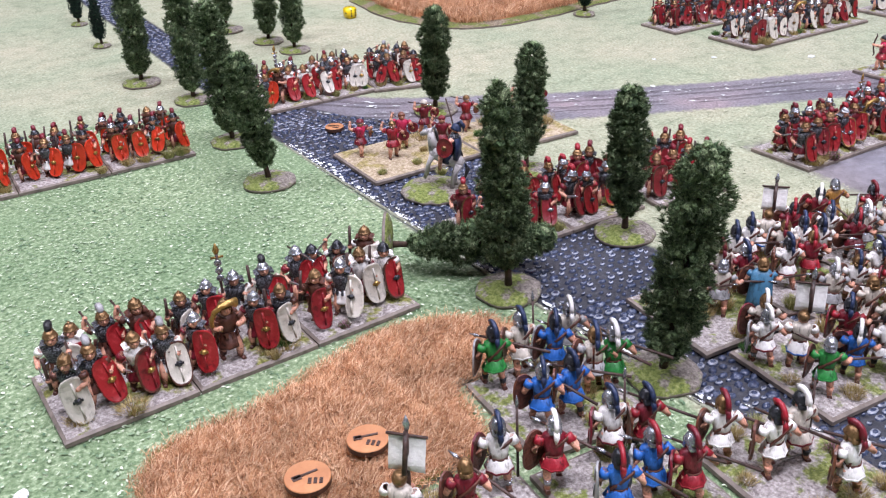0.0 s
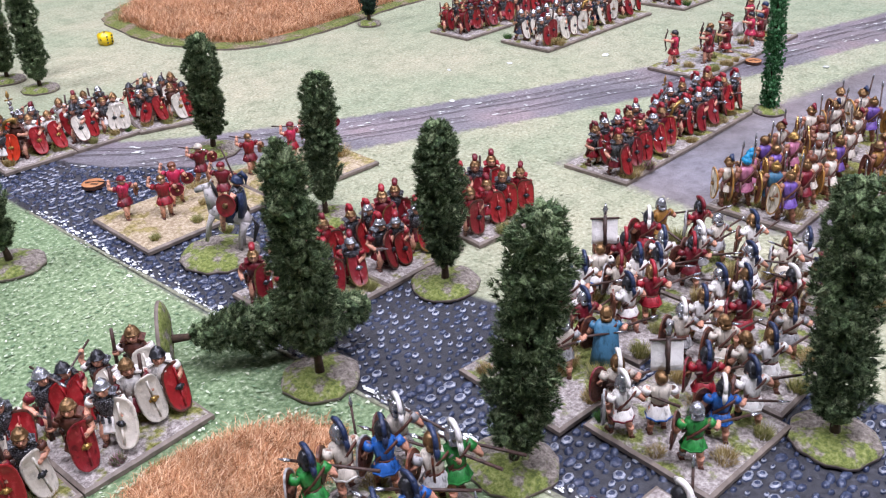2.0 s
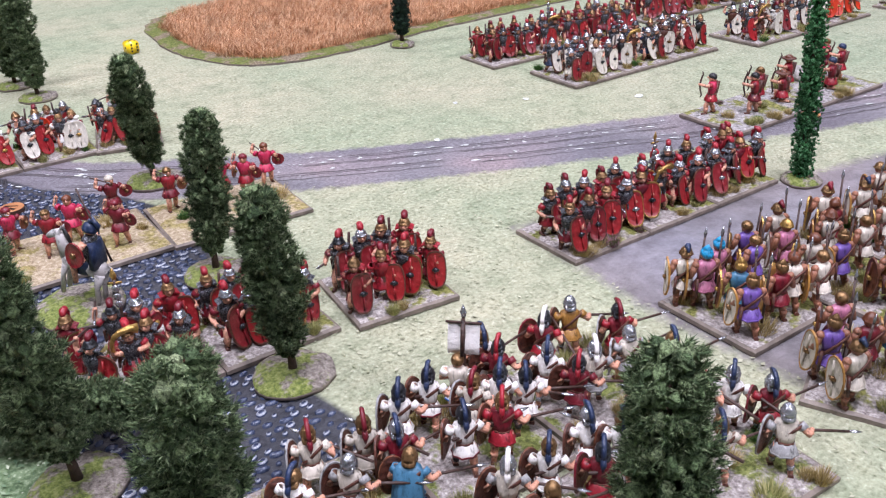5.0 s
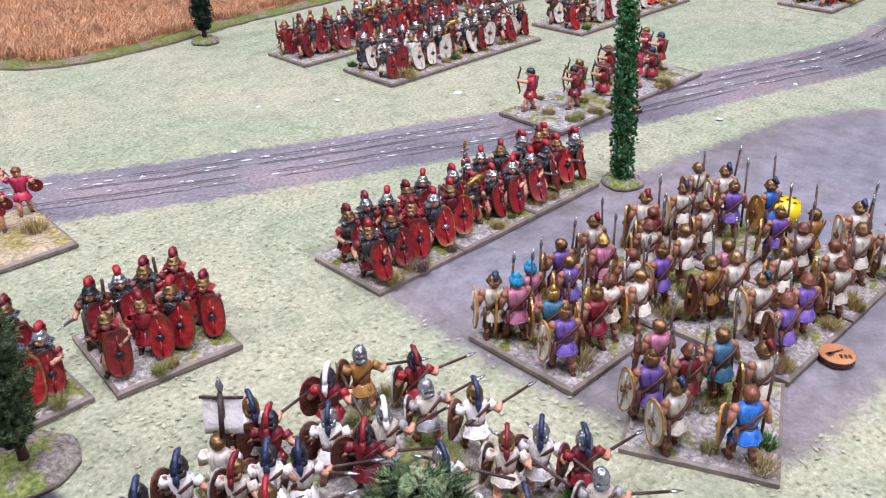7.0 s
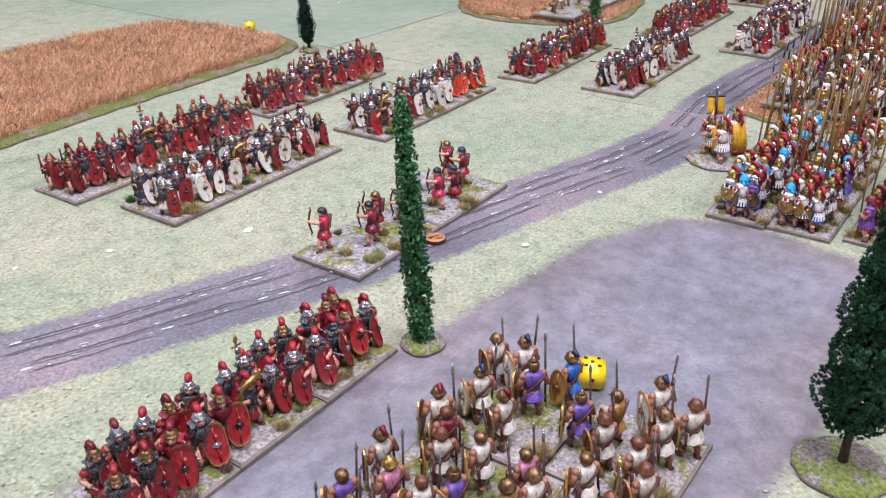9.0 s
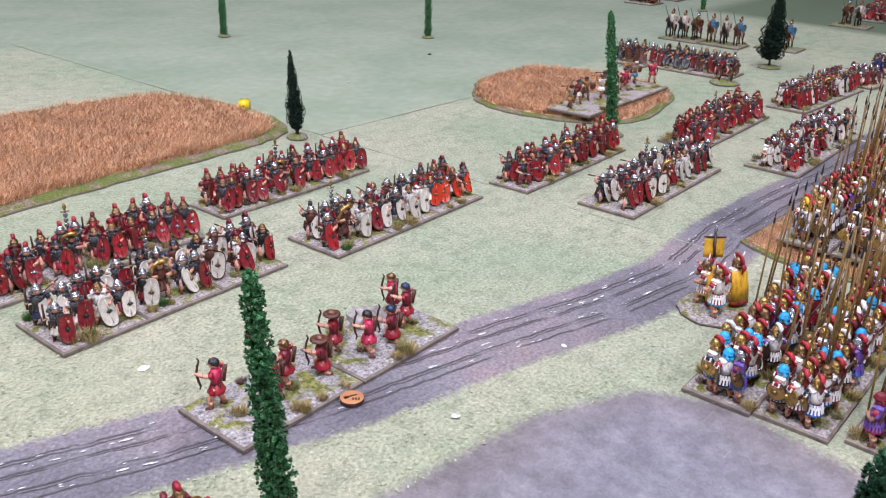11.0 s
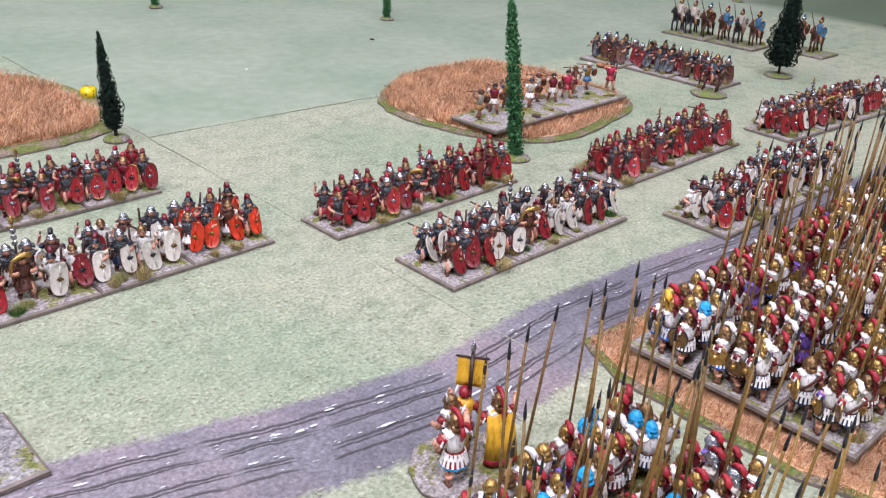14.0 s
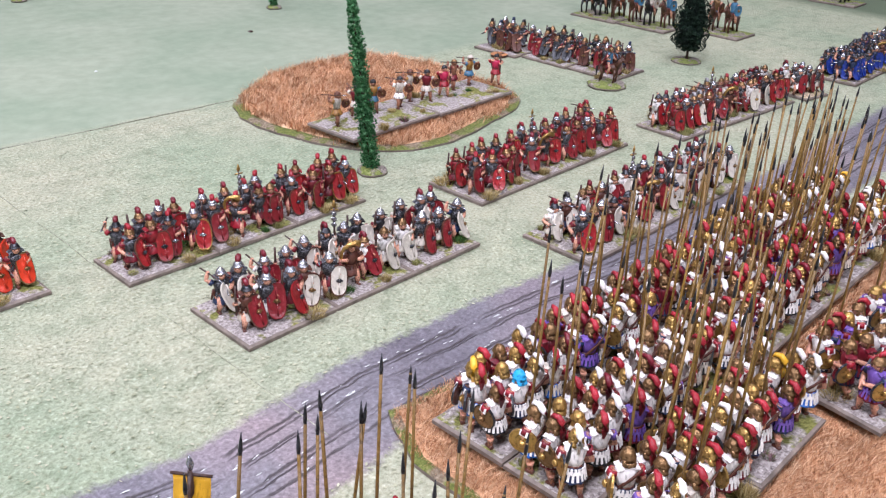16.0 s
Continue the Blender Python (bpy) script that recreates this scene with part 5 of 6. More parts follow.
def coloured(kind, key):
    """A few figurines of a kind in one tunic colour."""
    if (kind, key) not in _sets:
        t, a = COLS[key]
        sd = 500 + 20 * len(_sets)
        if kind in ("hoplite", "striker"):
            _sets[kind, key] = variants(6, sd, kind, [t], [a], [BRONZE, GUNMETAL, STEEL, GUNMETAL], [WHITE, CRIMSON, NAVY, RED, NAVY, WHITE], [BROWN, LEATHER, BROWN, GREY, CRIMSON], [BRONZE], [CRIMSON, t, WHITE] if key in "wc" else [t])
        else:
            _sets[kind, key] = variants(6, sd, kind, [t], [a], [BRONZE, BRONZE, GOLD, BROWN, BRONZE, BRONZE, SKY if key == "i" else BROWN, NAVY if key == "b" else BRONZE], [CRIMSON, NAVY], [BROWN, OCHRE, CREAM, BROWN], [BRONZE, GOLD], [t], TAN, WOOD, [OCHRE, GOLD, BROWN])
    return _sets[kind, key]


def crowd(name, label, group, kind, bases, spots, face, s, top=GRAVEL, z=0.0, tufts=5, turn=18):
    """Figures standing at given places, each glued to the base that it falls on. bases: x, y, w, d, rot."""
    lots = [[] for _ in bases]
    for key, x, y in spots:
        best = min(range(len(bases)), key=lambda i: max(abs((Matrix.Rotation(-math.radians(bases[i][4]), 2) @ Vector((x - bases[i][0], y - bases[i][1])))[k]) / (bases[i][2 + k] / 2) for k in (0, 1)))
        bx, by, w, d, rot = bases[best]
        q = Matrix.Rotation(-math.radians(rot), 2) @ Vector((x - bx, y - by))
        q.x, q.y = max(-w / 2 + 0.005, min(w / 2 - 0.005, q.x)), max(-d / 2 + 0.005, min(d / 2 - 0.005, q.y))
        me = BEARER_WHITE[0] if key == "*" else rng.choice(coloured(kind, key))
        lots[best].append((me, q.x, q.y, (-46 if key == "*" else face) - rot + (0 if key == "*" else rng.uniform(-turn, turn)), s * rng.uniform(0.97, 1.04)))
    for (bx, by, w, d, rot), figs in zip(bases, lots):
        stand(name, label, group, bx, by, w, d, rot, figs, top, z, tufts)


H_L = "grassy base of spearmen with brush crests and brown shields"
crowd("hoplite_stand", H_L, "crested spearmen block", "striker", [(0.357, 0.011, 0.058, 0.060, -4), (0.4165, 0.014, 0.058, 0.060, -1), (0.476, 0.014, 0.058, 0.060, 0), (0.364, -0.053, 0.059, 0.060, -4), (0.4235, -0.050, 0.058, 0.060, -1), (0.4835, -0.051, 0.060, 0.060, -2)], [
    ("w", 0.408, 0.031), ("*", 0.423, 0.032), ("d", 0.444, 0.029), ("r", 0.470, 0.034), ("y", 0.487, 0.036), ("w", 0.438, 0.008), ("d", 0.459, 0.001), ("k", 0.491, 0.004), ("w", 0.440, -0.022), ("k", 0.397, -0.028),
    ("r", 0.420, 0.000), ("w", 0.405, 0.003), ("w", 0.391, 0.028), ("t", 0.377, -0.003), ("w", 0.418, -0.028), ("c", 0.490, -0.034), ("r", 0.462, -0.049), ("k", 0.434, -0.062), ("w", 0.406, -0.066), ("c", 0.394, -0.058),
    ("r", 0.377, -0.052), ("c", 0.349, -0.028), ("w", 0.336, -0.036), ("*", 0.352, -0.046), ("b", 0.364, -0.066), ("w", 0.380, -0.071), ("g", 0.344, -0.066), ("w", 0.430, 0.014), ("w", 0.456, 0.016), ("k", 0.470, 0.003),
    ("c", 0.355, 0.028), ("w", 0.340, 0.012), ("k", 0.358, 0.006), ("c", 0.373, 0.020), ("c", 0.474, -0.056), ("w", 0.500, -0.040), ("k", 0.497, -0.067), ("r", 0.510, -0.052), ("w", 0.452, -0.034), ("r", 0.430, -0.042), ("c", 0.405, -0.045), ("d", 0.385, 0.010), ("w", 0.444, 0.043), ("w", 0.470, -0.020), ("r", 0.500, 0.020), ("w", 0.503, -0.015), ("c", 0.420, 0.018)], FOE - 36, 0.84, TURFY, tufts=9)
crowd("hoplite_stand", H_L, "near crested spearmen block", "hoplite", [(0.247, -0.003, 0.060, 0.060, -4), (0.235, -0.067, 0.060, 0.060, -4), (0.296, -0.090, 0.056, 0.060, -4), (0.173, -0.050, 0.060, 0.060, -4)], [
    ("g", 0.229, 0.020), ("c", 0.245, 0.021), ("b", 0.257, 0.012), ("k", 0.270, 0.018), ("k", 0.264, -0.007), ("g", 0.272, -0.011), ("b", 0.230, -0.013), ("b", 0.244, -0.016), ("r", 0.208, -0.044), ("w", 0.193, -0.034),
    ("d", 0.172, -0.043), ("w", 0.240, -0.045), ("r", 0.254, -0.050), ("w", 0.272, -0.070), ("b", 0.237, -0.071), ("r", 0.248, -0.080), ("b", 0.220, -0.071), ("w", 0.286, -0.086), ("c", 0.300, -0.087), ("*", 0.146, -0.035), ("d", 0.156, -0.060), ("w", 0.300, -0.110)], FOE - 18, 0.90, TURFY, tufts=7)
S_L = "gravelled base of bronze-helmeted spearmen in cream and purple tunics"
crowd("spearman_stand", S_L, "spearmen block", "spearman", [(0.5825, 0.0145, 0.0595, 0.057, 0), (0.6435, 0.0145, 0.0595, 0.057, 0), (0.7045, 0.0145, 0.0595, 0.057, 0), (0.6490, -0.0435, 0.060, 0.057, 0), (0.7100, -0.0435, 0.059, 0.057, 0), (0.578, -0.0585, 0.060, 0.056, 25)], [
    ("c", 0.559, 0.034), ("i", 0.564, 0.026), ("i", 0.578, 0.030), ("t", 0.568, 0.010), ("p", 0.560, -0.003), ("d", 0.581, -0.003), ("c", 0.592, -0.001), ("p", 0.595, 0.022), ("c", 0.632, 0.036), ("c", 0.614, 0.006),
    ("c", 0.674, 0.032), ("p", 0.629, -0.003), ("c", 0.654, 0.000), ("c", 0.684, 0.007), ("p", 0.711, 0.008), ("i", 0.620, 0.022), ("y", 0.634, -0.024), ("c", 0.645, -0.030), ("i", 0.656, -0.020), ("c", 0.637, -0.047),
    ("c", 0.667, -0.042), ("p", 0.651, -0.060), ("c", 0.694, -0.037), ("p", 0.703, -0.021), ("c", 0.687, -0.055), ("c", 0.676, -0.064), ("c", 0.710, -0.058), ("y", 0.713, -0.034), ("p", 0.629, -0.062), ("i", 0.579, -0.034),
    ("p", 0.557, -0.045), ("c", 0.550, -0.060), ("d", 0.573, -0.051), ("t", 0.589, -0.056), ("b", 0.563, -0.081), ("c", 0.590, -0.072), ("c", 0.647, 0.016), ("d", 0.660, 0.022), ("c", 0.694, 0.026), ("c", 0.725, 0.020), ("b", 0.728, -0.004), ("c", 0.731, -0.048), ("c", 0.724, -0.066), ("k", 0.722, 0.034), ("p", 0.604, 0.034), ("c", 0.606, -0.008)], FOE - 22, FS, tufts=10)
P_L = "gravelled base of pikemen in white armour with upright pikes"
unit(P_L, "near pike block", 1.0445, 1.168, -0.023, 0.019, 2, PIKES_A + GUARDS_A + GUARDS_A, 5, 3, -0.5, "pikeman_stand", FOE - 20, FS)
unit("gravelled base of armoured guards with bronze shields", "near pike block", 0.982, 1.044, -0.023, 0.019, 1, GUARDS_A, 4, 3, -0.5, "pikeman_stand", FOE - 20, FS)
unit(P_L, "near pike block", 0.985, 1.168, -0.066, -0.0235, 3, PIKES_A + GUARDS_A, 5, 3, -0.5, "pikeman_stand", FOE - 20, FS)
unit("gravelled base of pikemen in purple, red and ochre", "purple pike block", 0.992, 1.125, -0.128, -0.072, 2, PIKES_PURPLE, 5, 3, -3, "pikeman_stand", FOE - 20, FS)
for py0, py1 in ((0.012, 0.055), (-0.032, 0.0115), (-0.076, -0.0325)):
    for k in (0, 1):
        w = 0.0685
        stand("pikeman_stand", P_L, "far pike block", 1.229 + w * (k + 0.5), (py0 + py1) / 2, w - 0.0006, py1 - py0, 0, ranks((PIKES + PIKES_G[:5] + GUARDS) if k or py1 < 0.05 else GUARDS + GUARDS_A + PIKES[:3], w, py1 - py0, 5, 3, FOE - 20, FS), GRAVEL, 0.009, 4)
for k in range(4):
    for py0, py1 in ((0.012, 0.055), (-0.032, 0.0115)):
        w = 0.066
        stand("pikeman_stand", P_L, "far pike block", 1.373 + w * (k + 0.5), (py0 + py1) / 2, w - 0.0006, py1 - py0, 0, ranks(PIKES + PIKES_G + GUARDS, w, py1 - py0, 5, 3, FOE - 20, FS), GRAVEL, 0.009 if k < 3 else 0.0, 3)
for k in range(2):
    stand("pikeman_stand", "gravelled base of pikemen with large bronze shields", "bronze shield block", 1.408 + 0.062 * k, -0.075 - 0.006 * k, 0.060, 0.056, -8, ranks(GUARDS + PIKES[:3], 0.06, 0.056, 4, 3, FOE + 50, FS), GRAVEL, 0.009, 4)
stand("officer_stand", "grassy round base of officers in yellow cloaks with banner", "", 1.094, 0.046, 0.054, 0.054, 0, [(OFFICER[0], -0.013, -0.004, -10, 1.06), (OFFICER[1], 0.013, -0.006, -25, 1.06), (OFFICER[2], -0.002, 0.010, 10, 1.0), (BEARER_YELLOW[0], 0.009, 0.013, -52, 0.95)], GRAVEL, disc=True, tufts=3)
stand("general_stand", "grassy round base with general on rearing pale grey horse", "", 0.323, 0.222, 0.046, 0.046, 0, [(GENERAL, 0.002, -0.001, 42, 1.05)], TURF, disc=True, tufts=1)

# ---------------------------------------------------------------- trees


def crown_mesh(seed, profile, mat, clump, n, sprigs=900, needles=18, leaf=0.0023, wide=0.105, lo=0.66):
    """Foliage round an upright axis: small inner clumps, and over them sprigs of stiff needles with gaps between. profile: rows of z, r."""
    k = np.random.RandomState(seed)
    zs, rs = np.array(profile).T
    t = (1 + 5 ** 0.5) / 2
    ico = np.array([(-1, t, 0), (1, t, 0), (-1, -t, 0), (1, -t, 0), (0, -1, t), (0, 1, t), (0, -1, -t), (0, 1, -t), (t, 0, -1), (t, 0, 1), (-t, 0, -1), (-t, 0, 1)], float) / 1.9
    icof = np.array([(0, 11, 5), (0, 5, 1), (0, 1, 7), (0, 7, 10), (0, 10, 11), (1, 5, 9), (5, 11, 4), (11, 10, 2), (10, 7, 6), (7, 1, 8), (3, 9, 4), (3, 4, 2), (3, 2, 6), (3, 6, 8), (3, 8, 9), (4, 9, 5), (2, 4, 11), (6, 2, 10), (8, 6, 7), (9, 8, 1)])
    zz = np.linspace(zs[0], zs[-1], 200)
    w = np.interp(zz, zs, rs) + 0.002
    cum = np.cumsum(w) / w.sum()

    def skin(m):
        """m places on the crown's lumpy outline: angle, height, radius."""
        z = np.interp(k.rand(m), cum, zz)
        a = k.rand(m) * 6.283
        lump = 1 + 0.11 * np.sin(z * 300 + 2 * np.sin(a + seed)) + 0.10 * np.sin(2 * a + z * 130 + seed)
        return a, z, np.interp(z, zs, rs) * lump

    a, z, r = skin(n)
    r = r * k.uniform(0.30, 0.74, n)
    size = clump * k.uniform(0.7, 1.3, n)
    C = np.column_stack([r * np.cos(a), r * np.sin(a), z])
    V = (C[:, None, :] + ico[None] * (1 + 0.3 * k.randn(n, 12, 1)) * size[:, None, None]).reshape(-1, 3)
    tri = (icof[None] + 12 * np.arange(n)[:, None, None]).reshape(-1, 3)
    # sprigs: needles fanning out and up from a point near the outline
    a, z, r = skin(sprigs)
    r = r * k.uniform(lo, 0.98, sprigs)
    root = np.column_stack([r * np.cos(a), r * np.sin(a), z])
    axis = np.column_stack([np.cos(a), np.sin(a), k.uniform(0.2, 1.1, sprigs)])
    axis /= np.linalg.norm(axis, axis=1)[:, None]
    m = sprigs * needles
    root, axis = np.repeat(root, needles, 0), np.repeat(axis, needles, 0)
    d = axis * 0.95 + k.randn(m, 3) * 0.40
    d /= np.linalg.norm(d, axis=1)[:, None]
    side = np.cross(d, k.randn(m, 3))
    side /= np.linalg.norm(side, axis=1)[:, None]
    L = leaf * k.uniform(0.6, 1.35, (m, 1)) * np.repeat(k.uniform(0.8, 1.35, (sprigs, 1)), needles, 0)
    foot = root + k.randn(m, 3) * leaf * 0.16
    LV = np.stack([foot - side * L * wide, foot + side * L * wide, foot + d * L], 1).reshape(-1, 3)
    LF = np.arange(len(LV)).reshape(-1, 3) + len(V)
    me = bpy.data.meshes.new("crown")
    me.from_pydata(np.concatenate([V, LV]).tolist(), [], np.concatenate([tri, LF]).tolist())
    me.materials.append(mat)
    return me


def trunk_mesh(h, r):
    bm = bmesh.new()
    tube(bm, [(0, 0, 0), (0.0006, 0, h * 0.15), (-0.0004, 0.0005, h * 0.5), (0, 0, h * 0.9)], [r * 1.5, r, r * 0.8, r * 0.3], 0, 8)
    for a in range(5):
        z = h * (0.3 + 0.12 * a)
        d = 0.006
        tube(bm, [(0, 0, z), (d * math.cos(a * 2.4), d * math.sin(a * 2.4), z + 0.006)], [r * 0.5, r * 0.2], 0, 5)
    me = bpy.data.meshes.new("trunk")
    bm.to_mesh(me); bm.free()
    me.materials.append(BARK)
    return me


def make_tree(label, h, rmax, shape, mat, disc_r, seed, clump=0.0021, n=620, **kw):
    col = {
        "column": [(0.15, 0.35), (0.22, 0.72), (0.36, 0.95), (0.55, 1.0), (0.75, 0.95), (0.88, 0.82), (0.96, 0.55), (1.0, 0.12)],
        "spindle": [(0.14, 0.3), (0.20, 0.75), (0.30, 1.0), (0.45, 0.95), (0.62, 0.80), (0.80, 0.74), (0.92, 0.55), (1.0, 0.10)],
        "cone": [(0.12, 0.6), (0.2, 0.95), (0.3, 1.0), (0.45, 0.88), (0.65, 0.6), (0.82, 0.34), (0.97, 0.08), (1.0, 0.02)],
        "fir": [(0.16, 0.6), (0.23, 1.0), (0.4, 0.92), (0.6, 0.74), (0.8, 0.46), (0.95, 0.24), (1.0, 0.1)],
        "pole": [(0.03, 0.8), (0.10, 1.0), (0.35, 0.96), (0.65, 0.82), (0.88, 0.62), (0.97, 0.40), (1.0, 0.1)],
        "post": [(0.10, 0.40), (0.15, 0.80), (0.30, 0.98), (0.60, 1.0), (0.85, 0.92), (0.95, 0.75), (1.0, 0.30)],
    }[shape]
    st = thing("tree", label, "tree", "model trees")
    part("tree_disc", disc_mesh(disc_r, TURF, seed), None, st, "round green flocked base")
    part("trunk", trunk_mesh(h, 0.0016), None, st)
    part("crown", crown_mesh(seed, [(z * h, r * rmax) for z, r in col], mat, clump, n, **kw), None, st)
    return st


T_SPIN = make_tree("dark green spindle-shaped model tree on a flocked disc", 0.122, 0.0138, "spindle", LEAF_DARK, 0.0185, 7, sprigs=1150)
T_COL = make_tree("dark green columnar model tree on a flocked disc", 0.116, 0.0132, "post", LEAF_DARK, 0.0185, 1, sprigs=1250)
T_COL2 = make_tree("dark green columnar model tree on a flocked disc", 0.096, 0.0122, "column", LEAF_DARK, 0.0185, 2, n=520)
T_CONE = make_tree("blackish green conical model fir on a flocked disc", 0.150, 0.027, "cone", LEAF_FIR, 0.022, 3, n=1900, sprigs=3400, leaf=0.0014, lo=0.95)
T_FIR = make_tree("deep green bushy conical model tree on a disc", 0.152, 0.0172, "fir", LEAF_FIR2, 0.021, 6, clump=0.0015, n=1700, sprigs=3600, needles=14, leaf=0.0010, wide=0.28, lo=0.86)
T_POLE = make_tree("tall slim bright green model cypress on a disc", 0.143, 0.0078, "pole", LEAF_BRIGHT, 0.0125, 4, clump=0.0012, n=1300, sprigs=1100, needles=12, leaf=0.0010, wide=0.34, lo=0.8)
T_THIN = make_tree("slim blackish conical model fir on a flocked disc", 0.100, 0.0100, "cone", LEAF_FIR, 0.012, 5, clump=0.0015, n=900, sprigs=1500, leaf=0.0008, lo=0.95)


def plant(src, x, y, s=1.0, rot=0.0, lean=(0.0, 0.0), first=[set()]):
    """Stands a tree on the table; lean: how far trunk and crown slant in x and y for each unit of height."""
    if src in first[0]:
        ob = copy_thing(src, pose(x, y, 0))
    else:
        first[0].add(src)
        ob = src
    ob.matrix_basis = pose(x, y, 0) @ Matrix.Scale(s, 4)
    slant = Vector((0, 0, 1)).rotation_difference(Vector((*lean, 1))).to_matrix().to_4x4() @ Matrix.Rotation(math.radians(rot), 4, "Z")
    for c in ob.children:
        if not c.name.startswith("tree_disc"):
            c.matrix_basis = slant
    return ob


for src, x, y, s, rot, lean in [
    (T_SPIN, 0.2862, 0.0875, 1.0, 0, (-0.105, -0.060)), (T_COL, 0.300, -0.014, 1.0, 80, (0.02, -0.085)), (T_COL, 0.397, -0.100, 0.96, 200, (0.03, 0.10)), (T_COL2, 0.3830, 0.1015, 1.0, 0, (-0.082, -0.050)), (T_COL2, 0.392, 0.211, 0.95, 120, (0.07, 0.05)), (T_COL2, 0.4095, 0.3605, 1.0, 60, (-0.125, -0.24)),
    (T_COL2, 0.2365, 0.303, 1.0, 33, (-0.13, -0.02)), (T_COL, 0.244, 0.394, 0.95, 150, (-0.06, 0)), (T_COL, 0.252, 0.514, 0.95, 250, (0, 0)), (T_COL, 0.228, 0.595, 0.97, 20, (0, 0)), (T_COL, 0.384, 0.662, 0.9, 300, (0, 0)), (T_COL, 0.392, 0.610, 0.9, 99, (0, 0)), (T_COL2, 0.364, 0.738, 1.0, 10, (0, 0)),
    (T_POLE, 0.735, 0.090, 1.0, 0, (-0.035, 0.042)), (T_POLE, 1.431, 0.320, 0.99, 40, (-0.063, 0.093)), (T_POLE, 1.483, 1.105, 0.85, 40, (0, 0)), (T_POLE, 1.734, 0.860, 0.85, 70, (0, 0)), (T_POLE, 2.423, 0.659, 0.8, 140, (0, 0)), (T_POLE, 2.356, 0.954, 0.8, 140, (0, 0)),
    (T_FIR, 0.758, -0.124, 1.0, 0, (0, 0)), (T_CONE, 1.946, 0.331, 0.80, 50, (0, 0)),
    (T_THIN, 1.170, 0.569, 0.97, 0, (-0.052, 0.010)), (T_THIN, 0.726, 0.541, 1.05, 90, (0, 0)), (T_THIN, 0.230, 0.759, 0.8, 0, (0, 0)), (T_THIN, 0.232, 0.879, 0.8, 50, (0, 0)),
]:
    plant(src, x, y, s, rot, lean)
# one tree lies toppled beside the road, its disc on edge
fallen = copy_thing(T_COL2, Matrix.Translation((0.243, 0.147, 0.0165)) @ Matrix.Rotation(math.radians(-33), 4, "Z") @ Matrix.Rotation(math.radians(92), 4, "Y"))
tagged(fallen, "toppled dark green model tree lying with disc on edge", "tree")

# ---------------------------------------------------------------- wheat fields
FIELD_A = [(0.072, 0.025), (0.076, 0.048), (0.088, 0.062), (0.108, 0.067), (0.128, 0.0655), (0.1475, 0.071), (0.174, 0.079), (0.204, 0.090), (0.224, 0.087), (0.2425, 0.079), (0.258, 0.069), (0.268, 0.052), (0.258, 0.036), (0.214, 0.032), (0.205, -0.012), (0.140, -0.016), (0.10, -0.05), (0.07, -0.02)]
FIELD_B = [(0.575, 0.84), (0.550, 0.69), (0.578, 0.588), (0.655, 0.571), (0.786, 0.592), (0.90, 0.597), (1.05, 0.596), (1.165, 0.600), (1.19, 0.66), (1.185, 0.76), (1.16, 0.83), (1.03, 0.85), (0.80, 0.86)]
FIELD_C = [(1.450, 0.530), (1.432, 0.485), (1.445, 0.400), (1.47, 0.352), (1.515, 0.332), (1.580, 0.342), (1.655, 0.358), (1.684, 0.40), (1.690, 0.52), (1.655, 0.59), (1.54, 0.592)]
FIELD_D = [(1.228, 0.078), (1.215, 0.045), (1.212, 0.0), (1.212, -0.06), (1.222, -0.100), (1.275, -0.114), (1.32, -0.126), (1.42, -0.16), (1.56, -0.19), (1.60, -0.10), (1.58, 0.06), (1.40, 0.066), (1.30, 0.072)]


def outline_noise(poly, amp, step, seed):
    """Resamples a closed outline in small wandering steps."""
    k = random.Random(seed)
    out = []
    n = len(poly)
    for i in range(n):
        a, b = Vector(poly[i]), Vector(poly[(i + 1) % n])
        c = max(1, int((b - a).length / step))
        for j in range(c):
            out.append(a.lerp(b, j / c) + Vector((k.uniform(-amp, amp), k.uniform(-amp, amp))))
    return out


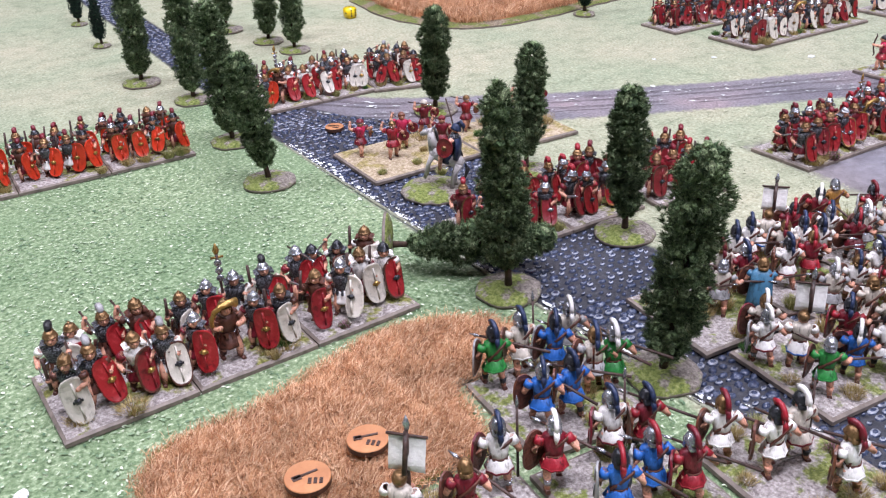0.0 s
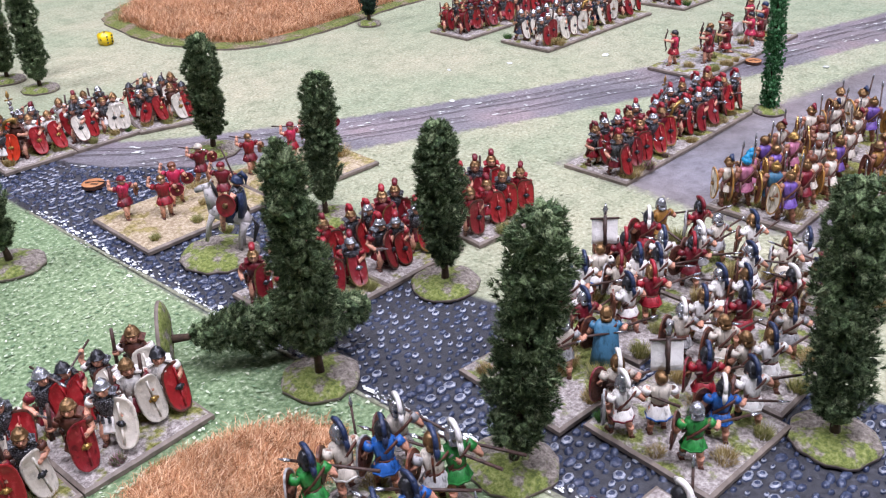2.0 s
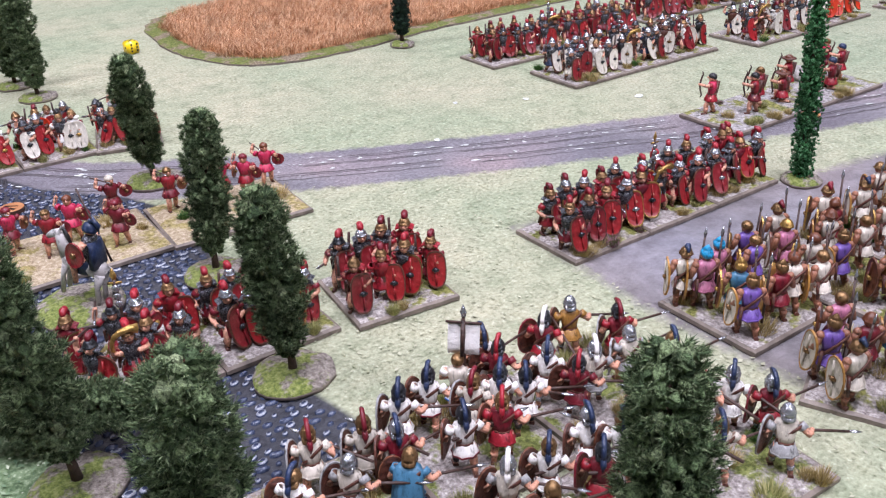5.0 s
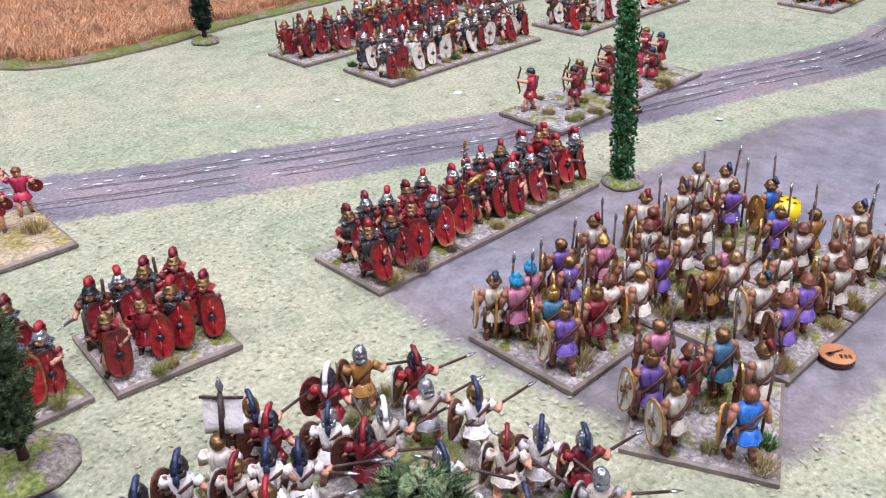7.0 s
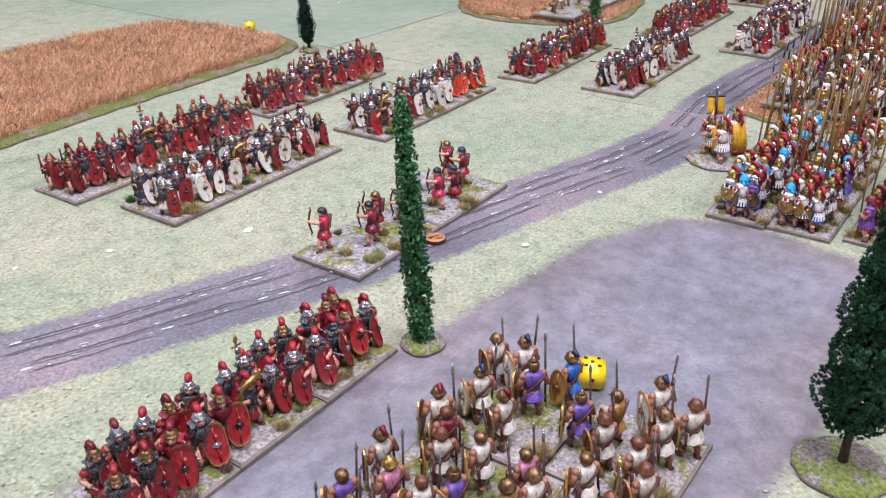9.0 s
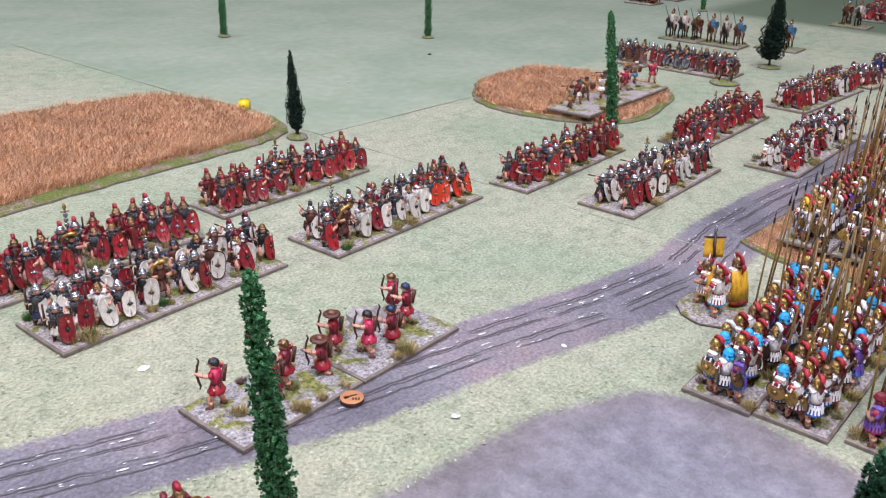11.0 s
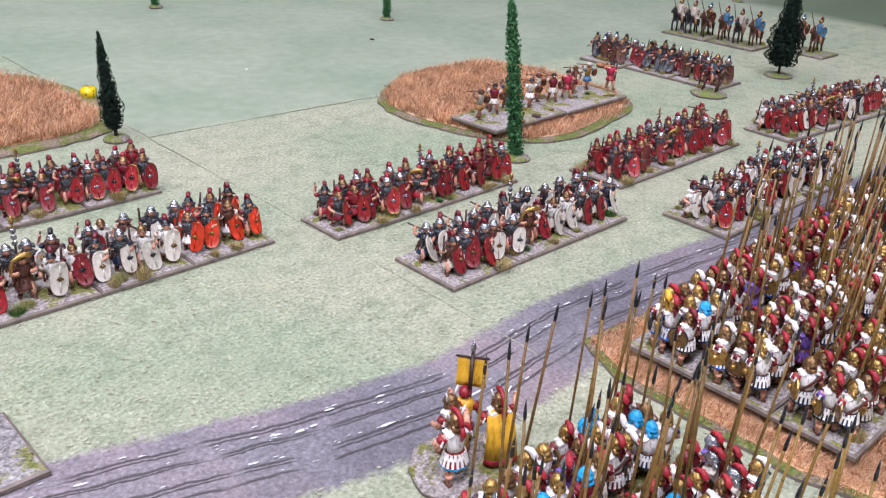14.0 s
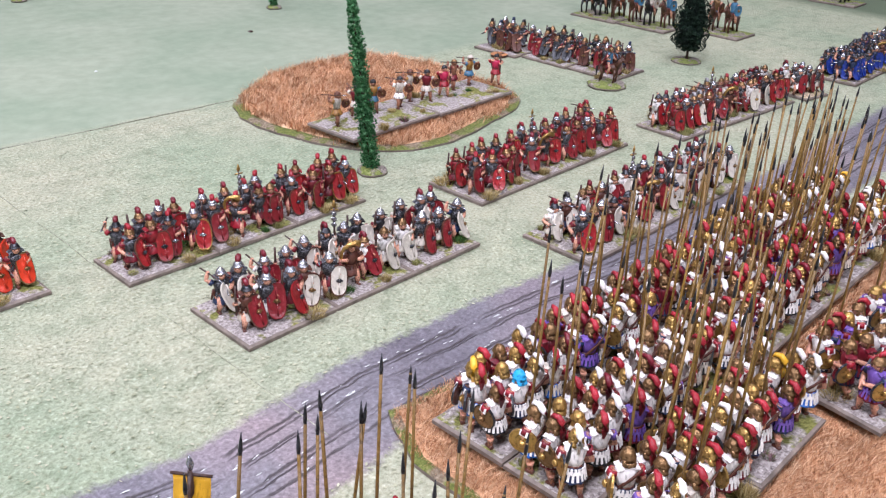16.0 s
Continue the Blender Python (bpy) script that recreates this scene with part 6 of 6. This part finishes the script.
def field(name_label, poly, seed, density, h, rim, keep_out=(), pressed=(), thick=1.0, rounds=0, edge=0.55):
    st = thing("wheat_field", name_label, "wheat field", "", None)
    for _ in range(rounds):                   # corners cut round
        poly = [(p[0] * u + q[0] * (1 - u), p[1] * u + q[1] * (1 - u)) for p, q in zip(poly, poly[1:] + poly[:1]) for u in (0.78, 0.22)]
    c = sum((Vector(p) for p in poly), Vector((0, 0))) / len(poly)
    # flocked mat under the stalks
    bm = bmesh.new()
    wide = []
    turn = math.copysign(1.0, sum(a[0] * b[1] - b[0] * a[1] for a, b in zip(poly, poly[1:] + poly[:1])))
    for a, p, b in zip(poly[-1:] + poly[:-1], poly, poly[1:] + poly[:1]):
        d = (Vector(b) - Vector(a)).normalized()
        wide.append(Vector(p) + Vector((d.y, -d.x)) * rim * turn)
    ring = outline_noise(wide, 0.0018, 0.012, seed)
    lo = [bm.verts.new((p.x, p.y, -0.001)) for p in ring]
    hi = [bm.verts.new((p.x, p.y, 0.0016)) for p in ring]
    tp = [bm.verts.new((*(c + (p - c) * (1 - 0.004 / max(0.02, (p - c).length))), 0.0027)) for p in ring]
    n = len(ring)
    for a, b, mi in ((lo, hi, 1), (hi, tp, 0)):
        for i in range(n):
            f = bm.faces.new((a[i], a[(i + 1) % n], b[(i + 1) % n], b[i]))
            f.material_index = mi
    inner = []
    for i, p in enumerate(ring):
        d = (ring[(i + 2) % n] - ring[i - 2]).normalized()
        q = p - Vector((d.y, -d.x)) * (rim + 0.0015) * turn
        inner.append(bm.verts.new((q.x, q.y, 0.0027)))
    for i in range(n):
        bm.faces.new((tp[i], tp[(i + 1) % n], inner[(i + 1) % n], inner[i]))
    f = bm.faces.new(inner)
    f.material_index = 2
    bmesh.ops.recalc_face_normals(bm, faces=bm.faces)
    part("field_mat", bm, [TURF_DARK, BASE_EDGE, WHEAT], st, "green flocked mat")
    # stalks
    k = np.random.RandomState(seed)
    P = np.array(poly)
    lo_, hi_ = P.min(0), P.max(0)
    m = int((hi_ - lo_).prod() * density)
    pts = lo_ + k.rand(m, 2) * (hi_ - lo_)
    sd = signed(poly, pts) + 0.003 * k.randn(m) + (edge - 0.55) * 0.011 * np.sin(pts[:, 0] * 95 + 2 * np.sin(pts[:, 1] * 120))
    ok = sd > 0
    for x0, x1, y0, y1 in keep_out:
        ok &= ~((pts[:, 0] > x0) & (pts[:, 0] < x1) & (pts[:, 1] > y0) & (pts[:, 1] < y1))
    pts, sd = pts[ok], sd[ok]
    m = len(pts)
    heap = np.sin(pts[:, 0] * 290 + 2 * np.sin(pts[:, 1] * 330)) * np.sin(pts[:, 1] * 260 + 2 * np.sin(pts[:, 0] * 290))
    hh = h * k.uniform(0.55, 1.1, m) * (1 + 0.38 * heap) * np.clip(edge + sd / 0.02, edge, 1.0)
    calm = np.ones(m)
    for x0, x1, y0, y1, top in pressed:      # stalks flattened under a base
        hit = (pts[:, 0] > x0) & (pts[:, 0] < x1) & (pts[:, 1] > y0) & (pts[:, 1] < y1)
        hh[hit] = top * (0.8 + 0.2 * k.rand(hit.sum()))
        calm[hit] = 0.35
    clump = np.sin(pts[:, 0] * 260 + 3 * np.sin(pts[:, 1] * 190)) * 0.9 + np.sin(pts[:, 1] * 310 + pts[:, 0] * 90) * 0.9
    a = clump * 0.9 + k.randn(m) * 2.0
    tilt = k.uniform(0.3, 1.5, m) * calm * np.where(sd < 0.007, 1.25 - edge * 0.8, 0.81 + 0.19 * (edge < 0.6))
    d = np.stack([np.cos(a) * np.sin(tilt), np.sin(a) * np.sin(tilt), np.cos(tilt)], 1)
    side = np.stack([-np.sin(a + 0.6), np.cos(a + 0.6), 0 * a], 1) * (thick * (0.00018 + 0.00012 * k.rand(m)))[:, None]
    root = np.column_stack([pts, np.full(m, 0.0022)])
    midp = root + d * (hh * 0.55)[:, None]
    tip = root + d * hh[:, None] + np.column_stack([np.cos(a), np.sin(a), -0.4 * np.ones(m)]) * (hh * 0.22 * calm)[:, None]
    V = np.stack([root - side, root + side, midp + side, midp - side, tip], 1).reshape(-1, 3)
    b = np.arange(m)[:, None] * 5
    quad = (b + np.array([0, 1, 2, 3])).tolist()
    tri = (b + np.array([3, 2, 4])).tolist()
    me = bpy.data.meshes.new("stalks")
    me.from_pydata(V.tolist(), [], quad + tri)
    ob = part("stalks", me, WHEAT, st, "matted brown teddy-fur wheat stalks")
    tagged(ob, kind="stuff")
    return st


field("brown fur wheat field with ragged green flocked border", FIELD_A, 21, 4.6e6, 0.0068, 0.002, thick=0.55)
field("large golden brown fur wheat field with green border", FIELD_B, 22, 9.5e5, 0.0125, 0.020, thick=0.72, rounds=2, edge=0.9)
field("brown fur wheat field under a raised skirmisher base", FIELD_C, 23, 1.2e6, 0.0098, 0.010, (), [(1.442, 1.664, 0.360, 0.426, 0.0078)], thick=0.7, rounds=1, edge=0.9)
field("brown fur wheat field trampled under the pike block", FIELD_D, 24, 2.2e6, 0.0070, 0.004, [(1.231, 1.364, -0.074, 0.053), (1.366, 1.56, -0.030, 0.053), (1.38, 1.50, -0.10, -0.05)], thick=0.52)
# skirmishers on a base that lies on the stalks of the third field
L_SK = "gravelled base of skirmishers lying on top of wheat"
for k in range(2):
    stand("skirmisher_stand", L_SK, "skirmishers on the wheat", 1.500 + 0.1065 * k, 0.393, 0.1060, 0.060, 1.5, [(rng.choice(SKIRM + ARCH[:1]), (i - 1.5) * 0.024 + rng.uniform(-0.003, 0.003), rng.uniform(-0.016, 0.018), 180 + rng.uniform(-50, 50), 0.92) for i in range(5)], GRAVEL, 0.0086, 7)

# ---------------------------------------------------------------- loose pieces


def die(x, y, rot, size=0.0125):
    st = thing("die", "yellow plastic die with black pips standing on the table", "die", "yellow dice", pose(x, y, size / 2, 0, 0, rot))
    bm = bmesh.new()
    bmesh.ops.create_cube(bm, size=size)
    bmesh.ops.bevel(bm, geom=bm.edges[:], offset=size * 0.13, segments=3, affect="EDGES")
    for f in bm.faces:
        f.smooth = True
    part("die_body", bm, DICE, st)
    spots = {1: [(0, 0)], 2: [(-1, -1), (1, 1)], 3: [(-1, -1), (0, 0), (1, 1)], 4: [(-1, -1), (1, 1), (-1, 1), (1, -1)], 5: [(-1, -1), (1, 1), (-1, 1), (1, -1), (0, 0)], 6: [(-1, -1), (-1, 0), (-1, 1), (1, -1), (1, 0), (1, 1)]}
    for n, ax in ((5, Matrix()), (6, Matrix.Rotation(math.pi / 2, 4, "X")), (4, Matrix.Rotation(-math.pi / 2, 4, "X")), (3, Matrix.Rotation(math.pi / 2, 4, "Y")), (1, Matrix.Rotation(-math.pi / 2, 4, "Y"))):
        for u, v in spots[n]:
            bm = bmesh.new()
            bmesh.ops.create_cone(bm, cap_ends=True, segments=10, radius1=size * 0.095, radius2=size * 0.08, depth=size * 0.02, matrix=ax @ Matrix.Translation((u * size * 0.25, v * size * 0.25, size * 0.502)))
            part("pip", bm, PIP, st)
    return st


die(0.754, -0.003, 28, 0.0135)
die(0.505, 0.705, 15, 0.0125)
die(1.204, 0.703, 40, 0.0130)


def token(x, y, rot, r=0.0085, z=0.0):
    st = thing("wooden_token", "round laser-cut wooden marker with burnt arrow mark", "token", "wooden tokens", pose(x, y, z, 0, 0, rot))
    bm = bmesh.new()
    bmesh.ops.create_cone(bm, cap_ends=True, segments=32, radius1=r, radius2=r, depth=0.003, matrix=Matrix.Translation((0, 0, 0.0015)))
    bmesh.ops.bevel(bm, geom=[e for e in bm.edges if abs(e.verts[0].co.z - e.verts[1].co.z) < 1e-6], offset=0.0003, segments=1, affect="EDGES")
    for f in bm.faces:
        f.material_index = 1 if abs(f.normal.z) < 0.3 else 0
    part("token_disc", bm, [TOKEN, BURN], st)
    bm = bmesh.new()
    box(bm, (r * 1.1, r * 0.13, 0.0003), Matrix.Translation((-r * 0.1, r * 0.1, 0.00312)) @ Matrix.Rotation(0.5, 4, "Z"))
    box(bm, (r * 0.4, r * 0.30, 0.0003), Matrix.Translation((-r * 0.45, -r * 0.12, 0.00312)) @ Matrix.Rotation(0.5, 4, "Z"))
    for k in range(3):
        box(bm, (r * 0.15, r * 0.34, 0.0003), Matrix.Translation((r * (0.12 + 0.24 * k), -r * 0.30, 0.00312)))
    part("burnt_mark", bm, BURN, st)
    return st


token(0.321, 0.372, -60, 0.0075)
token(0.1603, 0.0120, -45, 0.0088, 0.0080)
token(0.1305, 0.0053, -30, 0.0092, 0.0080)
token(0.843, 0.157, -50, 0.0070)
token(0.6508, -0.0776, -50, 0.0075)
token(1.786, 0.489, 20, 0.0100)


def pebble(x, y, r, mat, label):
    k = random.Random(int(x * 1e4))
    bm = bmesh.new()
    bmesh.ops.create_icosphere(bm, subdivisions=2, radius=r)
    for v in bm.verts:
        v.co = Vector((v.co.x * 1.3, v.co.y, v.co.z * 0.35)) * k.uniform(0.85, 1.12)
    ob = part("pebble", bm, mat)
    ob.matrix_basis = pose(x, y, r * 0.15, 0, 0, k.uniform(0, 180))
    tagged(ob, label, "pebble", "loose pebbles")


CHIP = paint("pale_chip", (0.72, 0.76, 0.74))
for x, y, r in ((0.872, 0.066, 0.0022), (0.845, 0.268, 0.0030), (0.790, 0.165, 0.0016), (0.600, 0.300, 0.0020), (0.035, 0.070, 0.0030), (0.71, 0.33, 0.0020), (1.05, 0.72, 0.0020), (1.40, 0.72, 0.0016), (0.98, 0.10, 0.0016), (0.66, 0.36, 0.0018), (1.62, 0.095, 0.0022)):
    px = {0.872: (0.871, 0.103), 0.845: (0.784, 0.275)}.get(x, (x, y))
    pebble(px[0], px[1], r, CHIP, "small pale flat chip lying on the terrain")
pebble(1.628, 0.766, 0.0030, BURN, "small black lump lying on the smooth green board")

# rock on the archers' base
bm = bmesh.new()
bmesh.ops.create_icosphere(bm, subdivisions=2, radius=0.0115)
kr = random.Random(5)
for v in bm.verts:
    v.co = Vector((v.co.x * 1.25, v.co.y * 0.8, v.co.z * 0.75)) * kr.uniform(0.8, 1.15)
rock = part("rock", bm, STONE)
rock.matrix_basis = pose(0.911, 0.2125, 0.0068, 0, 0, -25)
tagged(rock, "grey chalky boulder beside the kneeling archer", "rock")

# ---------------------------------------------------------------- scattered flock, cobbles, joints


def scatter_flakes(label, poly_ok, box_, n, seed, mat, size):
    k = np.random.RandomState(seed)
    pts = np.column_stack([k.uniform(box_[0], box_[1], n), k.uniform(box_[2], box_[3], n)])
    pts = pts[poly_ok(pts)]
    m = len(pts)
    a = k.uniform(0, 6.283, m)
    L = size * k.uniform(0.4, 1.3, m)
    up = k.uniform(-0.2, 0.3, m)
    u = np.stack([np.cos(a), np.sin(a), up * 0.5], 1) * L[:, None]
    v = np.stack([-np.sin(a), np.cos(a), 0.14 * k.randn(m)], 1) * (L * k.uniform(0.25, 0.6, m))[:, None]
    c = np.column_stack([pts, 0.0002 + 0.16 * L])
    V = np.stack([c - u - v * 0.3, c + v, c + u, c - v], 1).reshape(-1, 3)
    F = np.arange(4 * m).reshape(-1, 4)
    me = bpy.data.meshes.new("flock_flakes")
    me.from_pydata(V.tolist(), [], F.tolist())
    ob = part("flock_flakes", me, mat)
    tagged(ob, label, "ground flock", kind="stuff")


FLAKE_PALE = island_mat("pale_flake", [(0.0, (0.28, 0.30, 0.19)), (0.5, (0.38, 0.39, 0.27)), (1.0, (0.46, 0.46, 0.34))], 0.9)
FLAKE_GREEN = island_mat("green_flake", [(0.0, (0.08, 0.15, 0.08)), (0.45, (0.20, 0.30, 0.17)), (0.75, (0.38, 0.46, 0.31)), (1.0, (0.64, 0.70, 0.54))], 0.5)


def on_plain(p):
    return (signed(COBBLE, p) < -0.002) & (signed(MUD, p) < 0.004) & (np.abs(road_side(p)) > ROAD_HALF - 0.003) & (signed(GREENB, p) < 0) & (signed(SMOOTH, p) < 0)


scatter_flakes("loose pale green leaf flakes glued on the terrain boards", on_plain, (0.25, 1.7, -0.3, 0.60), 46000, 31, FLAKE_PALE, 0.0012)
scatter_flakes("short pale green flock fibres on the grass board", lambda p: signed(GREENB, p) > 0.001, (-0.25, 0.30, -0.15, 0.55), 34000, 32, FLAKE_GREEN, 0.0012)

STONES = stone_mat("cobble_paint", [(0.3, (0.012, 0.018, 0.038)), (0.5, (0.034, 0.046, 0.086)), (0.68, (0.13, 0.155, 0.215))], 420, 0.24, 0.7, 0.0008)


# pale dry-brushed bevel whose colour also carries the ring highlights of the stones
STONE_RIM = stone_mat("cobble_rim_highlight", [(0.3, (0.05, 0.055, 0.075)), (0.5, (0.22, 0.24, 0.28)), (0.66, (0.44, 0.47, 0.54))], 420, 0.34, 0.7, 0.0008)


def cobble_points():
    k = np.random.RandomState(41)
    out = []
    y = -0.30
    row = 0
    while y < 1.05:
        x = 0.255 + (row % 2) * 0.0022
        while x < 0.47:
            out.append((x + k.uniform(-0.0006, 0.0006), y + k.uniform(-0.0009, 0.0009)))
            x += 0.0066 + k.uniform(-0.0016, 0.0016)
        y += 0.0046
        row += 1
    P = np.array(out)
    sd = signed(COBBLE, P)
    return P[sd > 0.002]


def cobble_verts(x, y, k):
    n = 7
    g = k.choice((0.55, 0.75, 0.95, 1.1, 1.3))
    rx, ry = 0.0027 * g * k.uniform(0.85, 1.15), 0.0019 * g * k.uniform(0.85, 1.15)
    a0 = k.uniform(-0.4, 0.4)
    rings = []
    for f, z in ((1.0, -0.0012), (0.88, -0.0003), (0.5, 0.0002)):
        ring = []
        for i in range(n):
            a = 2 * math.pi * i / n
            px, py = rx * f * math.cos(a), ry * f * math.sin(a)
            ring.append((x + px * math.cos(a0) - py * math.sin(a0), y + px * math.sin(a0) + py * math.cos(a0), z))
        rings.append(ring)
    faces = [(r * n + i, r * n + (i + 1) % n, (r + 1) * n + (i + 1) % n, (r + 1) * n + i) for r in (0, 1) for i in range(n)] + [tuple(range(2 * n, 3 * n))]
    return [p for r in rings for p in r], faces


kc = random.Random(43)
PC = cobble_points()
near = (PC[:, 0] > 0.32) & (PC[:, 0] < 0.38) & (PC[:, 1] > 0.045) & (PC[:, 1] < 0.115)
V, Fc = [], []
for x, y in PC[~near]:
    v, f = cobble_verts(x, y, kc)
    b = len(V)
    V += v
    Fc += [tuple(i + b for i in q) for q in f]
me = bpy.data.meshes.new("cobbles")
me.from_pydata(V, [], Fc)
me.polygons.foreach_set("material_index", [1 if (i % 15) in range(7, 14) and (i // 15 * 7919) % 10 < 4 else 0 for i in range(len(Fc))])
me.polygons.foreach_set("use_smooth", [True] * len(Fc))
cob = part("cobbles", me, [STONES, STONE_RIM], ground)
tagged(cob, "dark glossy rounded cobbles of the model road", kind="stuff")
shapes = []
for k in range(8):
    v, f = cobble_verts(0, 0, kc)
    me = bpy.data.meshes.new("cobble")
    me.from_pydata(v, [], f)
    me.polygons.foreach_set("use_smooth", [True] * len(f))
    me.materials.append(STONES); me.materials.append(STONE_RIM)
    me.polygons.foreach_set("material_index", [1 if 7 <= i < 14 and k % 5 < 2 else 0 for i in range(len(f))])
    shapes.append(me)
for x, y in PC[near][:300]:
    ob = part("cobble", kc.choice(shapes), None, ground)
    ob.location = (x, y, 0)

# white chips along the road edge and on the ruts
kz = np.random.RandomState(51)


def chips(label, centres, size, mat):
    V, Fq = [], []
    for x, y, *turn in centres:
        n = 6
        ca, sa = (math.cos(turn[0]), math.sin(turn[0])) if turn else (0.0, 1.0)
        long = 2.6 if turn else 1.1
        r = size * (kz.uniform(0.4, 1.2) if kz.rand() < 0.85 else kz.uniform(1.4, 2.4))
        b = len(V)
        a0 = kz.uniform(0, 6)
        for i in range(n):
            u, v = r * long * kz.uniform(0.6, 1.2) * math.cos(a0 + 6.283 * i / n), r * kz.uniform(0.35, 0.7) * math.sin(a0 + 6.283 * i / n)
            V.append((x + u * ca - v * sa, y + u * sa + v * ca, 0.0001))
        V.append((x, y, 0.0006))
        Fq += [(b + i, b + (i + 1) % n, b + n) for i in range(n)]
    me = bpy.data.meshes.new("paint_chips")
    me.from_pydata(V, [], Fq)
    tagged(part("paint_chips", me, mat), label, "paint chips", kind="stuff")


EDGE = [(0.274, 0.37), (0.282, 0.175), (0.291, 0.06), (0.302, -0.08)]
pts = []
for (ax, ay), (bx, by) in zip(EDGE, EDGE[1:]):
    for _ in range(int(math.hypot(bx - ax, by - ay) * 900)):
        t = kz.rand()
        pts.append((ax + t * (bx - ax) + 0.0045 + 0.0022 * kz.randn(), ay + t * (by - ay)))
chips("worn white paint along the edge of the cobbles", [p for p in pts if p[0] > 0.2], 0.0011, CHIP)
pts = []
for (ax, ay), (bx, by) in zip(ROAD, ROAD[1:-2]):
    for _ in range(int(math.hypot(bx - ax, by - ay) * 260)):
        t, q = kz.rand(), kz.choice([0.019, 0.0085, -0.006, -0.0145, 0.012]) + 0.0018 + 0.0012 * kz.randn()
        L = math.hypot(bx - ax, by - ay)
        pts.append((ax + t * (bx - ax) - q * (by - ay) / L, ay + t * (by - ay) + q * (bx - ax) / L, math.atan2(by - ay, bx - ax)))
chips("white paint chips along the wheel ruts", pts, 0.0008, CHIP)


def groove(label, pts, w=0.00022, tone=(0.21, 0.22, 0.155)):
    """A thin dark gap between two boards."""
    bm = bmesh.new()
    rings = []
    P = [Vector(p) for p in pts]
    for i, p in enumerate(P):
        d = (P[min(i + 1, len(P) - 1)] - P[max(i - 1, 0)]).normalized()
        nrm = Vector((-d.y, d.x))
        k = w * (0.7 + 0.6 * ((i * 37) % 10) / 10)
        a, b = p + nrm * k, p - nrm * k
        rings.append([Vector((a.x, a.y, 0.0003)), Vector((b.x, b.y, 0.0003)), Vector((b.x, b.y, -0.001)), Vector((a.x, a.y, -0.001))])
    quads(bm, rings)
    tagged(part("board_joint", bm, paint("joint_shadow", tone)), label, "board joint", kind="structure")


kg = random.Random(3)
groove("open joint between two terrain boards", [(1.196 + kg.uniform(-0.001, 0.001), 0.43 + 0.02 * i) for i in range(43)], 0.00022)
groove("open joint between two terrain boards", [(1.196 + kg.uniform(-0.001, 0.001), 0.09 + 0.02 * i) for i in range(18)], 0.00008, (0.31, 0.325, 0.235))
groove("open joint between two terrain boards", [(1.196 + 0.03 * i, 0.560 - 0.014 * min(1, i / 9) + kg.uniform(-0.0008, 0.0008)) for i in range(16)], 0.0005)
groove("open joint between grass board and cobbles", [(0.302 - 0.011 * (i / 14), -0.08 + 0.01 * i) for i in range(15)], 0.0010)
groove("open joint between grass board and cobbles", [(0.291 - 0.017 * (i / 31), 0.06 + 0.01 * i) for i in range(32)], 0.0010)

# ceiling lamps: shallow white trays round the lights
for lx, ly, lp in LAMPS:
    st = thing("ceiling_lamp", "white ceiling lamp with long rectangular tray", "lamp", "ceiling lamps", pose(lx, ly, CEIL))
    bm = bmesh.new()
    for sx, sy, px, py in ((1.26, 0.02, 0, 0.17), (1.26, 0.02, 0, -0.17), (0.02, 0.32, 0.62, 0), (0.02, 0.32, -0.62, 0)):
        box(bm, (sx, sy, 0.06), Matrix.Translation((px, py, -0.03)))
    part("tray", bm, paint("white_metal", (0.8, 0.8, 0.8)), st)
